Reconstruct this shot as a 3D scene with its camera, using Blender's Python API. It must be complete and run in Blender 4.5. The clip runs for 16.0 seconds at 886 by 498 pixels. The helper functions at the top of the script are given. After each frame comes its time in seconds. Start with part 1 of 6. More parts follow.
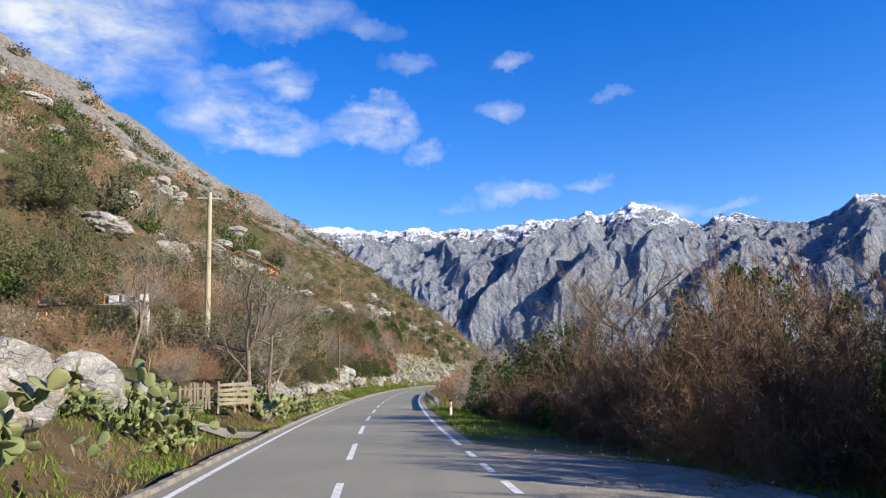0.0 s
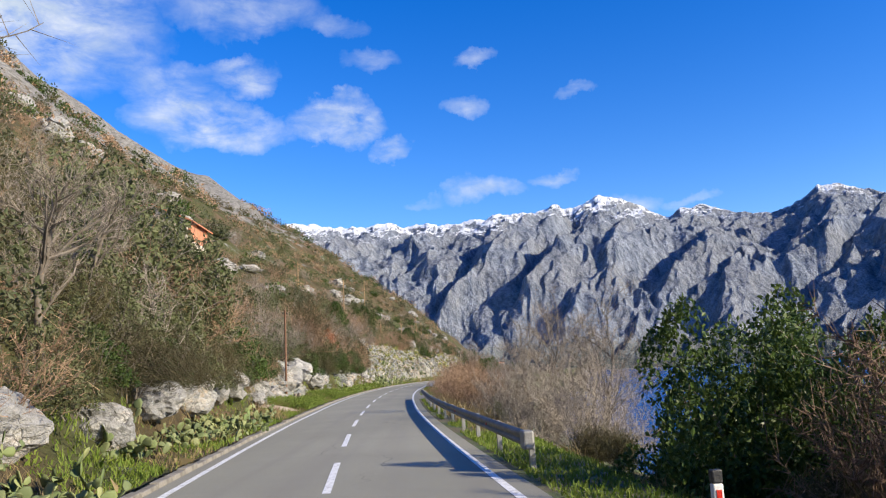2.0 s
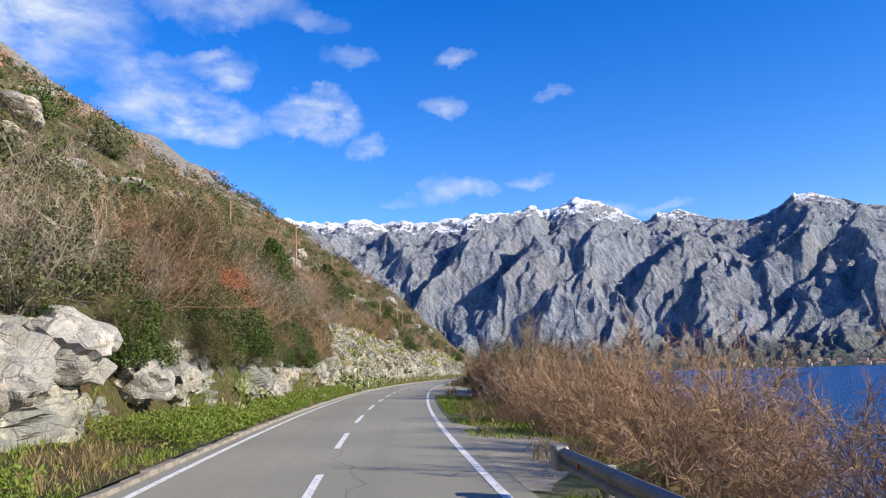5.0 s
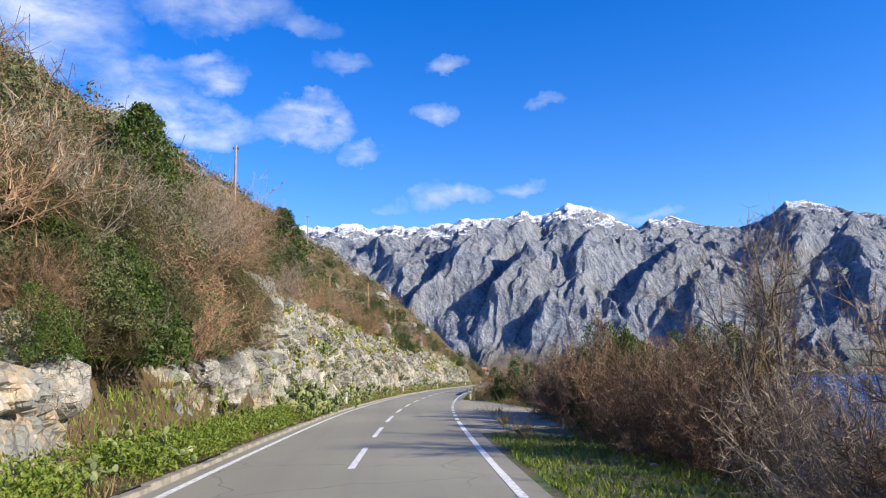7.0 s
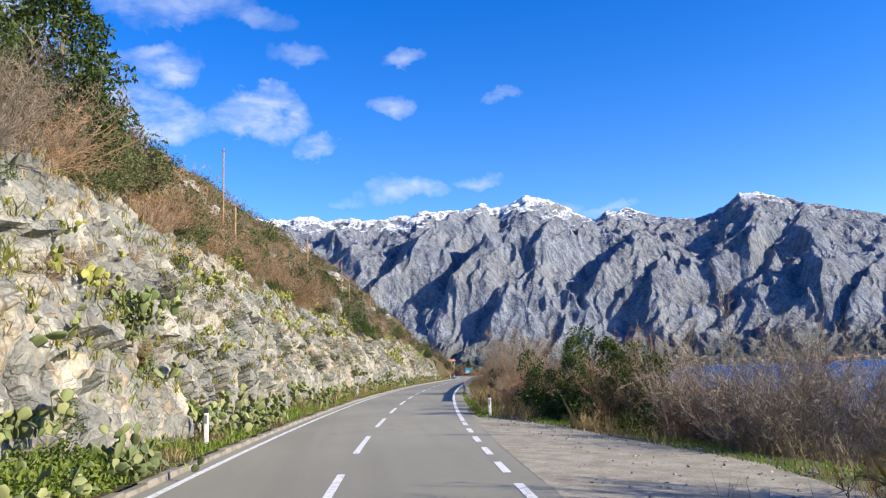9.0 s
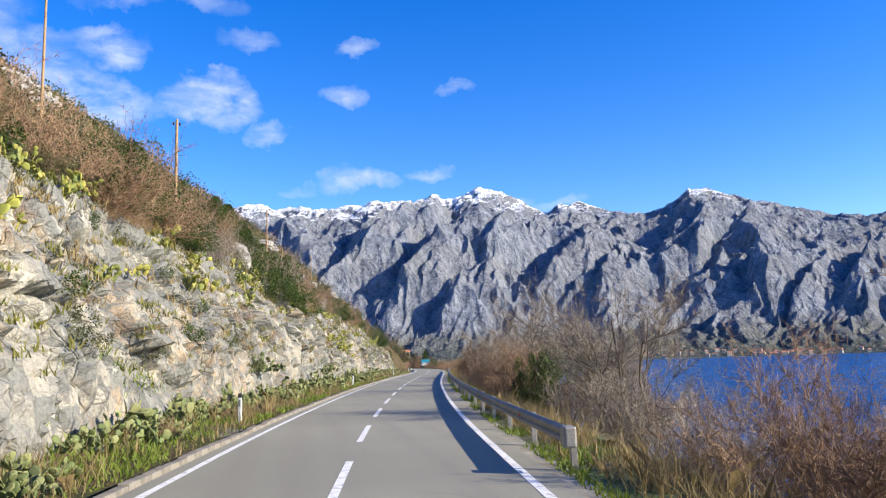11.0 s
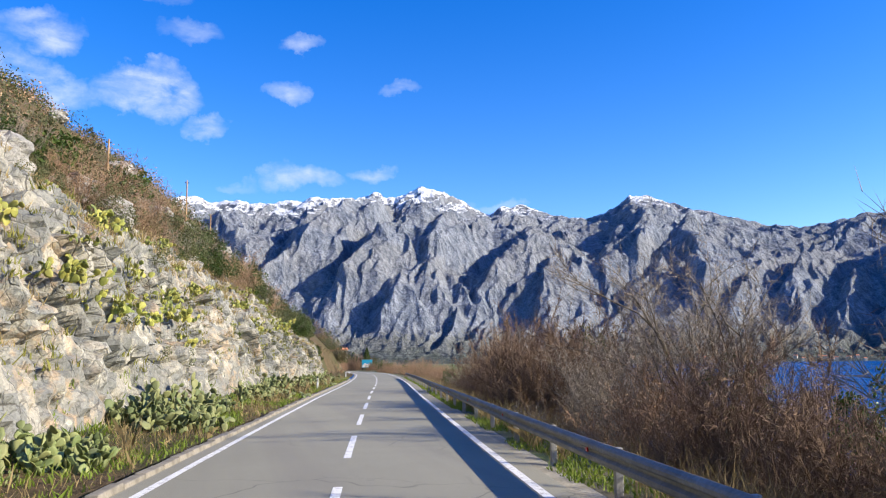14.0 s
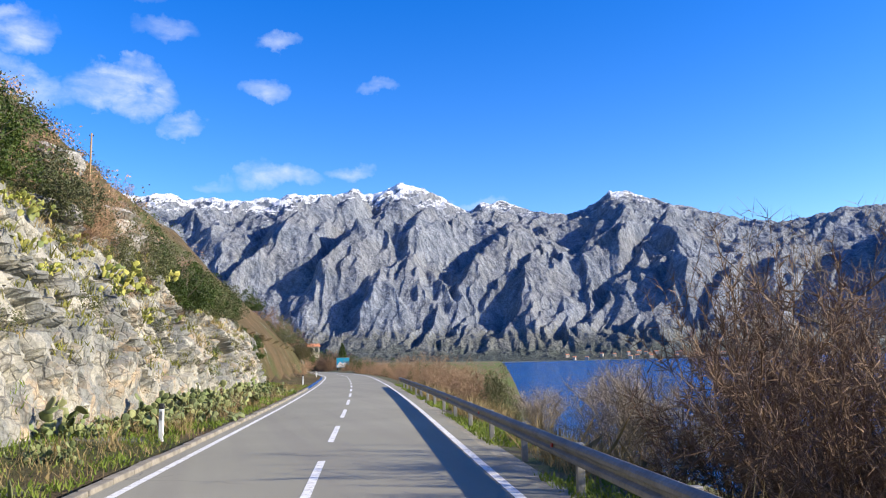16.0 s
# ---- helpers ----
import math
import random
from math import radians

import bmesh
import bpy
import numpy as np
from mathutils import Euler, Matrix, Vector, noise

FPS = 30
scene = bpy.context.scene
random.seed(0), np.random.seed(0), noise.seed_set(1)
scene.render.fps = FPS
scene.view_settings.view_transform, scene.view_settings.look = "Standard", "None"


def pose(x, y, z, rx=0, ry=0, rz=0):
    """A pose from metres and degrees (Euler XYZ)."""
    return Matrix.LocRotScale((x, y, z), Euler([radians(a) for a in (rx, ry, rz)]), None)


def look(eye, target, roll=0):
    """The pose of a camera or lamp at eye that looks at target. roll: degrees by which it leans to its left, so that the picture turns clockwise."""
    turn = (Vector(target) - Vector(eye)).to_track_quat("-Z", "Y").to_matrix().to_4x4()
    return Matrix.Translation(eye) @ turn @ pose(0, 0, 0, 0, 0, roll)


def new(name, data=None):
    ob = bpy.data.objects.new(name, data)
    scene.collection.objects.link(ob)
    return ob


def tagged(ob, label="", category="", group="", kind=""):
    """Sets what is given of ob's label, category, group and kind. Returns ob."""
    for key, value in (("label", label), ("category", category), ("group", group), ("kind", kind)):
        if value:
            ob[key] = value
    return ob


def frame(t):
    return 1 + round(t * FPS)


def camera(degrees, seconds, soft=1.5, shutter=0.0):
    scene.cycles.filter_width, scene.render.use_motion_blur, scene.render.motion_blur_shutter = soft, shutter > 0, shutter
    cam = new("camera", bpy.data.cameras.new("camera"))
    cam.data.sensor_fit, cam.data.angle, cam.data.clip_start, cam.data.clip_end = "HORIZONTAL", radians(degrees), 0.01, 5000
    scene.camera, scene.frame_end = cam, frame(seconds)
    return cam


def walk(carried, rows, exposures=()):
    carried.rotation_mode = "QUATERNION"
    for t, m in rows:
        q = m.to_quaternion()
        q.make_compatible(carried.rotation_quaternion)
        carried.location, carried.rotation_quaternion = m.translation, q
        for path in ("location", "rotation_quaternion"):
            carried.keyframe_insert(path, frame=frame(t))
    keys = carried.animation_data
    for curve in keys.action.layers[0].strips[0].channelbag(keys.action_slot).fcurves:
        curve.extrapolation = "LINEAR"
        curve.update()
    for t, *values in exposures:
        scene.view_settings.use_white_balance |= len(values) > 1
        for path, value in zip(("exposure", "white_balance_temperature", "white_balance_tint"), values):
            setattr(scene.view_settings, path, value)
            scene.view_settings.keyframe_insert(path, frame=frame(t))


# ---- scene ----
cam = camera(59.60, 16.0, soft=1.2)
# seconds, x, y, z, pitch, roll, yaw
PATH = [
    (0.0, -0.00, 0.00, 0.000, 9.59, 1.69, 1.44),
    (0.5, -0.96, 8.38, 0.017, 9.42, 2.01, 1.24),
    (1.0, -1.86, 16.76, 0.038, 9.63, 2.30, 0.86),
    (1.5, -2.75, 25.11, 0.056, 9.49, 2.61, 0.01),
    (2.0, -3.56, 33.44, 0.079, 9.23, 2.93, -0.86),
    (2.5, -4.28, 41.80, 0.091, 9.28, 2.82, -1.66),
    (3.0, -4.96, 50.17, 0.078, 9.62, 2.65, -2.32),
    (3.5, -5.53, 58.50, 0.064, 9.64, 2.15, -2.52),
    (4.0, -5.96, 66.84, 0.080, 9.13, 1.72, -2.51),
    (6.5, -7.21, 108.02, 0.303, 9.29, 1.62, -3.70),
    (7.0, -7.25, 116.17, 0.342, 9.57, 1.31, -3.73),
    (7.5, -7.18, 124.31, 0.379, 10.03, 0.97, -4.10),
    (8.0, -7.04, 132.45, 0.415, 10.20, 0.95, -4.71),
    (8.5, -6.79, 140.58, 0.454, 9.72, 1.54, -5.65),
    (9.0, -6.48, 148.71, 0.490, 9.01, 2.13, -6.77),
    (11.5, -3.13, 191.42, 0.653, 8.22, 1.55, -11.49),
    (12.0, -2.09, 200.38, 0.672, 8.12, 1.45, -12.60),
    (12.5, -0.97, 209.44, 0.695, 8.18, 1.48, -13.66),
    (13.0, 0.30, 218.59, 0.716, 8.64, 1.52, -14.36),
    (13.5, 1.77, 227.88, 0.720, 8.75, 1.16, -14.75),
    (14.0, 3.42, 237.33, 0.727, 8.30, 0.76, -15.12),
    (14.5, 5.26, 246.97, 0.731, 8.02, 0.69, -15.45),
    (15.0, 7.19, 256.81, 0.734, 8.15, 0.95, -15.78),
    (15.5, 9.07, 266.80, 0.720, 8.23, 1.30, -16.11),
    (16.0, 11.00, 276.91, 0.700, 8.12, 1.35, -16.60),
]
walk(cam, [(t, pose(x, y, z + 1.95, 90 + p, r, w)) for t, x, y, z, p, r, w in PATH],
     [(0.0, 0.68), (4.0, 0.70), (8.5, 0.86), (16.0, 0.92)])

import itertools

# ---- light ----
SUN_AZ, SUN_EL = radians(117), radians(25)      # azimuth clockwise from +y
SUN_DIR = Vector((math.sin(SUN_AZ) * math.cos(SUN_EL), math.cos(SUN_AZ) * math.cos(SUN_EL), math.sin(SUN_EL)))
sun_data = bpy.data.lights.new("sun", "SUN")
sun_data.energy, sun_data.angle, sun_data.color = 5.0, radians(0.53), (1.0, 0.89, 0.70)
sun = new("sun", sun_data)
sun.matrix_world = look((0, 0, 0), -SUN_DIR)


class Nodes:
    """A node tree being written."""

    def __init__(self, tree):
        self.tree, self.n, self.l = tree, tree.nodes, tree.links
        self.n.clear()

    def add(self, kind, links=None, **values):
        node = self.n.new("ShaderNode" + kind)
        for k, v in values.items():
            if k == "op":
                node.operation = v
            elif k == "blend":
                node.blend_type = v
            elif k == "dtype":
                node.data_type = v
        for k, v in (links or {}).items():
            self.put(node, k, v)
        return node

    def put(self, node, k, v):
        s = node.inputs[k]
        if isinstance(v, bpy.types.NodeSocket):
            self.l.new(v, s)
        else:
            s.default_value = v

    def math(self, op, a, b=0.0, clamp=False):
        node = self.add("Math", {0: a, 1: b}, op=op)
        node.use_clamp = clamp
        return node.outputs[0]

    def ramp(self, fac, stops):
        node = self.n.new("ShaderNodeValToRGB")
        el = node.color_ramp.elements
        while len(el) < len(stops):
            el.new(0.5)
        for e, (p, c) in zip(el, stops):
            e.position = p
            e.color = (*c, 1) if len(c) == 3 else c
        self.l.new(fac, node.inputs[0])
        return node.outputs[0]

    def steps(self, v, a, b):
        node = self.n.new("ShaderNodeMapRange")
        node.interpolation_type = "SMOOTHSTEP"
        self.put(node, 0, v)
        self.put(node, 1, a)
        self.put(node, 2, b)
        return node.outputs[0]

    def mix(self, fac, a, b, blend="MIX"):
        node = self.n.new("ShaderNodeMix")
        node.data_type, node.blend_type = "RGBA", blend
        self.put(node, 0, fac)
        for i, c in ((6, a), (7, b)):
            self.put(node, i, c if isinstance(c, bpy.types.NodeSocket) else (*c[:3], 1))
        return node.outputs[2]

    def noise(self, vec, scale, detail=4.0, rough=0.55, dist=0.0):
        node = self.add("TexNoise", {"Vector": vec, "Scale": scale, "Detail": detail, "Roughness": rough, "Distortion": dist})
        return node.outputs[0]


world = bpy.data.worlds.new("sky")
scene.world = world
world.use_nodes = True
w = Nodes(world.node_tree)
sky = w.n.new("ShaderNodeTexSky")
sky.sky_type, sky.sun_disc = "NISHITA", False
sky.sun_elevation, sky.sun_rotation = SUN_EL, SUN_AZ
sky.altitude, sky.air_density, sky.dust_density, sky.ozone_density = 0, 1.0, 0.3, 3.0
hsv = w.add("HueSaturation", {"Hue": 0.520, "Saturation": 1.42, "Value": 1.45, "Color": sky.outputs[0]})
co = w.n.new("ShaderNodeTexCoord").outputs["Generated"]
wob = w.add("TexNoise", {"Vector": co, "Scale": 9.0, "Detail": 6.0, "Roughness": 0.62}).outputs[1]
wobv = w.add("VectorMath", {0: wob, 1: (0.5, 0.5, 0.5)}, op="SUBTRACT").outputs[0]
wobs = w.add("VectorMath", {0: wobv, "Scale": 0.10}, op="SCALE").outputs[0]
dirn = w.add("VectorMath", {0: co, 1: wobs}, op="ADD").outputs[0]
# fair-weather clouds: azimuth, elevation, half width and half height in degrees, thickness
CLOUDS = [(-29, 24.5, 9, 5.5, 1.0), (-16, 18.6, 5.5, 2.1, 0.95), (-6.6, 19.0, 3.6, 1.9, 0.9), (-2.4, 17.0, 1.7, 1.0, 0.6), (-13.5, 21.8, 2.6, 1.4, 0.7),
          (-13, 26, 5.5, 2.2, 0.45), (-20, 28, 4, 2.5, 0.5), (4.0, 19.8, 1.9, 1.0, 0.45), (4.5, 22.7, 1.6, 0.6, 0.4), (4.6, 13.3, 2.9, 1.0, 0.7),
          (9.7, 14.1, 1.9, 0.7, 0.7), (15.6, 12.0, 2.3, 0.9, 0.55), (19.6, 11.7, 1.9, 0.5, 0.45), (12, 19.6, 1.4, 0.6, 0.3), (-7, 25.0, 2.6, 1.0, 0.3), (-10, 29.5, 4.5, 2.2, 0.4), (-3.5, 22.8, 1.8, 0.9, 0.3), (-22, 22.5, 3.0, 1.6, 0.5),
          (0, 13.0, 1.6, 0.5, 0.25), (-18.5, 20.8, 3.2, 2.0, 0.45)]
total = None
for az, el, hw, hh, thick in CLOUDS:
    a, e = radians(az), radians(el)
    ahead = (math.sin(a) * math.cos(e), math.cos(a) * math.cos(e), math.sin(e))
    right = (math.cos(a), -math.sin(a), 0.0)
    up = (-math.sin(a) * math.sin(e), -math.cos(a) * math.sin(e), math.cos(e))
    p = w.math("DIVIDE", w.add("VectorMath", {0: dirn, 1: right}, op="DOT_PRODUCT").outputs["Value"], math.sin(radians(hw * 1.1)))
    q = w.math("DIVIDE", w.math("SUBTRACT", w.add("VectorMath", {0: dirn, 1: up}, op="DOT_PRODUCT").outputs["Value"], 0.0), math.sin(radians(hh)))
    f = w.math("GREATER_THAN", w.add("VectorMath", {0: dirn, 1: ahead}, op="DOT_PRODUCT").outputs["Value"], 0.5)
    d = w.math("SUBTRACT", 1.0, w.math("ADD", w.math("MULTIPLY", p, p), w.math("MULTIPLY", q, q)), clamp=True)
    d = w.math("MULTIPLY", w.math("MULTIPLY", d, thick * 1.1), f)
    total = d if total is None else w.math("MAXIMUM", total, d)
stretch = w.add("Mapping", {"Vector": co, "Scale": (1.0, 1.0, 2.2)}).outputs[0]
fine = w.noise(stretch, 16.0, 7.0, 0.6, 0.3)
dens = w.math("MULTIPLY", total, w.steps(fine, 0.22, 0.80), clamp=True)
dens = w.math("MULTIPLY", w.math("POWER", dens, 0.9), 1.15, clamp=True)
cloud_col = w.mix(w.steps(w.noise(stretch, 22.0, 5.0), 0.3, 0.75), (3.6, 4.3, 5.4), (5.6, 5.9, 6.3))
col = w.mix(dens, hsv.outputs[0], cloud_col)
bg = w.add("Background", {"Color": col, "Strength": 0.1})
out = w.n.new("ShaderNodeOutputWorld")
w.l.new(bg.outputs[0], out.inputs[0])

# ---- materials ----


def material(name):
    m = bpy.data.materials.new(name)
    m.use_nodes = True
    t = Nodes(m.node_tree)
    b = t.n.new("ShaderNodeBsdfPrincipled")
    o = t.n.new("ShaderNodeOutputMaterial")
    t.l.new(b.outputs[0], o.inputs[0])
    geo = t.n.new("ShaderNodeTexCoord").outputs["Object"]
    return m, t, b, geo


def bump(t, b, height, strength, distance=0.05):
    n = t.add("Bump", {"Height": height, "Strength": strength, "Distance": distance})
    t.l.new(n.outputs[0], b.inputs["Normal"])


def plain(name, c1, c2, scale, rough=0.8, metal=0.0, grain=0.3, vary=0.0, spec=0.3):
    """Two tones in patches and fine grain, with relief; vary: how far whole objects differ."""
    m, t, b, geo = material(name)
    n1 = t.noise(geo, scale, 5.0)
    n2 = t.noise(geo, scale * 11.0, 3.0)
    c = t.mix(t.steps(n1, 0.3, 0.7), c1, c2)
    c = t.mix(grain, c, t.ramp(n2, [(0.2, (0.25, 0.25, 0.25)), (0.8, (1, 1, 1))]), "MULTIPLY")
    if vary:
        r = t.n.new("ShaderNodeObjectInfo").outputs["Random"]
        c = t.mix(1.0, c, t.ramp(r, [(0.0, (1 - vary,) * 3), (1.0, (1, 1, 1))]), "MULTIPLY")
    t.put(b, "Base Color", c)
    b.inputs["Roughness"].default_value = rough
    b.inputs["Metallic"].default_value = metal
    b.inputs["Specular IOR Level"].default_value = spec
    bump(t, b, n2, 0.4, 0.02)
    return m


def leafy(name, tones, rough=0.5, through_light=0.25):
    """Leaves: the tone changes leaf by leaf and plant by plant."""
    m, t, b, geo = material(name)
    isl = t.n.new("ShaderNodeNewGeometry").outputs["Random Per Island"]
    r = t.n.new("ShaderNodeObjectInfo").outputs["Random"]
    f = t.math("FRACT", t.math("ADD", isl, t.math("MULTIPLY", r, 0.37)))
    k = len(tones) - 1
    c = t.ramp(f, [(i / k, tone) for i, tone in enumerate(tones)])
    c = t.mix(1.0, c, t.ramp(r, [(0.0, (0.75, 0.75, 0.75)), (0.5, (1, 0.96, 0.9)), (1.0, (1.1, 1.1, 1.0))]), "MULTIPLY")
    t.put(b, "Base Color", c)
    b.inputs["Roughness"].default_value = rough
    b.inputs["Specular IOR Level"].default_value = 0.18
    if through_light:
        tr = t.add("BsdfTranslucent", {"Color": c})
        mx = t.add("MixShader", {0: through_light, 1: b.outputs[0], 2: tr.outputs[0]})
        t.l.new(mx.outputs[0], t.n["Material Output"].inputs[0])
    return m


def rock_material(name, light, grey, dark, scale=0.35, ochre=0.35):
    """Weathered grey limestone with fresh cream breaks, ochre stains, lichen and thin cracks."""
    m, t, b, geo = material(name)
    warp = t.add("VectorMath", {0: t.add("TexNoise", {"Vector": geo, "Scale": scale * 4.0, "Detail": 4.0}).outputs[1], "Scale": 0.35 / scale * 0.35}, op="SCALE").outputs[0]
    wet = t.add("VectorMath", {0: geo, 1: warp}, op="ADD").outputs[0]
    mid = t.noise(geo, scale * 6, 6.0, 0.65)
    fine = t.noise(geo, scale * 40, 5.0, 0.6)
    cell = t.add("TexVoronoi", {"Vector": wet, "Scale": scale * 4.0})
    tone = t.n.new("ShaderNodeSeparateColor")
    t.put(tone, 0, cell.outputs["Color"])
    patch = t.math("ADD", t.math("MULTIPLY", tone.outputs[0], 0.35), t.math("ADD", t.math("MULTIPLY", t.noise(geo, scale * 0.8, 5.0, 0.6), 0.9), t.math("MULTIPLY", t.noise(wet, scale * 3.0, 6.0, 0.7), 0.6)))
    c = t.mix(t.steps(patch, 0.90, 1.08), grey, light)
    c = t.mix(t.math("MULTIPLY", t.steps(t.noise(wet, scale * 1.5, 6.0, 0.65), 0.59, 0.64), 0.7), c, [min(0.62, v * 1.4) for v in light])
    c = t.mix(t.math("MULTIPLY", t.math("MULTIPLY", t.steps(mid, 0.46, 0.62), t.steps(t.noise(geo, scale * 0.6, 4.0), 0.48, 0.62)), ochre * 2.0), c, (0.50, 0.33, 0.17))
    c = t.mix(t.math("MULTIPLY", t.steps(t.noise(wet, scale * 2.6, 6.0, 0.7), 0.54, 0.68), 0.6), c, dark)
    c = t.mix(0.55, c, t.ramp(fine, [(0.3, (0.45, 0.45, 0.45)), (0.62, (1.1, 1.1, 1.08))]), "MULTIPLY")
    crack = None
    for k, wide in ((2.6, 0.035), (7.0, 0.05)):
        vor = t.add("TexVoronoi", {"Vector": wet, "Scale": scale * k})
        vor.feature = "DISTANCE_TO_EDGE"
        line = t.steps(vor.outputs["Distance"], 0.0, wide)
        crack = line if crack is None else t.math("MULTIPLY", crack, t.math("MAXIMUM", line, 0.45))
    gate = t.steps(t.noise(geo, scale * 2.0, 4.0), 0.46, 0.62)
    c = t.mix(t.math("MULTIPLY", t.math("SUBTRACT", 1.0, crack), t.math("MULTIPLY", gate, 0.75)), c, (0.06, 0.055, 0.05))
    t.put(b, "Base Color", c)
    b.inputs["Roughness"].default_value = 0.9
    b.inputs["Specular IOR Level"].default_value = 0.2
    h = t.math("ADD", t.math("MULTIPLY", mid, 0.6), t.math("ADD", t.math("MULTIPLY", fine, 0.2), t.math("MULTIPLY", crack, 0.18)))
    bump(t, b, h, 1.0, 0.12)
    return m


def asphalt_material():
    m, t, b, geo = material("asphalt")
    big = t.noise(geo, 0.12, 4.0)
    mid = t.noise(geo, 1.4, 5.0, 0.65)
    fine = t.noise(geo, 90.0, 2.0, 0.7)
    long = t.noise(t.add("Mapping", {"Vector": geo, "Scale": (1.1, 0.03, 1)}).outputs[0], 1.0, 3.0)
    c = t.mix(t.steps(big, 0.35, 0.7), (0.255, 0.245, 0.19), (0.305, 0.292, 0.225))
    c = t.mix(t.math("MULTIPLY", t.steps(long, 0.42, 0.7), 0.35), c, (0.20, 0.185, 0.16))
    c = t.mix(t.math("MULTIPLY", t.steps(mid, 0.55, 0.8), 0.3), c, (0.33, 0.30, 0.25))
    c = t.mix(0.4, c, t.ramp(fine, [(0.3, (0.5, 0.5, 0.5)), (0.7, (1.1, 1.1, 1.1))]), "MULTIPLY")
    vor = t.add("TexVoronoi", {"Vector": t.add("VectorMath", {0: geo, 1: t.add("TexNoise", {"Vector": geo, "Scale": 0.8}).outputs[1]}, op="ADD").outputs[0], "Scale": 0.22})
    vor.feature = "DISTANCE_TO_EDGE"
    crack = t.math("MULTIPLY", t.math("SUBTRACT", 1.0, t.steps(vor.outputs["Distance"], 0.0, 0.006)), t.steps(t.noise(geo, 0.07), 0.5, 0.6))
    c = t.mix(t.math("MULTIPLY", crack, 0.6), c, (0.06, 0.055, 0.05))
    t.put(b, "Base Color", c)
    b.inputs["Roughness"].default_value = 0.82
    b.inputs["Specular IOR Level"].default_value = 0.35
    bump(t, b, fine, 0.35, 0.01)
    return m


def paint_material():
    m, t, b, geo = material("road_paint")
    wear = t.steps(t.noise(geo, 7.0, 6.0, 0.75), 0.36, 0.52)
    c = t.mix(t.math("MULTIPLY", t.math("SUBTRACT", 1.0, wear), 0.75), (0.74, 0.74, 0.72), (0.27, 0.25, 0.23))
    t.put(b, "Base Color", c)
    b.inputs["Roughness"].default_value = 0.7
    return m


def soil_material():
    """Hillside earth, dry litter, scrub green and bare limestone."""
    m, t, b, geo = material("hillside_earth")
    big = t.noise(geo, 0.035, 6.0, 0.6)
    mid = t.noise(geo, 0.3, 6.0, 0.62)
    fine = t.noise(geo, 4.0, 5.0, 0.7)
    c = t.mix(t.steps(mid, 0.35, 0.65), (0.075, 0.06, 0.032), (0.135, 0.095, 0.055))
    c = t.mix(t.steps(t.noise(geo, 0.11, 5.0), 0.45, 0.62), c, (0.075, 0.08, 0.032))
    z = t.n.new("ShaderNodeSeparateXYZ")
    t.put(z, 0, geo)
    high = t.math("MULTIPLY", t.steps(z.outputs[2], 45.0, 80.0), 0.24)
    patch = t.steps(t.math("ADD", t.math("MULTIPLY", t.noise(geo, 0.22, 7.0, 0.7), 1.0), high), 0.58, 0.66)
    stone = t.mix(t.steps(t.noise(geo, 0.6, 6.0, 0.7), 0.35, 0.65), (0.12, 0.115, 0.105), (0.29, 0.275, 0.25))
    c = t.mix(patch, c, stone)
    c = t.mix(0.5, c, t.ramp(fine, [(0.25, (0.4, 0.4, 0.4)), (0.7, (1.1, 1.1, 1.1))]), "MULTIPLY")
    t.put(b, "Base Color", c)
    b.inputs["Roughness"].default_value = 0.95
    b.inputs["Specular IOR Level"].default_value = 0.1
    bump(t, b, t.math("ADD", mid, t.math("MULTIPLY", fine, 0.3)), 0.9, 0.6)
    return m


def verge_material():
    m, t, b, geo = material("verge_soil")
    mid = t.noise(geo, 0.5, 5.0)
    fine = t.noise(geo, 12.0, 5.0, 0.7)
    c = t.mix(t.steps(mid, 0.4, 0.6), (0.115, 0.095, 0.05), (0.07, 0.10, 0.022))
    c = t.mix(t.math("MULTIPLY", t.steps(fine, 0.55, 0.7), 0.6), c, (0.30, 0.27, 0.22))
    t.put(b, "Base Color", c)
    b.inputs["Roughness"].default_value = 0.95
    bump(t, b, fine, 0.8, 0.05)
    return m


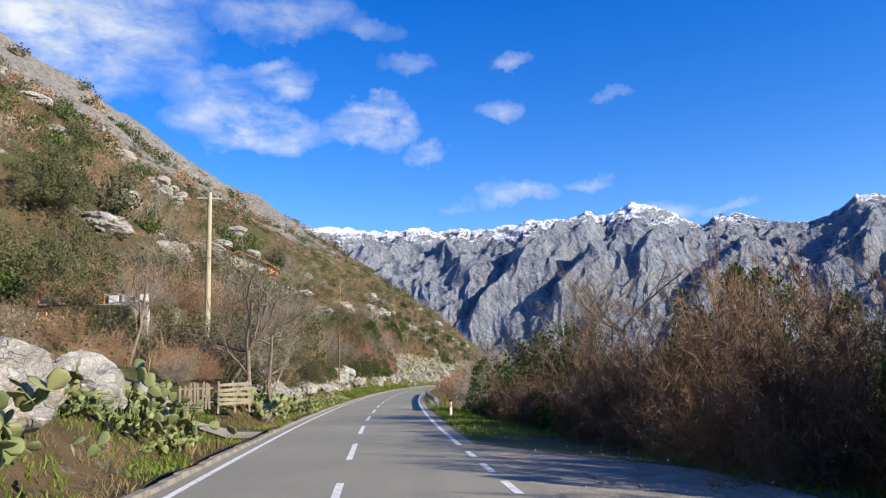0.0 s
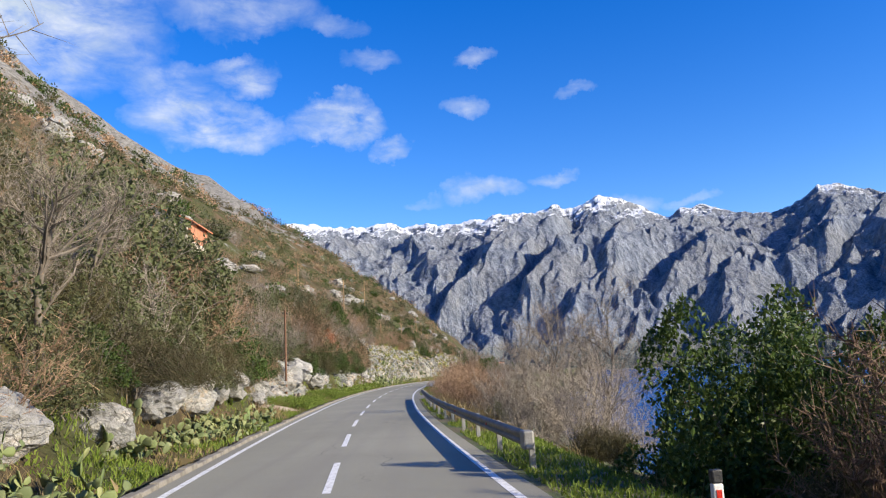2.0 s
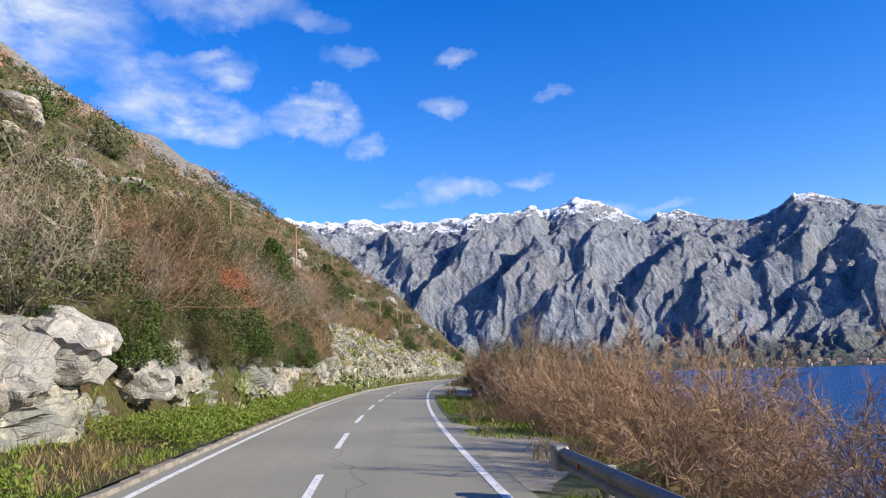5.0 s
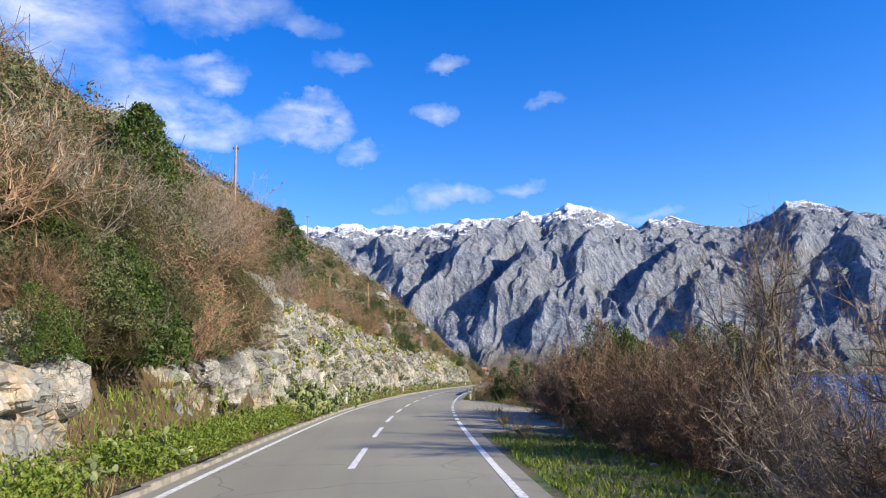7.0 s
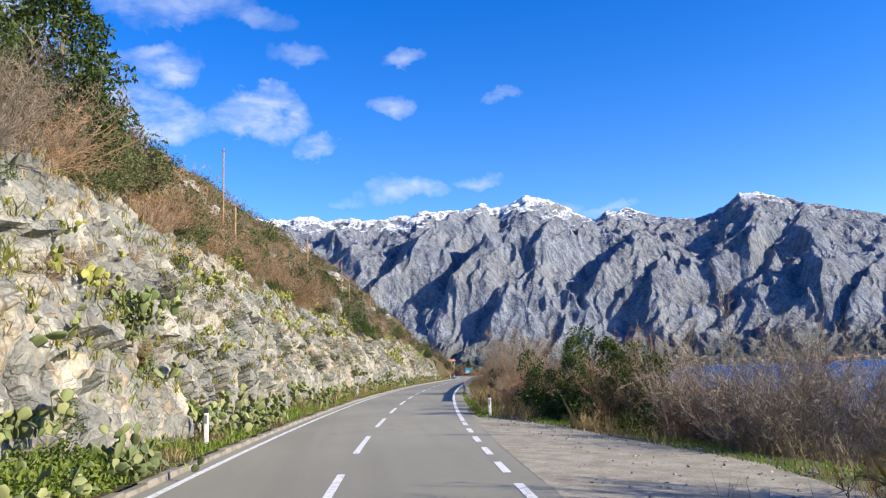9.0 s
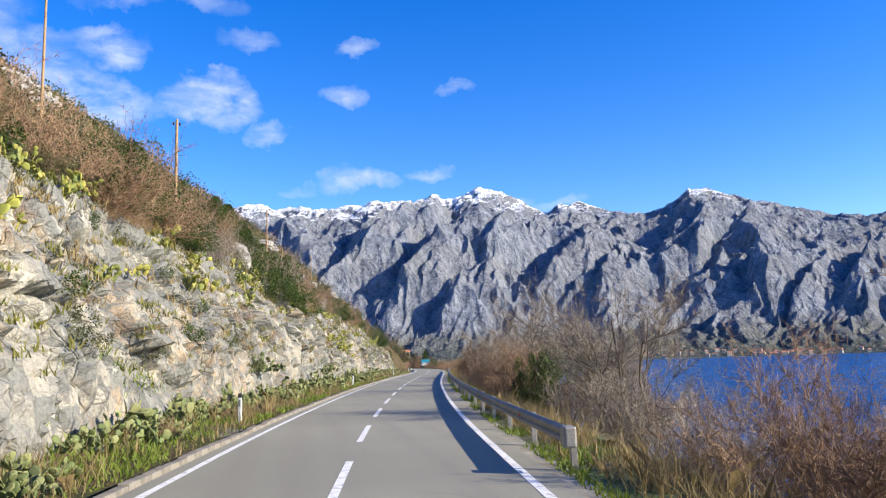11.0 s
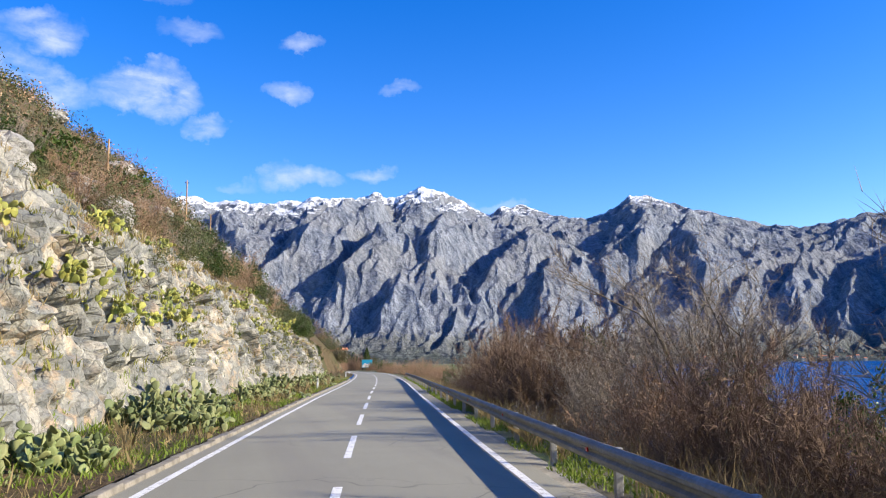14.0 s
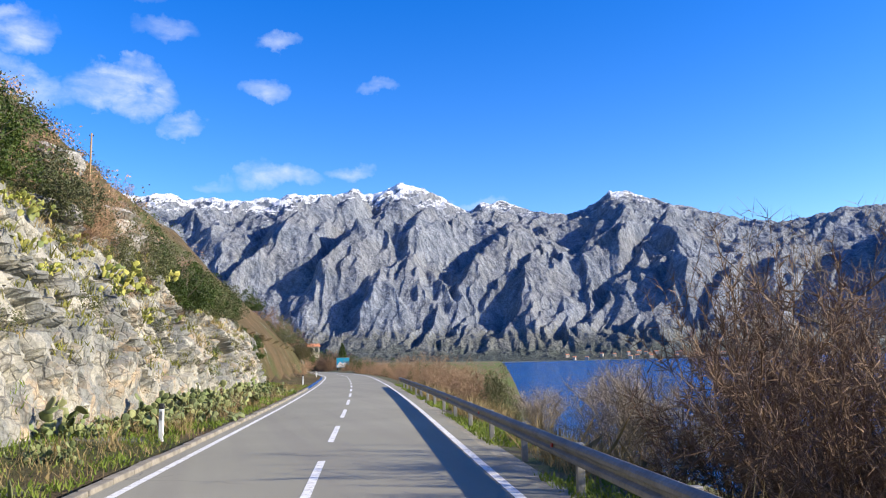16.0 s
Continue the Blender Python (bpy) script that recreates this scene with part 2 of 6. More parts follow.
def mountain_material():
    m, t, b, geo = material("haze_tinted_limestone")
    z = t.n.new("ShaderNodeSeparateXYZ")
    t.put(z, 0, geo)
    big = t.noise(geo, 0.004, 7.0, 0.6)
    steep = t.add("Mapping", {"Vector": geo, "Scale": (1.0, 1.0, 0.35)}).outputs[0]
    mid = t.noise(steep, 0.014, 8.0, 0.62)
    fine = t.noise(steep, 0.06, 6.0, 0.62)
    # blue-grey stone: the blue tint puts the haze of distance into the colour
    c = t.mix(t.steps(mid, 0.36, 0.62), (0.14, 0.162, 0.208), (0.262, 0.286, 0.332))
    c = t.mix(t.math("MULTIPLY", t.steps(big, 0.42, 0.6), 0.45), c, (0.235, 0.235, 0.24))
    # scrub thins out with height
    n = t.n.new("ShaderNodeNewGeometry").outputs["Normal"]
    sn = t.n.new("ShaderNodeSeparateXYZ")
    t.put(sn, 0, n)
    low = t.math("SUBTRACT", 1.0, t.steps(z.outputs[2], 10.0, 170.0))
    green = t.steps(t.math("ADD", t.math("ADD", t.math("MULTIPLY", low, 0.42), t.math("MULTIPLY", sn.outputs[2], 0.16)), fine), 0.74, 0.90)
    c = t.mix(t.math("MULTIPLY", green, 0.65), c, (0.115, 0.115, 0.085))
    shore = t.math("SUBTRACT", 1.0, t.steps(t.math("ADD", z.outputs[2], t.math("MULTIPLY", t.math("SUBTRACT", mid, 0.5), 120.0)), 8.0, 52.0))
    c = t.mix(t.math("MULTIPLY", shore, 0.8), c, (0.075, 0.09, 0.075))
    speck = t.noise(geo, 0.16, 4.0, 0.7)
    c = t.mix(0.6, c, t.ramp(fine, [(0.36, (0.40, 0.42, 0.46)), (0.56, (1.12, 1.12, 1.12))]), "MULTIPLY")
    c = t.mix(0.55, c, t.ramp(speck, [(0.40, (0.40, 0.42, 0.44)), (0.56, (1.15, 1.15, 1.15))]), "MULTIPLY")
    # the snow thins out along the range, away from the high plateau
    snowline = t.math("ADD", t.steps(z.outputs[2], 560.0, 990.0), t.math("MULTIPLY", t.math("SUBTRACT", mid, 0.5), 1.15))
    snowline = t.math("SUBTRACT", snowline, t.math("MULTIPLY", t.steps(z.outputs[0], 1150.0, 1900.0), 0.16))
    snow = t.steps(t.math("ADD", snowline, t.math("MULTIPLY", t.math("SUBTRACT", sn.outputs[2], 0.74), 2.2)), 0.46, 0.74)
    snow = t.math("MULTIPLY", snow, t.steps(z.outputs[2], 420.0, 700.0))
    c = t.mix(t.math("MULTIPLY", snow, 0.92), c, (0.80, 0.82, 0.85))
    t.put(b, "Base Color", c)
    b.inputs["Roughness"].default_value = 0.95
    b.inputs["Specular IOR Level"].default_value = 0.1
    bump(t, b, t.math("ADD", mid, t.math("MULTIPLY", fine, 0.8)), 1.0, 28.0)
    return m


def water_material():
    m, t, b, geo = material("sea_water")
    s = t.add("Mapping", {"Vector": geo, "Scale": (1.0, 0.55, 1.0)}).outputs[0]
    n1 = t.noise(s, 0.9, 4.0, 0.6)
    n2 = t.noise(s, 0.12, 3.0)
    t.put(b, "Base Color", t.mix(n2, (0.001, 0.07, 0.25), (0.002, 0.105, 0.36)))
    b.inputs["Roughness"].default_value = 0.2
    b.inputs["IOR"].default_value = 1.33
    b.inputs["Specular IOR Level"].default_value = 0.16
    bump(t, b, t.math("ADD", n1, t.math("MULTIPLY", n2, 0.6)), 1.0, 2.2)
    return m


M = dict(
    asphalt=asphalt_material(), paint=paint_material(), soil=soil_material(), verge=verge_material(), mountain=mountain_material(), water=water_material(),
    rock=rock_material("limestone", (0.335, 0.318, 0.27), (0.205, 0.207, 0.192), (0.09, 0.087, 0.077), 0.35, 0.24),
    boulder=rock_material("boulder_limestone", (0.42, 0.40, 0.36), (0.30, 0.29, 0.27), (0.16, 0.155, 0.145), 0.8, 0.2),
    concrete=plain("concrete", (0.40, 0.38, 0.34), (0.50, 0.47, 0.42), 0.8, 0.9),
    pole_concrete=plain("pole_concrete", (0.36, 0.32, 0.22), (0.46, 0.41, 0.29), 0.8, 0.9),
    kerb=plain("kerb_concrete", (0.20, 0.18, 0.145), (0.31, 0.28, 0.23), 1.2, 0.9, grain=0.5),
    gravel=plain("gravel", (0.31, 0.28, 0.21), (0.47, 0.43, 0.335), 1.6, 0.95, grain=0.75),
    sand=plain("sand", (0.36, 0.29, 0.20), (0.45, 0.37, 0.27), 1.0, 0.95),
    rail=plain("galvanised_steel", (0.24, 0.225, 0.20), (0.34, 0.325, 0.29), 1.5, 0.65, 0.25, 0.5),
    post_steel=plain("weathered_steel", (0.30, 0.29, 0.27), (0.42, 0.41, 0.38), 2.0, 0.6, 0.5, 0.3),
    white=plain("white_plastic", (0.80, 0.80, 0.78), (0.70, 0.69, 0.65), 3.0, 0.5, grain=0.12),
    black=plain("black_plastic", (0.03, 0.03, 0.03), (0.05, 0.05, 0.05), 3.0, 0.5),
    red=plain("red_reflector", (0.65, 0.04, 0.02), (0.55, 0.03, 0.02), 5.0, 0.3),
    bark=plain("bark", (0.17, 0.135, 0.10), (0.27, 0.23, 0.185), 4.0, 0.9, vary=0.3),
    twig_brown=plain("brown_twigs", (0.31, 0.19, 0.115), (0.45, 0.30, 0.185), 1.5, 0.85, grain=0.2, vary=0.35),
    twig_grey=plain("grey_twigs", (0.28, 0.23, 0.18), (0.40, 0.34, 0.27), 1.5, 0.85, grain=0.2, vary=0.3),
    # darker copy of the brown twigs: shade of dense shrubs put into the colour
    twig_shaded=plain("shaded_twigs", (0.18, 0.115, 0.075), (0.29, 0.195, 0.13), 1.5, 0.85, grain=0.2, vary=0.4),
    leaf_dark=leafy("evergreen_leaves", [(0.035, 0.062, 0.016), (0.06, 0.10, 0.024), (0.09, 0.125, 0.03), (0.05, 0.08, 0.02)], 0.4),
    leaf_olive=leafy("olive_leaves", [(0.08, 0.10, 0.04), (0.12, 0.135, 0.06), (0.15, 0.155, 0.085), (0.09, 0.10, 0.045)], 0.55),
    broom=leafy("broom_shoots", [(0.07, 0.07, 0.032), (0.095, 0.085, 0.042), (0.12, 0.095, 0.052), (0.08, 0.08, 0.035)], 0.7, 0.15),
    rust=leafy("rusty_leaves", [(0.40, 0.11, 0.05), (0.50, 0.17, 0.08), (0.32, 0.09, 0.05)], 0.7, 0.2),
    pad=leafy("cactus_pads", [(0.115, 0.15, 0.06), (0.165, 0.205, 0.085), (0.25, 0.265, 0.12), (0.09, 0.12, 0.055)], 0.6, 0.0),
    pad_yellow=leafy("yellowish_cactus_pads", [(0.17, 0.20, 0.05), (0.27, 0.28, 0.07), (0.36, 0.34, 0.09), (0.14, 0.18, 0.06)], 0.5, 0.0),
    pole_red=plain("reddish_pole_wood", (0.17, 0.085, 0.05), (0.24, 0.13, 0.08), 2.0, 0.8),
    grass=leafy("grass", [(0.115, 0.18, 0.026), (0.16, 0.235, 0.035), (0.21, 0.25, 0.055), (0.13, 0.19, 0.035)], 0.6, 0.3),
    ledge=leafy("ledge_grass", [(0.14, 0.16, 0.035), (0.20, 0.21, 0.05), (0.26, 0.24, 0.07)], 0.65, 0.25),
    dry=leafy("dry_grass", [(0.28, 0.215, 0.10), (0.38, 0.30, 0.155), (0.22, 0.17, 0.08)], 0.7, 0.3),
    wood=plain("weathered_wood", (0.24, 0.19, 0.14), (0.36, 0.30, 0.23), 3.0, 0.85),
    pole_wood=plain("pole_wood", (0.36, 0.22, 0.11), (0.46, 0.32, 0.18), 2.0, 0.8),
    plaster=plain("old_plaster", (0.52, 0.45, 0.35), (0.60, 0.54, 0.43), 0.6, 0.9),
    terracotta=plain("terracotta", (0.50, 0.19, 0.10), (0.60, 0.27, 0.15), 1.5, 0.85),
    glass=plain("dark_glass", (0.03, 0.035, 0.04), (0.05, 0.055, 0.06), 1.0, 0.08, spec=0.6),
)

# ---- the line of the road ----
KNOT_Y = np.array([-80, -40, 0, 40, 80, 120, 140, 160, 200, 240, 280, 320, 360, 400, 450, 520], float)
KNOT_X = np.array([8.6, 3.7, -0.75, -4.85, -7.6, -8.40, -7.92, -6.95, -2.85, 3.35, 10.7, 18.4, 25.4, 31.2, 33.6, 27.0])
KNOT_Z = np.array([-0.1, -0.06, 0.0, 0.08, 0.13, 0.36, 0.46, 0.55, 0.67, 0.73, 0.69, 0.59, 0.51, 0.45, 0.4, 0.4])
GRAD = np.gradient(KNOT_X, KNOT_Y)


def centre_x(y):
    i = int(np.clip(np.searchsorted(KNOT_Y, y) - 1, 0, len(KNOT_Y) - 2))
    h = KNOT_Y[i + 1] - KNOT_Y[i]
    t = (y - KNOT_Y[i]) / h
    if t > 1 or t < 0:
        k = -1 if t > 1 else 0
        return float(KNOT_X[k] + GRAD[k] * (y - KNOT_Y[k]))
    return float((2 * t**3 - 3 * t**2 + 1) * KNOT_X[i] + (t**3 - 2 * t**2 + t) * h * GRAD[i] + (3 * t**2 - 2 * t**3) * KNOT_X[i + 1] + (t**3 - t**2) * h * GRAD[i + 1])


def road_z(y):
    return float(np.interp(y, KNOT_Y, KNOT_Z))


def along(y):
    d = Vector(((centre_x(y + 1) - centre_x(y - 1)) / 2, 1, 0))
    return d.normalized()


def spot(y, u, z=0.0):
    """A place u metres to the left of the road's middle line, z over the carriageway."""
    d = along(y)
    return Vector((centre_x(y) - d.y * u, y + d.x * u, road_z(y) + z))


WATER = -10.0
FOOT = ([-60, 0, 30, 50, 75, 90, 100, 115, 140, 175, 200, 240, 300, 340, 375, 400, 480], [6, 6, 6.3, 5.4, 5.6, 7.5, 7.5, 5.2, 4.8, 5.1, 6.1, 6.8, 7.0, 7.2, 5.8, 5.0, 4.8])
WALL = ([-60, 0, 25, 60, 90, 115, 140, 150, 175, 200, 235, 270, 300, 320, 340, 400], [1.2, 1.2, 1.3, 1.7, 2.0, 3.2, 3.6, 6.0, 6.8, 6.2, 7.6, 6.6, 6.2, 5.0, 4.4, 2.6])
SLOPE = ([-100, 0, 60, 100, 160, 250, 300, 400, 520], [0.92, 0.90, 0.87, 0.80, 0.76, 0.74, 0.72, 0.66, 0.6])


BARE = ([36, 40, 46, 52, 92, 96, 104, 108, 121, 123, 130, 132, 148, 153, 325, 345], [-1, 0.3, 0.3, -1, -1, 0.3, 0.3, -0.7, -0.6, 0.8, 0.8, -0.7, -0.8, 0.9, 0.8, -0.5])
GARDEN = ([-80, -20, 0, 46, 54], [0, 1, 1, 1, 0])
BANKING = ([-10, 22, 26, 33, 35, 50], [1.0, 1.0, 0.0, 0.0, 1.0, 1.0])


def smooth(a, b, v):
    t = min(1.0, max(0.0, (v - a) / (b - a)))
    return t * t * (3 - 2 * t)


def garden_z(y, u):
    """Terrace by the first pole: a low bank, a gentle garden, a retaining step and the hill behind."""
    low = 0.1 + 1.1 * smooth(4.4, 6.4, u) * float(np.interp(y, *BANKING)) + 0.26 * max(0.0, u - 4.4) + 0.12 * noise.noise(Vector((y * 0.4, u * 0.4, 2.0)))
    yard = low + 2.2 * smooth(23.0, 24.0, u) + 0.62 * max(0.0, u - 23.5)
    terrace = low + (6.25 + 0.62 * max(0.0, u - 19.5) - low) * smooth(11.6, 12.0, u)
    return yard + (terrace - yard) * smooth(39.7, 40.3, y)


def left_z(y, u):
    """Height of the hillside over the carriageway."""
    g = float(np.interp(y, *GARDEN))
    if g >= 1:
        return garden_z(y, u)
    z = hill_z(y, u)
    return z if g <= 0 else g * garden_z(y, u) + (1 - g) * z


def hill_z(y, u):
    foot, wall, k = np.interp(y, *FOOT), np.interp(y, *WALL), np.interp(y, *SLOPE)
    if u <= foot:
        t = max(0.0, (u - 3.7) / (foot - 3.7))
        return 0.1 + 0.35 * t * t
    run = wall / 2.3
    rough = noise.noise(Vector((y * 0.21, u * 0.3, 3.0)))
    if u < foot + run:
        t = (u - foot) / run
        return 0.45 + wall * t ** (0.8 + 0.3 * rough)
    v = u - foot - run
    z = 0.45 + wall + k * v
    z += min(v, 22) * 0.30 * float(np.interp(y, [290, 330, 370, 420], [0, 1, 1, 0]))
    z += min(v, 12) * 0.22 * noise.fractal(Vector((y * 0.035, u * 0.05, 0.0)), 1.0, 2.0, 5)
    if v > 25:
        z += min(v - 25, 60) * 0.16 * noise.fractal(Vector((y * 0.011, u * 0.014, 5.0)), 1.0, 2.0, 6)
    return z


PULL = ([-60, 0, 10, 20, 30, 38, 46, 92, 98, 106, 116, 124, 135, 150, 165, 178, 186, 400], [1.2, 4.0, 5.5, 5.0, 4.6, 1.6, 1.2, 1.2, 3.0, 3.0, 1.4, 2.0, 3.4, 4.5, 6.0, 2.5, 1.3, 1.3])


def right_z(y, u):
    """Height over the carriageway of the ground on the sea side; u is counted to the right."""
    flat = 3.5 + np.interp(y, *PULL) + 0.7
    if y > 425 and u > 3.5:
        rise = 0.10 * min(u - 3.5, 16.0) - 0.05
        low = right_z(425, u)
        return low + (rise - low) * smooth(425, 448, y)
    if u <= flat:
        return -0.02 - 0.05 * max(0.0, u - 3.5)
    v = u - flat
    z = -0.1 - 0.02 * flat - 0.30 * min(v, 4.0) - 0.75 * max(0.0, v - 4.0)
    return max(z + min(v, 4) * 0.12 * noise.noise(Vector((y * 0.2, u * 0.25, 8.0))), WATER - 3.0)


def mesh(name, verts, faces, mat, smooth=False):
    me = bpy.data.meshes.new(name)
    me.from_pydata(verts, [], faces)
    me.materials.append(mat)
    if smooth:
        me.polygons.foreach_set("use_smooth", [True] * len(me.polygons))
    me.update()
    return me


def part(name, me, parent=None, label=""):
    ob = new(name, me)
    if parent is not None:
        ob.parent = parent
    return tagged(ob, label) if label else ob


def ribbon(name, mat, ys, u0, u1, z0, z1=None, kind="structure", label="", category=""):
    v, f = [], []
    for y in ys:
        v += [spot(y, u0, z0), spot(y, u1, z0 if z1 is None else z1)]
    for i in range(len(ys) - 1):
        f.append((2 * i, 2 * i + 2, 2 * i + 3, 2 * i + 1))
    return tagged(new(name, mesh(name, v, f, mat)), label, category, "", kind)


def grid(name, pts, mat, smooth=True):
    """A sheet from rows of points."""
    n, k = len(pts), len(pts[0])
    v = [p for row in pts for p in row]
    f = [(i * k + j, i * k + j + 1, (i + 1) * k + j + 1, (i + 1) * k + j) for i in range(n - 1) for j in range(k - 1)]
    return mesh(name, v, f, mat, smooth)


# carriageway with a slight crown
ys = [y for y in range(-70, 500, 2)]
rows = [[spot(y, u, 0.03 - 0.003 * u * u) for u in (3.42, 2, 0, -2, -3.55)] for y in ys]
road = tagged(new("road", grid("road", rows, M["asphalt"])), "grey sun-bleached asphalt carriageway with fine cracks", "road", "", "structure")


def crown(u):
    return 0.03 - 0.003 * u * u + 0.005


def stripe(name, a, b, u, wide, label):
    n = max(1, int((b - a) / 2))
    v, f = [], []
    for i in range(n + 1):
        y = a + (b - a) * i / n
        for s in (-0.5, 0.5):
            q = u + s * wide
            v.append(spot(y, q, crown(q)))
    for i in range(n):
        f.append((2 * i, 2 * i + 2, 2 * i + 3, 2 * i + 1))
    ob = new(name, mesh(name, v, f, M["paint"]))
    ob.parent = road
    return tagged(ob, label)


stripe("edge_line", -70, 498, 3.02, 0.16, "worn white edge line")
for a, b in ((-70, 9), (23, 150), (178, 498)):
    stripe("edge_line", a, b, -3.08, 0.16, "worn white edge line")
for a0, b0 in ((9, 23), (150, 178)):
    y = a0 + 1
    while y < b0 - 0.8:
        stripe("edge_dash", y, y + 1.7, -3.08, 0.16, "short white edge dash")
        y += 3.1
DASH_K, DASH_Y = [-9, 0, 7, 12, 16, 32, 51], [-64, 19.6, 84.0, 133.3, 167.6, 305.2, 470]
for k in range(-9, 51):
    a = float(np.interp(k, DASH_K, DASH_Y))
    stripe("centre_dash", a, a + 4.9, 0.0, 0.15, "white centre dash")

# ground: hillside sheet, sea-side sheet, water, far shore
us = [3.66, 4.2, 4.7]
u = 5.0
while u < 420:
    us.append(u)
    u += 0.3 if u < 13 else 0.3 + (u - 13) * 0.06
near = list(np.arange(-70, 0, 2.5)) + list(np.arange(0, 330, 0.6)) + list(np.arange(330, 540, 3.0))


def blocks(p):
    """How far broken limestone stands out of its face: angular blocks of four sizes with recessed joints, and grain."""
    out = 0.40 * noise.noise(p * 0.16) + 0.2 * noise.noise(p * 0.4)
    q0 = Vector((p.x, p.y * 0.92 + p.z * 0.38, p.z * 1.1 - p.y * 0.33))
    for scale, amp, joint in ((0.21, 0.80, 0.09), (0.48, 0.52, 0.11), (1.15, 0.25, 0.15), (2.7, 0.07, 0.25)):
        q = q0 * scale + Vector((0, 0, 3.1 * scale))
        q += noise.noise_vector(q * 0.9) * 0.28
        d, c = noise.voronoi(q, distance_metric="MANHATTAN" if scale < 1 else "DISTANCE")
        r = noise.cell_vector(c[0] * 7.31)
        s = noise.cell_vector(c[0] * 3.77) * 2 - Vector((1, 1, 1))
        e = q - c[0]
        edge = smooth(0.0, joint, d[1] - d[0])
        out += amp * (edge * (r.x - 0.4 + 0.9 * (e.y * s.y + e.z * s.z)) - 0.6 * (1 - edge))
    return out + 0.07 * noise.fractal(p * 2.2, 0.8, 2.1, 4)


def hill_point(y, u):
    p = spot(y, u, left_z(y, u))
    foot, wall = np.interp(y, *FOOT), np.interp(y, *WALL)
    t = (u - foot) / (wall / 2.3)
    if -0.1 < t < 1.3:
        d = along(y)
        p += Vector((-d.y, d.x, 0)) * (0.55 + 1.0 * max(0.0, float(np.interp(y, *BARE)))) * min(1.0, wall / 4.0)
    return p


def face_point(y, t):
    """On the cut rock face; t runs from the foot (0) over the brow (1) on to the slope."""
    foot, wall = float(np.interp(y, *FOOT)), float(np.interp(y, *WALL))
    u = foot + (t if t < 1 else 1 + (t - 1) * 1.6) * wall / 2.3
    p = spot(y, u, left_z(y, u) - (0.3 if t <= 0 else 0.0))
    amt = min(1.0, max(0.12, wall / 4.5)) * min(1.0, 0.35 + t * 3)
    keep = float(np.interp(y, *BARE)) + noise.noise(Vector((y * 0.2, t * 2.0, 6.0))) * 0.35 - max(0.0, t - 1.0) * 1.2
    sink = -0.9 * max(0.0, min(1.0, -keep * 1.5))
    push = max(-0.9, amt * (blocks(p) + 0.3)) + sink
    d = along(y)
    brow = 0.8 * smooth(0.6, 1.1, t)
    return p + Vector((d.y, -d.x, 0)) * push * (1 - brow) + Vector((0, 0, (0.12 + 0.7 * brow) * push))


rows = [[hill_point(y, u) for u in us] for y in near]
hill = new("hillside", grid("hillside", rows, M["soil"], False))
tagged(hill, "steep limestone hillside with scrub above a rock cutting", "hillside", "", "structure")

face_y = [35 + 0.5 * i for i in range(170)] + [120 + 0.13 * i for i in range(1710)]
rows = [[face_point(y, t) for t in np.linspace(-0.04, 1.55, 84)] for y in face_y]
tagged(new("rock_face", grid("rock_face", rows, M["rock"], False)), "broken grey and ochre limestone of the road cutting", "rock face", "", "structure")

rus = [3.52, 4.0, 4.6, 5.4, 6.5, 8, 9, 10, 11, 12, 13.5, 15, 17, 19, 21, 24, 28, 34, 42]
rows = [[spot(y, -u, right_z(y, u)) for u in rus] for y in np.arange(-70, 500, 2.0)]
tagged(new("shore_bank", grid("shore_bank", rows, M["verge"])), "earth bank falling to the sea with grass and stones", "bank", "", "structure")


def sea_sheet():
    line = [(60, -600)] + [tuple(spot(y, -9.0))[:2] for y in range(-60, 500, 20)] + [(60, 800), (-700, 1800), (-900, 2600)]
    v = [(x, y, WATER) for x, y in line] + [(3700, y, WATER) for x, y in line]
    n = len(line)
    return mesh("sea", v, [(i, n + i, n + i + 1, i + 1) for i in range(n - 1)], M["water"])


tagged(new("sea", sea_sheet()),
       "deep blue rippled sea water of the bay", "water", "", "structure")
tagged(new("ground", mesh("ground", [(-4000, -4000, -14), (4000, -4000, -14), (4000, 4700, -14), (-4000, 4700, -14)], [(0, 1, 2, 3)], M["soil"])),
       "brown ground under the bay and the hills", "ground", "", "structure")

# far massif: ridge height by azimuth (degrees from +y, to the right)
RIDGE_AZ = [-60, -30, -13, -9, -6.8, -5.8, -2.6, -1.6, 0.1, 2.1, 5.1, 8.2, 9.6, 11.0, 12.9, 14.2, 16.0, 17.8, 18.6, 20.2, 21.7, 24.5, 26.0, 27.6, 28.8, 31.0, 33.5, 36.0, 39.0, 41.7, 44.5, 52, 75]
RIDGE_Z = [820, 860, 854, 861, 838, 837, 850, 820, 840, 826, 876, 858, 904, 866, 930, 908, 854, 776, 812, 814, 773, 740, 770, 848, 841, 778, 726, 655, 622, 670, 675, 640, 600]
SHORE_R, RIDGE_R = 2450.0, 4300.0


# spurs: height over the slope, then three places of the crest (azimuth, distance) from its head to its foot
SPURS = [(130, 12.8, 3750, 9.4, 3356, 5.9, 2943), (115, 9.0, 4050, 5.8, 3610, 3.4, 3217), (110, 13.4, 3284, 11.4, 3150, 10.2, 2867), (120, 20.6, 3700, 19.3, 3400, 16.8, 3114),
         (90, 18.7, 4115, 17.5, 3930, 16.3, 3603), (100, 14.8, 3711, 14.0, 3480, 13.2, 3302), (110, 5.0, 3743, 3.7, 3330, 1.8, 3164), (70, -1.1, 4068, -0.5, 3650, 0.6, 3368),
         (60, 7.6, 3900, 6.6, 3600, 6.2, 3420), (60, 16.6, 3300, 15.2, 3100, 14.6, 2900)]
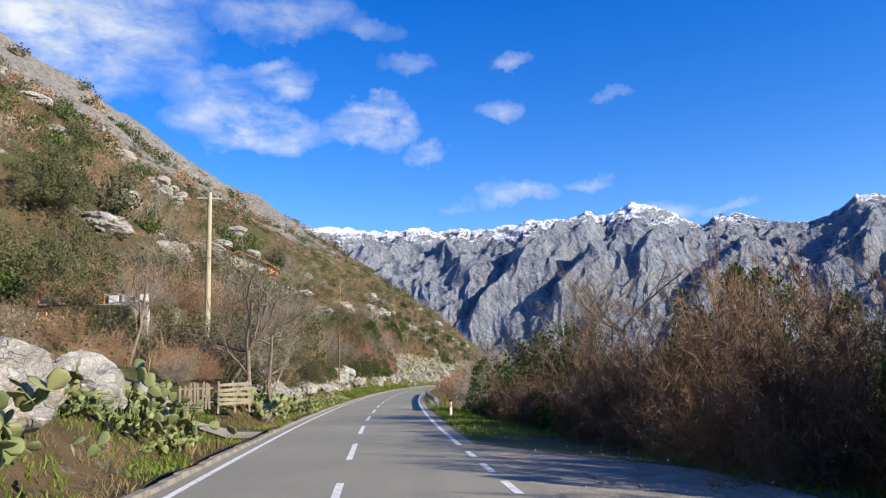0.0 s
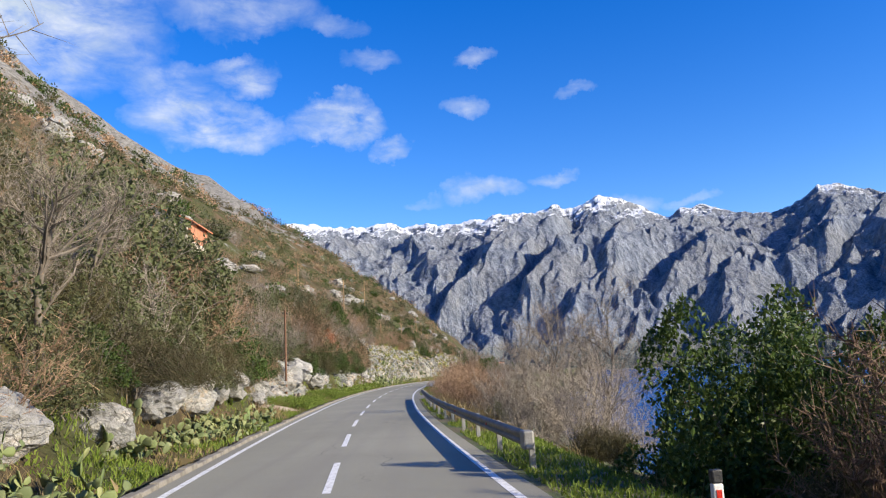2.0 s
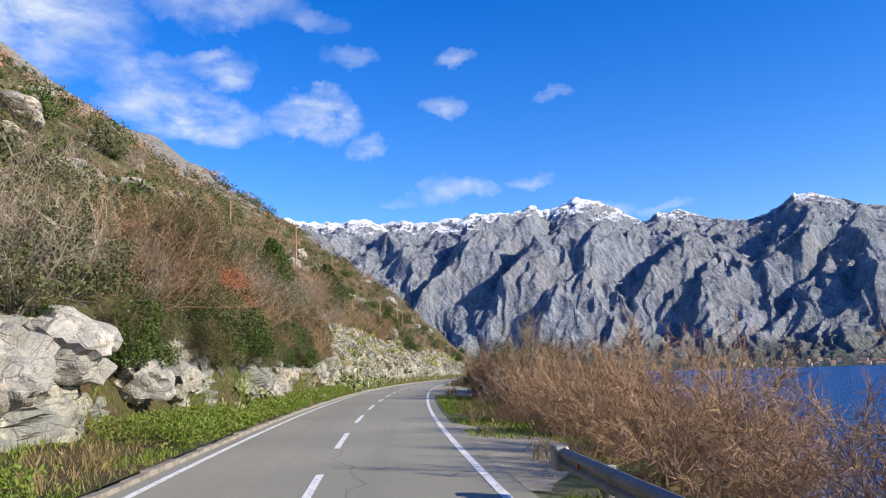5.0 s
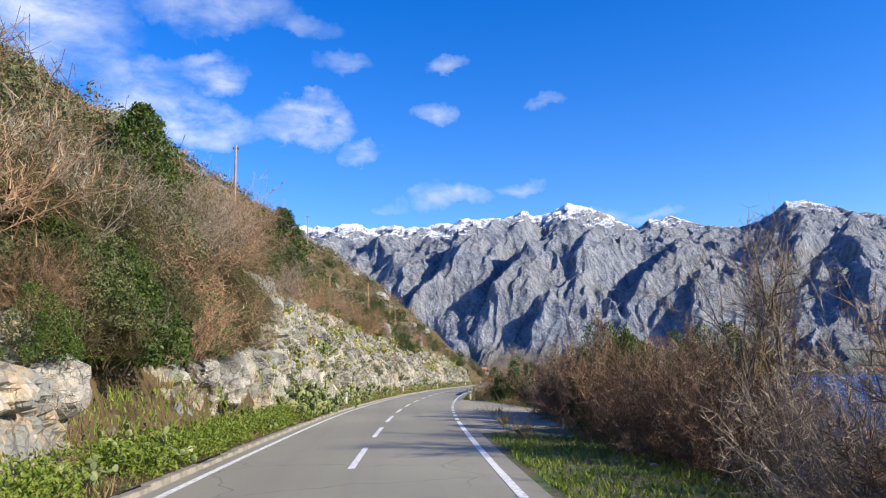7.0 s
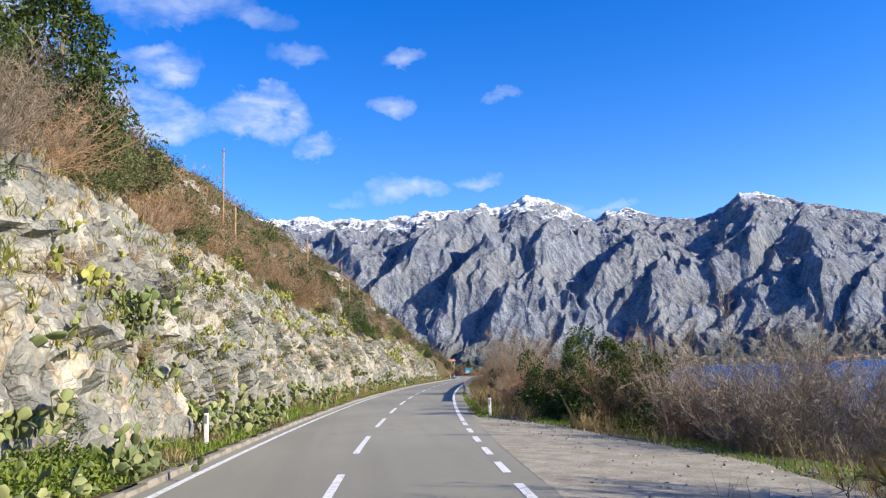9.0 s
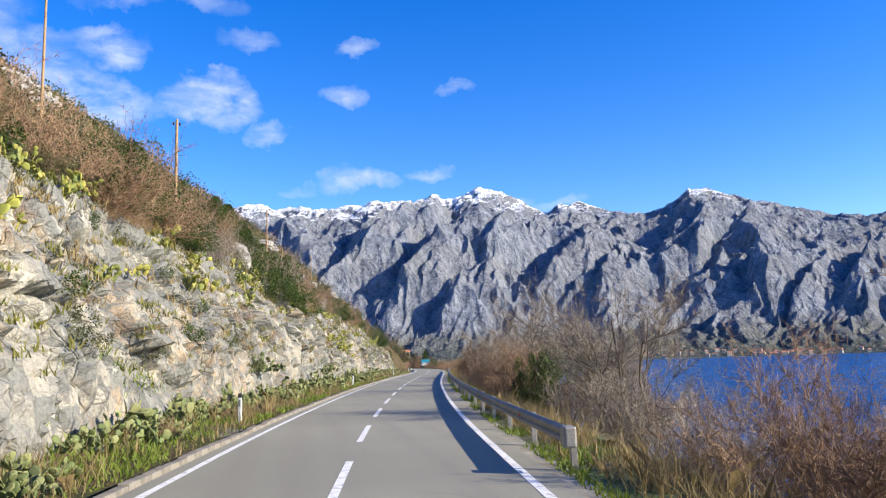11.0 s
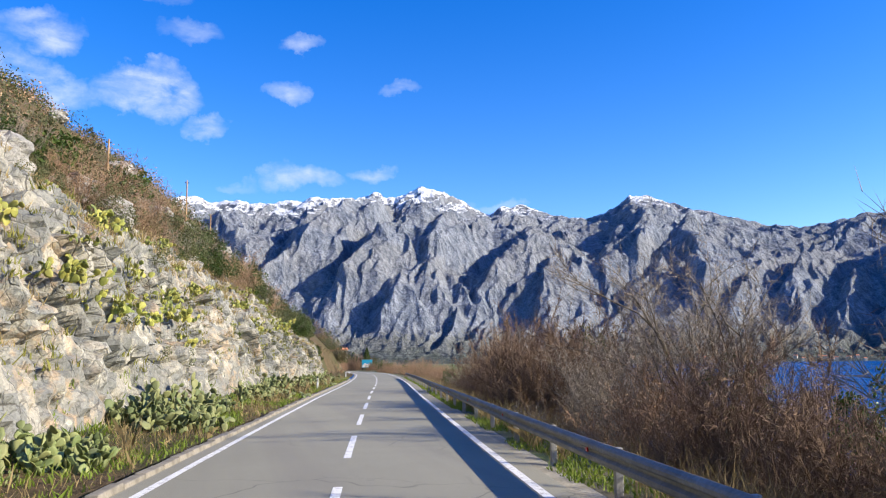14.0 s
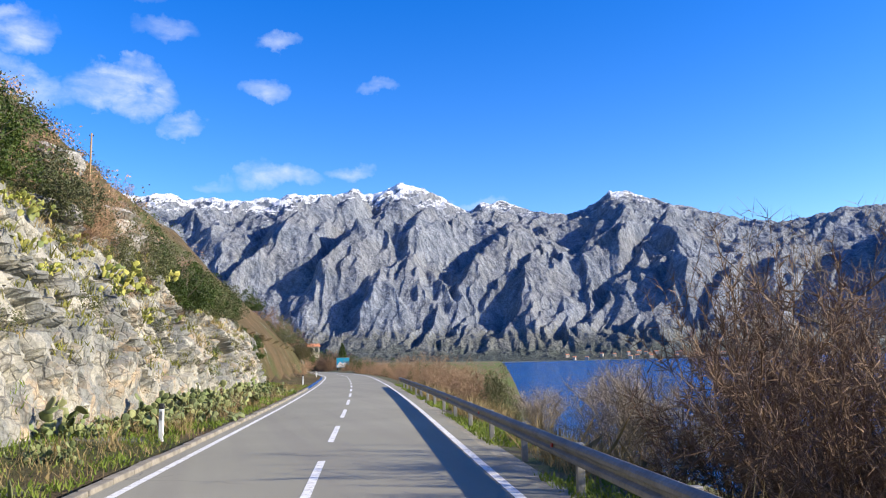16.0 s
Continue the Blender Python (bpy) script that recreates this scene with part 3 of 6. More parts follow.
SPURS += [(95, 22.8, 3553, 21.2, 3200, 21.3, 2929), (65, 21.0, 3309, 19.8, 3187, 18.2, 3065), (60, 31.4, 3950, 31.0, 3720, 31.4, 3462), (80, 31.2, 3411, 31.7, 3192, 31.2, 3019),
          (70, 35.3, 3437, 34.0, 3175, 33.0, 3006), (80, 39.4, 3750, 37.3, 3326, 36.5, 3105), (70, 41.7, 3529, 40.4, 3293, 39.7, 3033), (40, 26.6, 3900, 25.6, 3500, 25.0, 3200),
          (40, 28.4, 4000, 28.0, 3600, 27.0, 3250), (90, -6.0, 4000, -8.0, 3500, -9.0, 3200), (120, 46.0, 3900, 44.0, 3400, 43.0, 3000)]


def spur_height(x, y):
    """How high the spurs stand over the plain slope: steep on their western side, gentle on the sunny one."""
    best = np.zeros_like(x)
    for amp, a0, r0, a1, r1, a2, r2 in SPURS:
        crest = np.array([(r * math.sin(radians(a)), r * math.cos(radians(a))) for a, r in ((a2, r2), (a1, r1), (a0, r0))])
        xc = np.interp(y, crest[:, 1], crest[:, 0])
        n0, n1 = crest[0, 1], crest[-1, 1]
        f = (y - n0) / (n1 - n0)
        tall = amp * np.clip(np.minimum((f + 0.25) / 0.45, (1.22 - f) / 0.5), 0.0, 1.0)
        off = x - xc
        h = tall + np.where(off < 0, off * 0.92, -off * 0.36)
        best = np.maximum(best, h)
    return best


def massif_rows(az, r):
    """Points of the massif for arrays of azimuth and distance."""
    a = np.radians(az)
    x, y = r * np.sin(a), r * np.cos(a)
    t = (r - SHORE_R) / (RIDGE_R - SHORE_R)
    top = np.interp(az, RIDGE_AZ, RIDGE_Z)
    s = np.where(t <= 1, np.interp(t, [-0.05, 0, 0.14, 0.30, 0.55, 0.8, 1.0], [-0.03, 0.0, 0.05, 0.20, 0.55, 0.83, 1.0]), 1.0 - 0.5 * (t - 1))
    z = WATER + (top - WATER) * s
    env = np.clip((t - 0.05) / 0.2, 0, 1) ** 1.2 * np.clip((0.98 - t) / 0.22, 0, 1)
    ribs = np.clip((t - 0.05) / 0.2, 0, 1) ** 1.2 * np.clip((1.03 - t) / 0.12, 0.22, 1)
    nn = noise.noise
    p = np.stack([x, y], 1)
    w1 = np.array([nn(Vector((q[0] * 0.004, q[1] * 0.004, 7.0))) for q in p])
    w2 = np.array([nn(Vector((q[0] * 0.013, q[1] * 0.013, 1.0))) for q in p])
    w3 = np.array([nn(Vector((q[0] * 0.0013, q[1] * 0.0013, 2.0))) for q in p])
    spur = spur_height(x + 46 * w1 + 20 * w2, y + 30 * w1)
    across = a * 3500.0
    # ribs and gullies of three sizes, sharp on the crest, running down towards the shore and to the left
    s1 = (across - 0.45 * (r - 3200) + 300 * w3 + 40 * w1) * 0.0042
    s2 = (across - 0.38 * (r - 3200) + 200 * w3 + 110 * w1 + 30 * w2) * 0.010
    s3 = (across - 0.12 * (r - 3200) - 120 * w3 + 70 * w1 + 34 * w2) * 0.024
    g = np.array([1 - 2 * abs(nn(Vector((u, v, 0.3)))) for u, v in zip(s1, r * 0.0011)])
    h = np.array([1 - 2 * abs(nn(Vector((u, v, 5.3)))) for u, v in zip(s2, r * 0.0028)])
    k = np.array([1 - 2 * abs(nn(Vector((u, v, 9.3)))) for u, v in zip(s3, r * 0.006)])
    fine = np.array([noise.fractal(Vector((u * 0.02, v * 0.012, 1.0)), 0.9, 2.1, 4) for u, v in zip(across, r)])
    z = z + env * (spur - 30 + 44 * (g - 0.5)) + ribs * (34 * (h - 0.5) + 18 * (k - 0.5)) + np.clip(t / 0.1, 0, 1) * 9 * fine
    z = z + np.where(t > 0.8, 4 * fine, 0.0)
    return np.stack([x, y, z], 1)


def massif(az, r):
    return Vector(massif_rows(np.array([float(az)]), np.array([float(r)]))[0])


azs = np.arange(-40, 62, 0.10)
rr = list(np.linspace(2430, 3000, 44)) + list(np.linspace(3010, 4380, 130)) + [4450, 4550, 4650]
rows = [[Vector(q) for q in massif_rows(azs, np.full(len(azs), r))] for r in rr]
tagged(new("far_mountain", grid("far_mountain", rows, M["mountain"], False)), "haze-tinted grey limestone mountain range across the bay with snow on its peaks", "mountain", "", "structure")

# ---- plants ----


def prisms(segs, sides=3, point=False):
    """Tapered sticks: rows of x0 y0 z0 x1 y1 z1 r0 r1, as vertices and faces."""
    s = np.asarray(segs, float)
    p0, p1, r0, r1 = s[:, 0:3], s[:, 3:6], s[:, 6], s[:, 7]
    d = p1 - p0
    d /= np.linalg.norm(d, axis=1, keepdims=True) + 1e-9
    ref = np.where(np.abs(d[:, 2:3]) > 0.9, np.array([[1.0, 0, 0]]), np.array([[0, 0, 1.0]]))
    a = np.cross(d, ref)
    a /= np.linalg.norm(a, axis=1, keepdims=True) + 1e-9
    b = np.cross(d, a)
    n = len(s)
    ang = np.arange(sides) * 2 * np.pi / sides
    ring = a[:, None, :] * np.cos(ang)[None, :, None] + b[:, None, :] * np.sin(ang)[None, :, None]
    low = p0[:, None, :] + ring * r0[:, None, None]
    if point:
        v = np.concatenate([low, p1[:, None, :]], 1).reshape(-1, 3)
        k = sides + 1
        f = [(i * k + j, i * k + (j + 1) % sides, i * k + sides) for i in range(n) for j in range(sides)]
    else:
        high = p1[:, None, :] + ring * r1[:, None, None]
        v = np.concatenate([low, high], 1).reshape(-1, 3)
        k = 2 * sides
        f = [(i * k + j, i * k + (j + 1) % sides, i * k + sides + (j + 1) % sides, i * k + sides + j) for i in range(n) for j in range(sides)]
    return v, f


def join(*parts):
    v, f, n = [], [], 0
    for pv, pf in parts:
        v.append(np.asarray(pv))
        f += [tuple(i + n for i in q) for q in pf]
        n += len(pv)
    return np.concatenate(v), f


def leaves(rng, at, size, flat=0.0, long=1.7):
    """One folded leaf at each place."""
    at = np.asarray(at, float)
    n = len(at)
    d = rng.normal(size=(n, 3))
    d[:, 2] = d[:, 2] * (1 - flat) + 0.1
    d /= np.linalg.norm(d, axis=1, keepdims=True)
    e = np.cross(d, rng.normal(size=(n, 3)))
    e /= np.linalg.norm(e, axis=1, keepdims=True) + 1e-9
    nn = np.cross(d, e)
    s = size * rng.uniform(0.6, 1.3, (n, 1))
    v = np.stack([at, at + d * s * long * 0.5 + e * s * 0.5 + nn * s * 0.15, at + d * s * long, at + d * s * long * 0.5 - e * s * 0.5 + nn * s * 0.15], 1).reshape(-1, 3)
    f = [(4 * i, 4 * i + 1, 4 * i + 2, 4 * i + 3) for i in range(n)]
    return v, f


def stem_line(rng, p, d, length, n, r0, r1, up=0.0, wander=0.25):
    out, pts = [], []
    p, d = np.array(p, float), np.array(d, float)
    for i in range(n):
        d = d + rng.normal(size=3) * wander + np.array([0, 0, up])
        d /= np.linalg.norm(d)
        q = p + d * length / n
        a, b = r0 + (r1 - r0) * i / n, r0 + (r1 - r0) * (i + 1) / n
        out.append((*p, *q, a, b))
        pts.append((p.copy(), q.copy(), d.copy()))
        p = q
    return out, pts


def skeleton_of(rng, h, w, stems, second, up=0.12):
    """Stems from the foot that spread into a dome, and their side branches: sticks, and the points of the side branches."""
    sticks, tips = [], []
    for _ in range(stems):
        az = rng.uniform(0, 2 * np.pi)
        tilt = rng.uniform(0.05, 1.0)
        d = np.array([np.cos(az) * tilt * w / h, np.sin(az) * tilt * w / h, 1.0])
        d /= np.linalg.norm(d)
        length = h * rng.uniform(0.7, 1.05) * (1.0 if tilt < 0.6 else 0.9)
        base = np.array([np.cos(az), np.sin(az), 0]) * rng.uniform(0, 0.12) * w + np.array([0, 0, -0.25])
        s, pts = stem_line(rng, base, d, length, 5, 0.008 * h * rng.uniform(0.7, 1.2), 0.0022 * h, up * 0.4, 0.14)
        sticks += s
        for _ in range(second):
            i = int(rng.integers(1, 5))
            a, b, dd = pts[i]
            o = a + (b - a) * rng.uniform()
            d2 = dd * 0.7 + rng.normal(size=3) * 0.55
            d2[2] += up
            s2, p2 = stem_line(rng, o, d2 / np.linalg.norm(d2), length * rng.uniform(0.22, 0.42), 3, 0.0045 * h * 0.6, 0.0018 * h * 0.6, up, 0.2)
            sticks += s2
            tips += p2
        tips += pts[2:]
    return sticks, tips


def twigs_on(rng, tips, n, length, thick, up=0.15, droop=0.0):
    k = len(tips)
    a = np.array([t[0] for t in tips])
    b = np.array([t[1] for t in tips])
    d = np.array([t[2] for t in tips])
    i = rng.integers(0, k, n)
    o = a[i] + (b[i] - a[i]) * rng.uniform(size=(n, 1))
    v = d[i] * 0.6 + rng.normal(size=(n, 3)) * 0.6
    v[:, 2] += up - droop
    v /= np.linalg.norm(v, axis=1, keepdims=True)
    ln = length * rng.uniform(0.4, 1.2, (n, 1))
    e = o + v * ln
    return np.concatenate([o, e, np.full((n, 1), thick), np.full((n, 1), thick * 0.3)], 1)


def dome(rng, n, h, w, lumps=14):
    """Places in a lumpy dome, most of them near its skin, and the way out from its middle."""
    c = rng.normal(size=(lumps, 3))
    c[:, 2] = np.abs(c[:, 2]) * 0.9
    c /= np.linalg.norm(c, axis=1, keepdims=True)
    rad = rng.uniform(0.30, 0.52, lumps)
    far = rng.uniform(0.35, 0.78, lumps)
    i = rng.integers(0, lumps, n)
    d = rng.normal(size=(n, 3))
    d /= np.linalg.norm(d, axis=1, keepdims=True)
    p = c[i] * far[i][:, None] + d * rad[i][:, None] * (rng.uniform(0.15, 1.0, (n, 1)) ** 0.45)
    p[:, 2] = np.abs(p[:, 2])
    out = p + np.array([0, 0, 0.15])
    out /= np.linalg.norm(out, axis=1, keepdims=True)
    return p * np.array([w * 0.52, w * 0.52, h * 0.84]) + np.array([0, 0, 0.02 * h]), out


def dome_twigs(rng, n, h, w, length, thick, up=0.35, droop=0.0, lumps=14, wild=0.75):
    p, out = dome(rng, n, h, w, lumps)
    v = out * 0.6 + rng.normal(size=(n, 3)) * wild
    v[:, 2] += up - droop
    v /= np.linalg.norm(v, axis=1, keepdims=True)
    ln = length * rng.uniform(0.4, 1.25, (n, 1))
    o = p - v * ln * 0.7
    o[:, 2] = np.maximum(o[:, 2], 0.0)
    return np.concatenate([o, p + v * ln * 0.3, np.full((n, 1), thick), np.full((n, 1), thick * 0.3)], 1)


def bare_shrub(seed, h, w, n=4200, mat="twig_brown", thick=0.006):
    """Many stems fan out of the foot into a dome; side branches and twigs follow them outwards."""
    rng = np.random.default_rng(seed)
    count = 40 if n > 2000 else 22
    stems, branches, tips = [], [], []
    lobe = rng.uniform(0, 2 * np.pi, 6)
    reach = rng.uniform(0.72, 1.08, 6)
    for _ in range(count):
        az = rng.uniform(0, 2 * np.pi)
        tilt = rng.uniform(0.0, 1.0) ** 0.6 * 1.35
        k = reach[int(np.argmin(np.abs(np.angle(np.exp(1j * (lobe - az))))))]
        d = np.array([np.cos(az) * math.sin(tilt) * w / h * 0.72, np.sin(az) * math.sin(tilt) * w / h * 0.72, math.cos(tilt) + 0.12])
        length = h * k * rng.uniform(0.70, 0.95) * np.linalg.norm(d)
        base = np.array([np.cos(az), np.sin(az), 0]) * rng.uniform(0, 0.14) * w + np.array([0, 0, -0.25])
        s, pts = stem_line(rng, base, d / np.linalg.norm(d), length, 6, 0.0040 * h * rng.uniform(0.6, 1.3), 0.0010 * h, 0.02, 0.13)
        stems += s
        for _ in range(15):
            i = int(rng.integers(1, 6))
            a, b, dd = pts[i]
            o = a + (b - a) * rng.uniform()
            d2 = dd + rng.normal(size=3) * 0.62 + np.array([0, 0, 0.04])
            s2, p2 = stem_line(rng, o, d2 / np.linalg.norm(d2), h * rng.uniform(0.12, 0.30), 3, 0.0018 * h, 0.0008 * h, 0.05, 0.14)
            branches += s2
            tips += p2
        tips += pts[4:]
    t = np.concatenate([twigs_on(rng, tips, n * 2 // 3, 0.10 * h, thick, 0.06), dome_twigs(rng, n // 3, h, w, 0.10 * h, thick, 0.08, 0.0, 18, 0.6)])
    top = mesh("bare_shrub", *prisms(stems, 4), M[mat])
    crown = mesh("crown", *join(prisms(branches), prisms(t, 3, True)), M[mat])
    return [("stems", top), ("crown", crown)]


def open_shrub(seed, h, w, n=1900, mat="twig_grey", thick=0.0075):
    rng = np.random.default_rng(seed)
    sticks, tips = skeleton_of(rng, h, w, 18, 8)
    t1 = twigs_on(rng, tips, n // 3, 0.22 * h, thick * 1.2)
    more = [(r[:3], r[3:6], (r[3:6] - r[:3]) / np.linalg.norm(r[3:6] - r[:3])) for r in t1]
    t2 = twigs_on(rng, more, n - n // 3, 0.11 * h, thick)
    v, f = prisms(sticks)
    top = mesh("bare_shrub", v, f, M[mat])
    v, f = prisms(np.concatenate([t1, t2]), 3, True)
    return [("stems", top), ("crown", mesh("crown", v, f, M[mat]))]


def tufts_of(rng, n, h, w, lumps):
    """Places on the skins of many tufts that together make an uneven dome with hollows between them."""
    c = rng.normal(size=(lumps, 3))
    c[:, 2] = np.abs(c[:, 2]) * 0.8
    c /= np.linalg.norm(c, axis=1, keepdims=True)
    c *= rng.uniform(0.5, 0.95, (lumps, 1))
    rad = rng.uniform(0.13, 0.30, lumps)
    i = rng.integers(0, lumps, n)
    d = rng.normal(size=(n, 3)) + c[i] * 0.9 + np.array([0, 0, 0.25])
    d /= np.linalg.norm(d, axis=1, keepdims=True)
    p = c[i] + d * rad[i][:, None] * rng.uniform(0.2, 1.0, (n, 1)) ** 0.35
    core = rng.uniform(size=n) < 0.2
    p[core] = c[i][core] * rng.uniform(0.1, 1.0, (int(core.sum()), 1)) + rng.normal(size=(int(core.sum()), 3)) * 0.10
    p[:, 2] = np.abs(p[:, 2])
    return p * np.array([w * 0.5, w * 0.5, h * 0.86])


def leafy_shrub(seed, h, w, n=4200, size=0.085, mat="leaf_dark", lumps=16, long=1.7):
    rng = np.random.default_rng(seed)
    sticks, tips = skeleton_of(rng, h * 0.85, w * 0.8, 12, 6, 0.1)
    v, f = prisms(sticks)
    top = mesh("shrub", v, f, M["bark"])
    v, f = leaves(rng, tufts_of(rng, n, h, w, lumps * 3), size, 0.0, long)
    return [("stems", top), ("foliage", mesh("foliage", v, f, M[mat]))]


def broom_shrub(seed, h, w, n=3000):
    rng = np.random.default_rng(seed)
    sticks, tips = skeleton_of(rng, h * 0.85, w * 0.8, 10, 5)
    t = dome_twigs(rng, n, h, w, 0.36 * h, 0.008, 0.0, 0.6, 9, 0.35)
    v, f = prisms(sticks)
    top = mesh("shrub", v, f, M["bark"])
    v, f = prisms(t, 3, True)
    return [("stems", top), ("crown", mesh("crown", v, f, M["broom"]))]


def curtain_shrub(seed, h, w, n=3000, mat="broom"):
    """A shrub on a brow whose long shoots hang down over the rock."""
    rng = np.random.default_rng(seed)
    sticks, tips = skeleton_of(rng, h * 0.3, w * 0.9, 9, 5)
    p, out = dome(rng, n, h * 0.36, w, 9)
    v = out * np.array([0.45, 0.45, 0.0]) + rng.normal(size=(n, 3)) * 0.34 + np.array([0, 0, -0.9])
    ln = h * rng.uniform(0.08, 0.46, (n, 1))
    t = np.concatenate([p, p + v * ln, np.full((n, 1), 0.006), np.full((n, 1), 0.002)], 1)
    v, f = prisms(sticks)
    top = mesh("shrub", v, f, M["bark"])
    v, f = prisms(t, 3, True)
    return [("stems", top), ("crown", mesh("crown", v, f, M[mat]))]


def pad_shape(n=7):
    v, f = [], []
    rings = [(0.0, 0.12), (0.35, 0.43), (0.80, 0.42)]
    for z, r in rings:
        for k in range(n):
            a = 2 * math.pi * k / n
            v.append((r * math.cos(a), 0.11 * r * math.sin(a), z))
    v.append((0, 0, 1.0))
    for i in range(2):
        for k in range(n):
            f.append((i * n + k, i * n + (k + 1) % n, (i + 1) * n + (k + 1) % n, (i + 1) * n + k))
    f += [(2 * n + k, 2 * n + (k + 1) % n, 3 * n) for k in range(n)]
    return np.array(v), f


PAD_V, PAD_F = pad_shape()


def pad_poses(seed, n, size, spread=0.55):
    """Prickly pear: pads that grow on the rims of other pads, as matrices."""
    rng = np.random.default_rng(seed)
    pads, out = [], []
    for _ in range(n):
        old = [p for p in pads if p[2] < 4]
        if len(pads) < n * 0.28:
            o, d, lev = np.array([rng.normal() * spread, rng.normal() * spread, -0.06]), np.array([rng.normal() * 0.5, rng.normal() * 0.5, 1.0]), 0
        else:
            o0, d0, l0, s0 = old[int(rng.integers(len(old)))]
            d = d0 * 0.8 + rng.normal(size=3) * 0.55
            d[2] = max(d[2], -0.1) + 0.1
            o, lev = o0 + d0 * s0 * 0.93, l0 + 1
        d = d / np.linalg.norm(d)
        s = size * rng.uniform(0.65, 1.25)
        pads.append((o, d, lev, s))
        side = np.cross(d, rng.normal(size=3))
        side /= np.linalg.norm(side)
        out.append(Matrix(((*side * s,), (*np.cross(side, d) * s,), (*d * s,))).transposed().to_4x4())
        out[-1].translation = Vector(o)
    return out


def cactus(seed, n=70, size=0.25, mat="pad"):
    out = []
    for m in pad_poses(seed, n, size):
        a = np.array(m)
        out.append((PAD_V @ a[:3, :3].T + a[:3, 3], PAD_F))
    v, f = join(*out)
    return [("pads", mesh("prickly_pear", v, f, M[mat], True))]


PAD = mesh("pad", [tuple(p) for p in PAD_V], PAD_F, M["pad"], True)


def big_cactus(seed, place, n, size, label):
    """A near plant whose pads are parts of their own."""
    ob = new("prickly_pear")
    ob.location, ob.empty_display_size = place, 0.3
    tagged(ob, label, "cactus", "prickly pears beside the road")
    for m in pad_poses(seed, n, size, 0.6):
        q = new("pad", PAD)
        q.parent, q.matrix_basis = ob, m


def bare_tree(seed, h, lean=(0, 0), ivy=False, mat="twig_grey", twig=1100, stems=1):
    rng = np.random.default_rng(seed)
    trunk, limbs, tips = [], [], []

    def limb(p, d, length, r, level):
        s, pts = stem_line(rng, p, d, length, 6 if level == 0 else 4, r, r * 0.45, 0.05, 0.10 if level == 0 else 0.2)
        (trunk if level == 0 else limbs).extend(s)
        if level >= 2:
            tips.extend(pts)
        if level == 3:
            return
        for _ in range((7, 5, 4)[level]):
            a, b, dd = pts[int(rng.integers(2 if level == 0 else 1, len(pts)))]
            o = a + (b - a) * rng.uniform()
            d2 = dd * 0.9 + rng.normal(size=3) * 0.6
            d2[2] = abs(d2[2]) * 0.6 + 0.3
            limb(o, d2 / np.linalg.norm(d2), length * rng.uniform(0.4, 0.6), r * 0.42, level + 1)

    for k in range(stems):
        a = k * 2.4 + seed
        s = 0.0 if stems == 1 else 0.34 * (0.6 + 0.4 * (k % 2))
        limb((0.12 * math.cos(a) * (stems > 1), 0.12 * math.sin(a) * (stems > 1), -0.4), np.array([lean[0] + s * math.cos(a), lean[1] + s * math.sin(a), 1.0]),
             h * (0.62 if stems == 1 else 0.6 + 0.1 * (k % 3)), (0.016 if stems == 1 else 0.010) * h, 0)
    t = twigs_on(rng, tips, twig * stems, 0.075 * h, 0.0065)
    v, f = prisms(trunk, 7)
    res = [("trunk", mesh("trunk", v, f, M["bark"], True))]
    v, f = prisms(limbs, 4)
    res.append(("limbwork", mesh("limbwork", v, f, M["bark"])))
    v, f = prisms(t, 3, True)
    res.append(("crown", mesh("crown", v, f, M[mat])))
    if ivy:
        e = np.array([q[:3] for q in trunk + limbs if q[2] < h * 0.62])
        i = rng.integers(0, len(e), 2600)
        at = e[i] + rng.normal(size=(2600, 3)) * 0.28
        v, f = leaves(rng, at, 0.085)
        res.append(("foliage", mesh("foliage", v, f, M["leaf_dark"])))
    return res


def plant(kind, meshes, place, turn=0.0, scale=1.0, label="", category="shrub", group="", squash=1.0):
    if category == "cactus":
        root = new(kind)
        root.empty_display_size = 0.3
        pads = new("body", meshes[0][1])
        pads.parent = root
        tagged(pads, kind="stuff")
    else:
        root = new(kind, meshes[0][1])
    root.location, root.rotation_euler = place, (0, 0, turn)
    root.scale = (scale, scale, scale * squash)
    for name, me in meshes[1:]:
        ob = new(name, me)
        ob.parent = root
    return tagged(root, label, category, group)


R = random.Random(7)
BROWN = [bare_shrub(10 + i, 3.0, 4.0 + 0.3 * (i % 3), 15000, "twig_brown", 0.0054) for i in range(5)]
DARK = [bare_shrub(15 + i, 3.0, 4.0 + 0.3 * (i % 3), 19000, "twig_shaded", 0.0062) for i in range(4)]
GREY = [bare_shrub(20 + i, 3.2, 4.0 + 0.3 * (i % 3), 11000, "twig_grey", 0.0054) for i in range(4)]
OPEN = [open_shrub(25 + i, 3.4, 3.8, 7500, thick=0.006) for i in range(3)]
GREEN = [leafy_shrub(30 + i, 3.0, 3.6 + 0.3 * (i % 3), 26000, 0.046) for i in range(4)]
OLIVE = [leafy_shrub(40 + i, 2.6, 3.0, 9000, 0.040, "leaf_olive", 16, 2.4) for i in range(4)]
BROOM = [broom_shrub(50 + i, 2.4, 2.8, 3000) for i in range(3)]
BROWN_HILL = [bare_shrub(110 + i, 3.0, 4.0, 1500, 'twig_brown', 0.0105) for i in range(4)]
GREY_HILL = [open_shrub(120 + i, 3.4, 3.4, 900, 'twig_grey', 0.010) for i in range(3)]
GREEN_HILL = [leafy_shrub(130 + i, 3.0, 3.6, 4600, 0.085) for i in range(3)]
OLIVE_HILL = [leafy_shrub(140 + i, 2.6, 3.2, 4200, 0.055, 'leaf_olive', 16, 2.2) for i in range(3)]
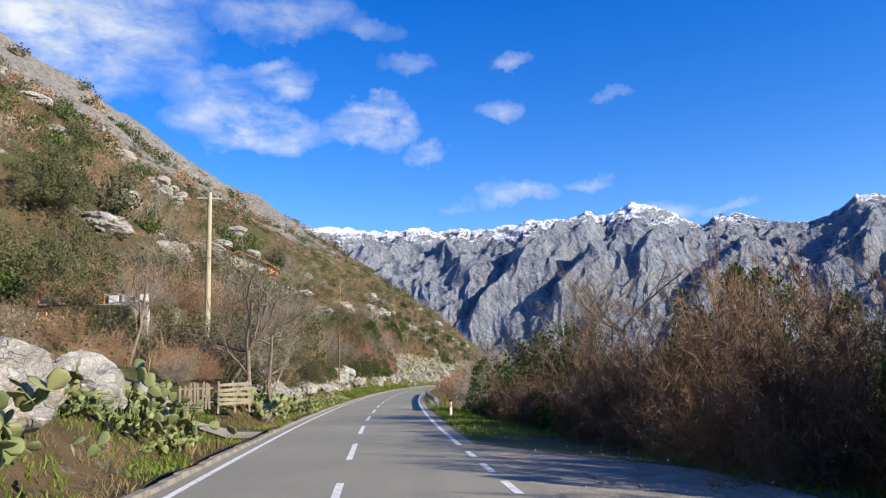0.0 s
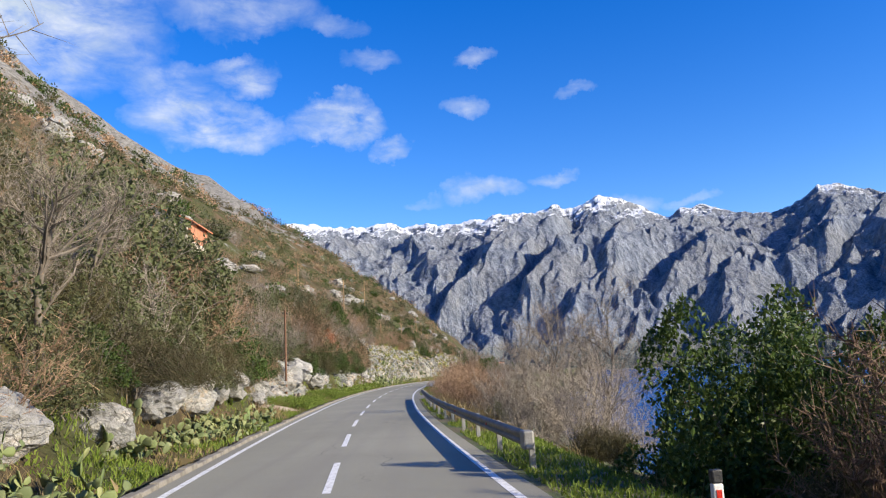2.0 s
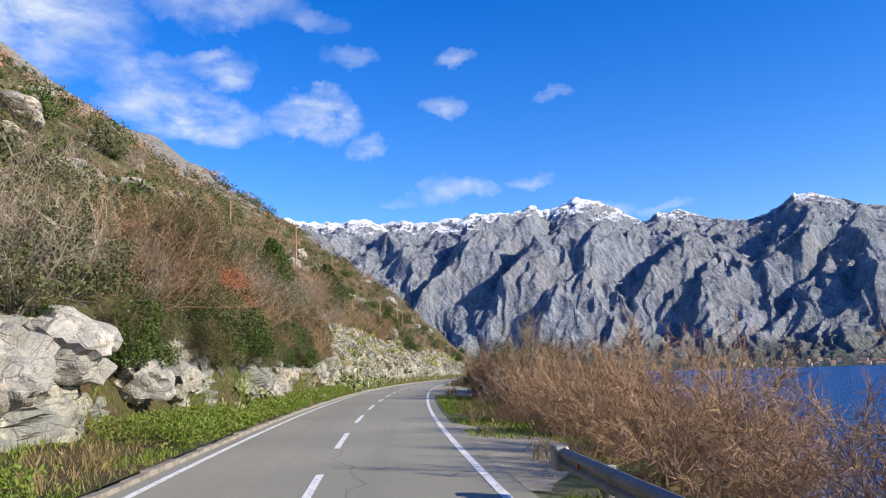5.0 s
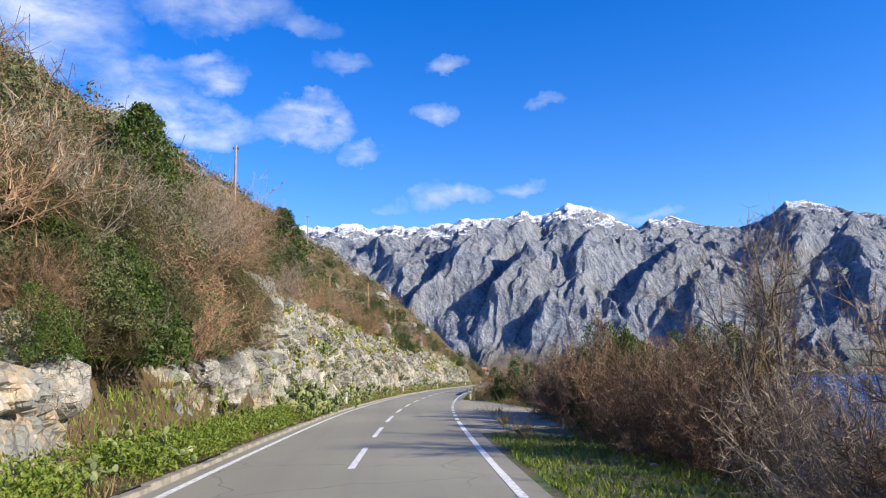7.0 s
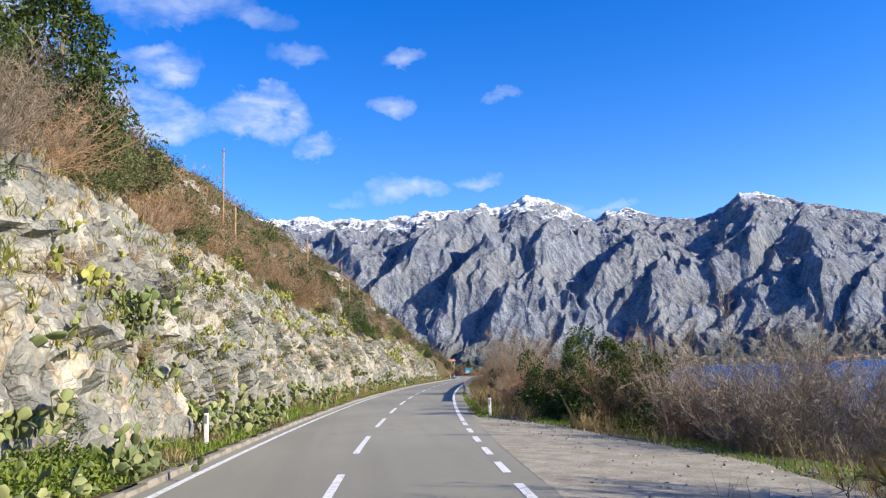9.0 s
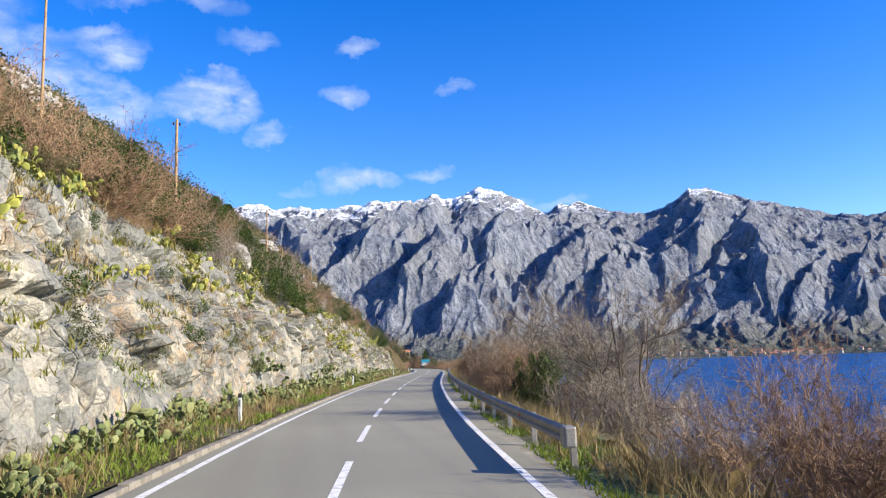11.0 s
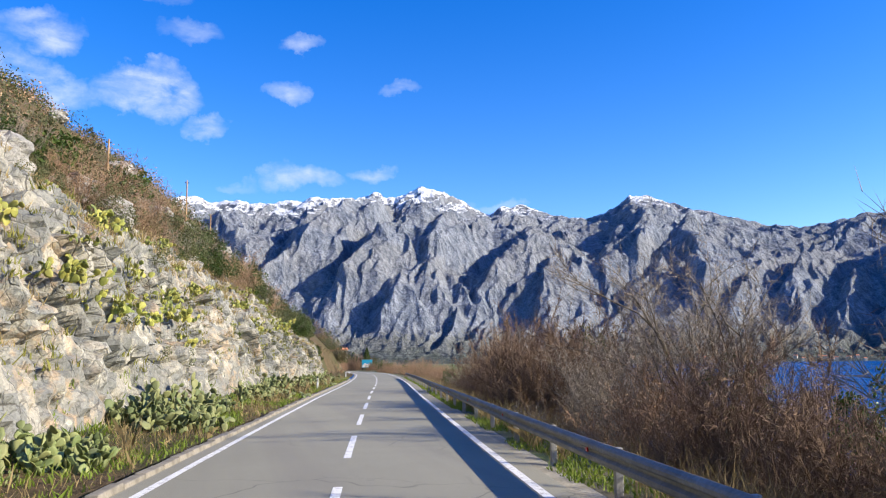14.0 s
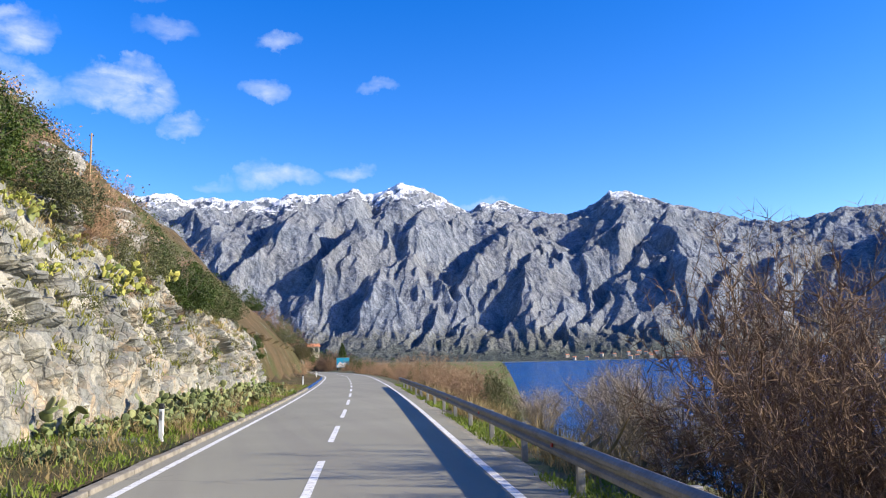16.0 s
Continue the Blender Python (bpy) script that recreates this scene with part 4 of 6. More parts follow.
FAR = dict(brown=[bare_shrub(210 + i, 3.0, 4.0, 420, 'twig_brown', 0.02) for i in range(3)], grey=[bare_shrub(220 + i, 3.2, 3.8, 420, 'twig_grey', 0.02) for i in range(2)],
           green=[leafy_shrub(230 + i, 3.0, 3.6, 900, 0.19) for i in range(3)], olive=[leafy_shrub(240 + i, 2.6, 3.2, 900, 0.13, 'leaf_olive', 16, 2.2) for i in range(3)])
MID = dict(brown=[bare_shrub(310 + i, 3.0, 4.0, 4600, 'twig_brown', 0.0062) for i in range(3)], grey=[bare_shrub(320 + i, 3.2, 3.8, 4200, 'twig_grey', 0.0062) for i in range(2)],
           green=[leafy_shrub(330 + i, 3.0, 3.6, 9000, 0.058) for i in range(3)], olive=[leafy_shrub(340 + i, 2.6, 3.2, 8000, 0.042, 'leaf_olive', 16, 2.2) for i in range(3)])
BROOM_HILL = [broom_shrub(150 + i, 2.4, 3.0, 1300) for i in range(3)]
CUSHION = [leafy_shrub(75 + i, 0.9, 1.3, 900, 0.036, ('leaf_olive', 'leaf_dark', 'leaf_olive')[i], 9, 1.8) for i in range(3)]
SMALL = [bare_shrub(70 + i, 1.2, 1.6, 620, "twig_brown", 0.005) for i in range(3)]
PEAR = [cactus(60 + i, 150 + 12 * i, 0.215) for i in range(4)]
KINDS = dict(
    brown=("bare_shrub", BROWN, "leafless brown shrub with dense fine twigs", 3.0),
    dark=("bare_shrub", DARK, "leafless dark brown shrub with shade-darkened tangled twigs", 3.0),
    grey=("bare_shrub", GREY, "leafless grey-brown shrub with open twigs", 3.4),
    green=("evergreen_shrub", GREEN, "dark green leafy evergreen shrub", 3.0),
    olive=("olive_shrub", OLIVE, "dull olive-green leafy shrub", 2.6),
    broom=("broom_shrub", BROOM, "drooping olive-brown broom shrub", 2.4),
    cushion=("low_shrub", CUSHION, "low rounded olive-green shrub", 0.9),
    small=("low_shrub", SMALL, "low leafless reddish-brown shrub", 1.2),
    pear=("prickly_pear", PEAR, "prickly pear cactus with flat green pads", 1.0),
)


KINDS["open"] = ("bare_shrub", OPEN, "leafless grey shrub with open crooked branches", 3.4)
HILL = dict(brown=BROWN_HILL, grey=GREY_HILL, green=GREEN_HILL, olive=OLIVE_HILL, broom=BROOM_HILL)


def put(kind, y, u, h, group, base=None, squash=1.0, where="on the bank"):
    """One plant u metres left (negative: right) of the middle line."""
    name, meshes, label, tall = KINDS[kind]
    if where == "on the rock brow":
        meshes = MID[kind] if kind in MID else meshes
    elif where == "on the hillside" or y > 305 and kind in HILL:
        meshes = HILL[kind]
    z = (left_z(y, u) if u > 0 else right_z(y, -u)) if base is None else base
    return plant(name, meshes[R.randrange(len(meshes))], spot(y, u, z), R.uniform(0, 6.28), h / tall * R.uniform(0.95, 1.05), label + " " + where, "cactus" if kind == "pear" else "shrub", group, squash)


def bush(kind, y, u, h, wide):
    """One shrub of the sea bank, u metres right of the middle line, of a given height and width."""
    name, meshes, label, tall = KINDS[kind]
    if y > 315 and kind in MID:
        meshes = MID[kind]
    ob = plant(name, meshes[R.randrange(len(meshes))], spot(y, -u, right_z(y, u)), R.uniform(0, 6.28), 1.0, label + " on the bank", "shrub", "shrubs along the sea side")
    k = wide / 3.9 * R.uniform(0.95, 1.1)
    ob.scale = (k, k * R.uniform(0.9, 1.1), h / (tall * 0.98))


# the sea side, plant by plant: y, metres right of the middle line, height, width, kind
BANK = [(4, 10.6, 5.0, 4.4, "dark"), (8, 10.6, 5.2, 4.6, "dark"), (11.5, 10.8, 5.0, 4.4, "green"), (15, 10.2, 5.4, 4.6, "dark"), (19, 10.0, 6.0, 4.8, "brown"), (21.7, 11.6, 7.2, 4.8, "green"),
        (23.3, 9.4, 4.8, 4.4, "dark"), (27, 9.2, 5.0, 4.6, "dark"), (31.3, 9.0, 4.8, 4.6, "green"), (35, 9.0, 4.8, 4.4, "green"), (39.2, 9.4, 5.4, 4.6, "dark"), (42.4, 9.0, 4.7, 4.4, "dark"),
        (25, 8.3, 2.2, 2.6, "dark"), (29.5, 8.0, 2.0, 2.4, "olive"), (33.5, 7.9, 2.4, 2.6, "dark"), (37, 8.0, 2.2, 2.4, "dark"), (43.6, 6.9, 1.3, 1.8, "broom")]
BANK += [(47.4, 8.1, 4.9, 6.0, "green"), (49.8, 9.4, 4.5, 5.0, "green"), (45.6, 9.2, 4.6, 5.0, "green"), (45, 10.6, 4.6, 4.4, "dark"), (54, 7.4, 1.3, 1.8, "broom"), (57.5, 7.6, 1.8, 2.4, "broom"), (62.4, 8.8, 4.6, 4.2, "grey"),
         (69.5, 8.4, 4.5, 4.4, "grey"), (78.2, 8.4, 4.4, 4.0, "grey"), (72.6, 6.8, 1.4, 1.7, "olive"), (86.2, 7.4, 3.7, 4.2, "brown"), (91, 7.2, 3.3, 3.8, "brown"), (96.7, 7.2, 3.2, 3.8, "brown")]
BANK += [(102, 7.6, 3.2, 3.8, "brown"), (107, 7.6, 3.4, 4.0, "brown"), (113, 7.4, 3.6, 4.0, "brown"), (117, 8.6, 4.2, 3.8, "dark"), (121.2, 9.0, 4.7, 4.0, "dark"), (125, 9.2, 4.6, 4.0, "dark"), (129, 9.2, 4.3, 3.8, "grey"),
         (133.3, 9.0, 3.8, 3.8, "dark"), (137, 8.7, 4.0, 4.2, "dark"), (140.8, 8.6, 4.4, 4.4, "dark"), (144.5, 9.4, 4.7, 3.8, "green"), (148, 9.6, 4.8, 4.0, "green"), (151.2, 9.5, 5.0, 4.2, "green"), (152.6, 8.9, 3.6, 3.4, "dark"), (155.4, 9.6, 4.9, 3.8, "dark")]
BANK += [(157.8, 9.8, 4.7, 3.8, "dark"), (157, 11.6, 5.6, 3.6, "green"), (168.8, 11.2, 4.9, 5.4, "grey"), (175.6, 11.2, 5.0, 5.2, "grey"), (172, 10.6, 2.6, 3.6, "dark"), (178.4, 9.4, 4.0, 4.4, "green"), (184, 10.0, 4.4, 4.4, "brown"), (188, 9.4, 4.0, 4.2, "green"), (192, 9.0, 3.6, 4.0, "brown"), (181.6, 8.6, 4.7, 5.0, "green"), (185.6, 7.8, 4.0, 4.4, "green"), (189.6, 7.4, 3.8, 3.8, "brown"),
         (179, 10.4, 4.6, 4.2, "brown"), (194, 7.2, 3.2, 3.4, "brown"), (199, 7.4, 2.6, 3.2, "grey"), (204, 7.6, 2.4, 3.0, "open"), (212.6, 8.6, 4.4, 3.0, "open"), (214.5, 9.6, 4.2, 3.0, "dark"), (219.6, 7.1, 3.4, 2.4, "green"), (218.6, 8.6, 2.6, 2.6, "open")]
BANK += [(224.2, 7.9, 3.7, 3.8, "dark"), (227.4, 8.0, 3.8, 3.4, "brown"), (230.8, 7.6, 4.0, 3.8, "brown"), (234, 7.6, 4.2, 4.2, "brown"), (236.8, 8.2, 4.2, 3.4, "dark"), (240.8, 8.8, 5.0, 3.4, "open"), (244.8, 8.6, 5.0, 3.8, "open"), (243.4, 7.4, 3.6, 3.4, "brown"),
         (248.4, 7.8, 3.3, 3.0, "dark"), (252.3, 7.9, 3.8, 3.4, "dark"), (255, 7.3, 3.4, 3.4, "brown"), (259.4, 7.7, 4.2, 4.4, "grey"), (263.4, 8.6, 3.2, 3.2, "open")]
BANK += [(268, 8.5, 5.8, 4.4, "dark"), (270.8, 8.1, 6.0, 4.8, "dark"), (273.6, 8.2, 5.6, 4.6, "brown"), (276.4, 8.5, 4.4, 3.8, "dark"), (270, 9.8, 5.6, 4.2, "olive"), (267.6, 7.4, 3.4, 3.0, "brown"), (278, 8.8, 2.2, 2.6, "open"), (282.2, 8.8, 2.4, 2.6, "open"), (286.6, 7.9, 4.6, 4.4, "dark"), (289.6, 8.3, 5.0, 4.4, "dark"), (287.4, 9.4, 4.8, 2.8, "olive"),
         (296, 8.6, 2.8, 3.2, "open"), (300, 8.6, 3.0, 3.2, "open"), (306, 7.6, 1.8, 2.4, "open"), (314.4, 7.2, 2.9, 2.8, "olive"), (320, 7.0, 2.9, 3.8, "brown"), (327, 7.0, 3.1, 4.2, "brown")]
BANK += [(y, 7.0 + 0.3 * (i % 3), 3.0 + 0.25 * (i % 4), 4.2, "green" if i % 6 == 4 else "brown") for i, y in enumerate(range(333, 424, 6))]
BANK += [(428 + 4.5 * i, 6.0 + 2.2 * (i % 4), 2.6 + 0.5 * (i % 3), 4.0, ("brown", "green", "brown", "grey")[i % 4]) for i in range(13)]
for y, u, h, wide, kind in BANK:
    bush(kind, y, u, h, wide)
# a second row behind, where no water shows, added mostly to block the sun
for y, u, h, wide in ((-5, 11.4, 7.0, 5.2), (0, 11.8, 7.2, 5.2), (5, 12.6, 7.4, 5.2), (10, 12.8, 7.4, 5.2), (14, 12.8, 7.0, 5.0), (18, 13.6, 6.4, 4.8), (26, 12.8, 6.0, 4.8), (30.5, 12.4, 5.8, 4.8), (35, 12.2, 5.8, 4.6), (40, 12.4, 5.8, 4.8), (44.5, 12.4, 5.4, 4.4), (143, 12.0, 5.6, 4.6), (147.5, 12.2, 5.6, 4.6), (152, 12.2, 5.8, 4.6), (118, 10.8, 4.8, 4.4), (123, 11.0, 5.0, 4.4), (128, 11.2, 4.8, 4.4), (167, 13.8, 5.0, 5.0), (172, 13.8, 5.4, 5.2), (178, 13.0, 5.4, 5.2), (184, 12.2, 5.0, 5.0), (190, 11.2, 4.6, 4.8), (196, 10.2, 3.8, 4.4)):
    bush("green" if y < 60 or 140 < y < 160 else "grey" if y > 160 else "dark", y, u, h, wide)
for y, u, h, lean, ivy, seed, stems in ((38.1, 9.2, 8.4, (-0.12, -0.2), True, 3, 2), (30, 11, 8.5, (-0.15, 0.1), False, 4, 1), (64.6, 10.0, 6.4, (0.0, 0.0), False, 5, 3), (72.6, 9.6, 6.4, (0.1, 0.1), False, 6, 4),
                                        (80.2, 9.4, 5.8, (0.0, 0.1), False, 7, 4), (134.0, 9.8, 7.4, (0, 0), False, 8, 2), (208.7, 8.6, 6.0, (0, 0), False, 9, 6), (221.0, 8.6, 5.2, (0, 0.1), True, 11, 2),
                                        (231.2, 8.8, 7.4, (0.05, 0), False, 12, 4), (242.6, 9.2, 6.4, (0, 0), False, 15, 4), (256.4, 8.8, 6.2, (0, 0), False, 16, 5),
                                        (261.6, 9.2, 5.4, (0, 0), False, 17, 3), (280.2, 9.0, 4.0, (0, 0), False, 19, 3), (291.5, 9.6, 6.2, (0.0, 0.1), False, 14, 3)):
    plant("bare_tree", bare_tree(seed, h, lean, ivy, stems=stems), spot(y, -u, right_z(y, u)), 0.0, 1.0,
          "ivy-clad leafless tree on the sea bank" if ivy else "slender leafless tree with grey bark on the sea bank", "tree", "trees on the sea bank")

# scrub of the hillside: near plants one by one
for y in np.arange(-8, 350, 2.0):
    foot, wall = float(np.interp(y, *FOOT)), float(np.interp(y, *WALL))
    top = foot + wall / 2.3
    bare = float(np.interp(y, *BARE))
    for k in range(-1, 3 if y < 180 else 2):
        if k == -1 and bare > 0.1:
            continue
        u = (top + R.uniform(0.6, 2.6) + 3.2 * k) if k >= 0 else R.uniform(foot + 0.5, top)
        yy = y + R.uniform(-1, 1)
        if yy < 39 and u < 20:
            continue
        mix = ["brown", "grey", "olive", "broom", "olive", "grey"] if yy < 150 else ["olive", "broom", "green", "brown", "grey"]
        h = R.uniform(2.2, 4.2) if yy < 185 else R.uniform(1.3, 2.3)
        if k == -1:
            mix, h = ["brown", "broom", "olive", "green"], h * 0.7
        if 138 < yy < 153:
            mix, h = ["broom", "broom", "brown", "olive"], h * 1.15
        put(R.choice(mix), yy, u, h, "scrub on the hillside", where="on the hillside")


SCATTER = []
for _ in range(470):
    y = R.uniform(42, 330)
    u = 14 + 62 * R.random() ** 1.4
    if y > 180 and u > 40 or 112 < y < 134 and 16 < u < 34:
        continue
    SCATTER.append((R.choice(("olive", "olive", "green", "brown", "brown", "grey")), y, u, R.uniform(2.0, 4.6) if y < 180 else R.uniform(1.6, 3.4)))
for kind, rows in itertools.groupby(sorted(SCATTER), key=lambda r: r[0]):
    pieces = {}
    for _, y, u, h in rows:
        a, k = R.uniform(0, 6.28), h / 3.0
        p, turn = spot(y, u, left_z(y, u)), np.array([[math.cos(a), -math.sin(a), 0], [math.sin(a), math.cos(a), 0], [0, 0, 1]])
        for name, me in FAR[kind][R.randrange(len(FAR[kind]))]:
            v = np.empty(len(me.vertices) * 3)
            me.vertices.foreach_get("co", v)
            pieces.setdefault(me.materials[0], []).append((v.reshape(-1, 3) @ turn.T * k + np.array(p), [tuple(q.vertices) for q in me.polygons]))
    for mat, bits in pieces.items():
        tagged(new("hillside_thicket", mesh("hillside_thicket", *join(*bits), mat)), "taller shrubs scattered over the far hillside", "scrub", "", "stuff")
for y, u, h in ((100, 16.6, 5.6), (101, 18.6, 5.8), (99, 14.8, 4.2), (82, 13, 4.6), (85, 16, 5.2), (88, 14, 4.8), (91, 18, 5.0), (94, 15, 4.2), (98, 20, 4.6), (80, 18, 5.0), (102, 24, 5.0)):
    put("olive", y, u, h, "scrub on the hillside", where="on the hillside")
for _ in range(46):
    y, u = R.uniform(25, 46), R.uniform(8.0, 18.0)
    if y < 34 and u < 9.5:
        continue
    put(R.choice(("brown", "grey", "small", "brown")), y, u, R.uniform(0.9, 2.4), "scrub in the garden", where="in the garden")
for i in range(18):
    put(("olive", "green", "brown", "olive", "broom")[i % 5], 123 + 1.25 * i, 5.7 + 0.45 * (i % 3), R.uniform(1.3, 2.2), "low shrubs on the verge", where="on the rock brow")
for i in range(16):
    y, u = 153 + 0.75 * i, 4.5 + 0.3 * (i % 3)
    put(("cushion", "pear", "cushion", "pear")[i % 4], y, u, R.uniform(0.8, 1.2), "low shrubs on the verge", where="on the verge")
for _ in range(26):
    y, u = R.uniform(-1, 26), R.uniform(6.2, 11.0)
    put(R.choice(("brown", "small", "olive", "brown")) if y > 3 else "brown", y, u, R.uniform(0.6, 1.3 if u > 8 else 1.8), "scrub in the garden", where="in the garden")
for y, u, h in ((26, 11, 1.6), (33, 10.5, 1.5), (46, 21, 5.6), (49, 18.5, 5.2), (44, 24, 5.6), (53, 22, 5.0), (20, 13.2, 5.2), (14, 13.5, 5.4), (42, 15.5, 4.6), (8, 13, 5.0), (48, 12.5, 3.6), (52, 11.5, 4.0)):
    put("olive" if u > 13 else "brown", y, u, h, "scrub in the garden", where="in the garden")


for y, u, h, kind in ((66, 10.5, 6.4, "olive"), (69, 9.0, 6.0, "olive"), (70.5, 11.6, 6.8, "olive"), (73.5, 10.4, 6.2, "green"), (72, 13.6, 6.4, "olive"), (70, 8.0, 4.6, "brown"), (72.5, 8.8, 5.0, "brown"), (75, 9.8, 5.0, "olive"), (66, 9.5, 4.6, "brown"), (96.5, 14.2, 4.6, "olive"), (103, 17.2, 4.4, "olive"), (107, 17.5, 3.6, "olive"), (109, 20, 3.8, "olive"), (105, 19, 3.6, "green"),
                      (150, 8.8, 4.4, "brown"), (153, 9.2, 4.6, "brown"), (156, 9.4, 4.6, "brown"), (159, 9.8, 4.8, "brown"), (162, 10.2, 4.0, "grey"), (147, 8.2, 4.0, "brown"), (141, 8.6, 4.4, "brown"),
                      (118, 9.0, 4.4, "brown"), (122, 10.0, 5.0, "brown"), (127, 10.5, 5.0, "brown"), (132, 10.0, 4.8, "brown"), (136, 10.5, 4.6, "olive"), (129, 8.0, 3.4, "broom"), (124, 8.2, 3.6, "brown"),
                      (196, 11.0, 3.4, "brown"), (199, 11.5, 3.2, "green"), (203, 11.8, 3.0, "brown"), (211, 11.0, 3.6, "green"), (214, 11.4, 3.6, "green"), (218, 11.4, 3.0, "brown"), (208, 11.6, 3.4, "brown"),
                      (228, 13.0, 3.4, "brown"), (232, 12.8, 3.0, "brown"), (252, 13.4, 3.6, "brown"), (256, 13.0, 3.2, "olive"), (270, 13.0, 3.2, "brown"), (276, 12.6, 3.4, "brown"), (284, 12.4, 3.2, "olive"),
                      (237, 10.1, 4.2, "green"), (240, 10.2, 4.3, "green"), (243, 10.0, 3.8, "green"), (247, 10.1, 3.4, "brown"), (251, 10.3, 3.2, "green"), (245, 10.8, 4.0, "grey"), (219, 10.5, 2.7, "green"), (213, 11.0, 4.0, "brown"),
                      (210, 10.6, 3.6, "brown"), (216.5, 11.0, 3.4, "brown"), (225, 10.6, 3.0, "grey"), (222, 11, 2.6, "olive"), (317, 9.9, 3.8, "green"), (320, 10.0, 3.4, "green"), (312, 10.4, 3.0, "olive"),
                      (325, 10.0, 3.2, "olive"), (330, 10.2, 3.2, "green"), (308, 11.4, 3.0, "brown"), (336, 10.5, 3.2, "olive"), (186, 10.2, 3.4, "brown"), (182, 9.8, 3.0, "olive"), (178, 9.6, 3.0, "brown"),
                      (172, 9.4, 3.2, "olive"), (168, 9.2, 3.4, "brown"), (165, 8.8, 3.0, "grey"), (190, 10.4, 3.0, "green"), (194, 10.4, 2.8, "brown"), (78, 11.5, 5.4, "brown"),
                      (115, 8.5, 5.2, "brown"), (118.5, 9.0, 5.4, "brown"), (121, 9.4, 5.6, "brown"), (124, 9.8, 5.6, "brown"), (128, 10.2, 5.4, "brown"), (132, 10.6, 5.2, "brown"), (136, 10.0, 5.0, "brown"),
                      (126, 8.0, 4.2, "brown"), (130, 8.4, 4.0, "grey"), (134, 8.0, 3.6, "brown"), (138, 7.6, 3.4, "brown"), (142, 7.4, 3.4, "olive"), (133.5, 6.0, 2.2, "olive"), (136.5, 5.8, 2.2, "green"),
                      (139.5, 5.8, 2.4, "brown"), (142.5, 5.8, 2.4, "olive"), (145.5, 5.9, 2.6, "broom"), (119, 6.2, 3.4, "green"), (121, 6.0, 3.2, "green"), (117, 6.4, 3.0, "olive"),
                      (290, 12.4, 3.6, "green"), (295, 11.6, 3.4, "brown"), (300, 11.8, 3.6, "green"), (306, 11.6, 3.2, "olive")):
    kind = ("brown", "broom", "grey")[int(y + u) % 3] if kind == "brown" and 110 < y < 165 else kind
    put(kind, y, u - (0.9 if y > 162 else 0.0), h, "scrub on the hillside", where="on the rock brow" if y > 110 else "on the hillside")
CURTAIN = [curtain_shrub(160 + i, 6.0, 3.0) for i in range(3)]
for y, t, s in ((144.5, 0.95, 0.8), (146.5, 0.9, 0.95), (148.5, 0.9, 1.0), (150.3, 0.85, 1.0), (152, 0.95, 1.0), (153.6, 0.8, 0.85),  (139, 0.9, 0.6), (129, 0.9, 0.55), (125, 0.9, 0.6), (113, 0.9, 0.5), (97, 0.9, 0.5)):
    plant("broom_shrub", CURTAIN[R.randrange(3)], face_point(y, t), R.uniform(0, 6.28), s, "olive-brown broom shrub hanging over the rock", "shrub", "hanging shrubs on the rock")


def scrub_carpet():
    """Far scrub of the hillside as one thicket: tufts of leaves and twigs."""
    rng = np.random.default_rng(5)
    sets = {"leaf_olive": [], "broom": [], "twig_brown": [], "leaf_dark": []}
    names = list(sets)
    n = 0
    while n < 4200:
        y = rng.uniform(-30, 430)
        u = 12 + 150 * rng.uniform() ** 1.7
        if y > 330 and u < 20:
            continue
        if noise.noise(Vector((y * 0.06, u * 0.08, 1.0))) < -0.25 + max(0.0, (u - 45) / 130):
            continue
        tone = noise.noise(Vector((y * 0.035, u * 0.045, 9.0))) + rng.normal() * 0.42
        k = 0 if tone > 0.25 else 1 if tone > 0.0 else 2 if tone > -0.35 else 3
        p = spot(y, u, left_z(y, u))
        s = (0.55 + 2.2 * rng.uniform() ** 2.5) * (1 + u / 200)
        sets[names[k]].append((p.x, p.y, p.z, s, 0.042 + 0.0018 * u))
        n += 1
    for name, rows in sets.items():
        rows = np.array(rows)
        m = 100
        at = np.repeat(rows[:, :3], m, 0)
        s = np.repeat(rows[:, 3:4], m, 0)
        d = rng.normal(size=(len(at), 3))
        d /= np.linalg.norm(d, axis=1, keepdims=True)
        d[:, 2] = np.abs(d[:, 2])
        d *= rng.uniform(0.35, 1.0, (len(at), 1)) * np.array([1.0, 1.0, 1.05])
        v, f = leaves(rng, at + d * s, np.repeat(rows[:, 4:5], m, 0) * (0.6 + 0.4 * s), 0.0, 1.9)
        ob = new("hillside_scrub", mesh("hillside_scrub", v, f, M[name]))
        tagged(ob, "thicket of olive, brown and green scrub covering the hillside", "scrub", "", "stuff")


scrub_carpet()

# ---- built things ----


def box_bm(bm, lo, hi, bevel=0.0, turn=None):
    r = bmesh.ops.create_cube(bm, size=1.0)
    c = [(a + b) / 2 for a, b in zip(lo, hi)]
    d = [b - a for a, b in zip(lo, hi)]
    for v in r["verts"]:
        v.co = Vector((c[0] + v.co.x * d[0], c[1] + v.co.y * d[1], c[2] + v.co.z * d[2]))
    if bevel:
        edges = list({e for v in r["verts"] for e in v.link_edges})
        bmesh.ops.bevel(bm, geom=edges, offset=bevel, segments=2, affect="EDGES", profile=0.5)


def box_mesh(name, lo, hi, mat, bevel=0.0):
    bm = bmesh.new()
    box_bm(bm, lo, hi, bevel)
    me = bpy.data.meshes.new(name)
    bm.to_mesh(me)
    bm.free()
    me.materials.append(mat)
    return me


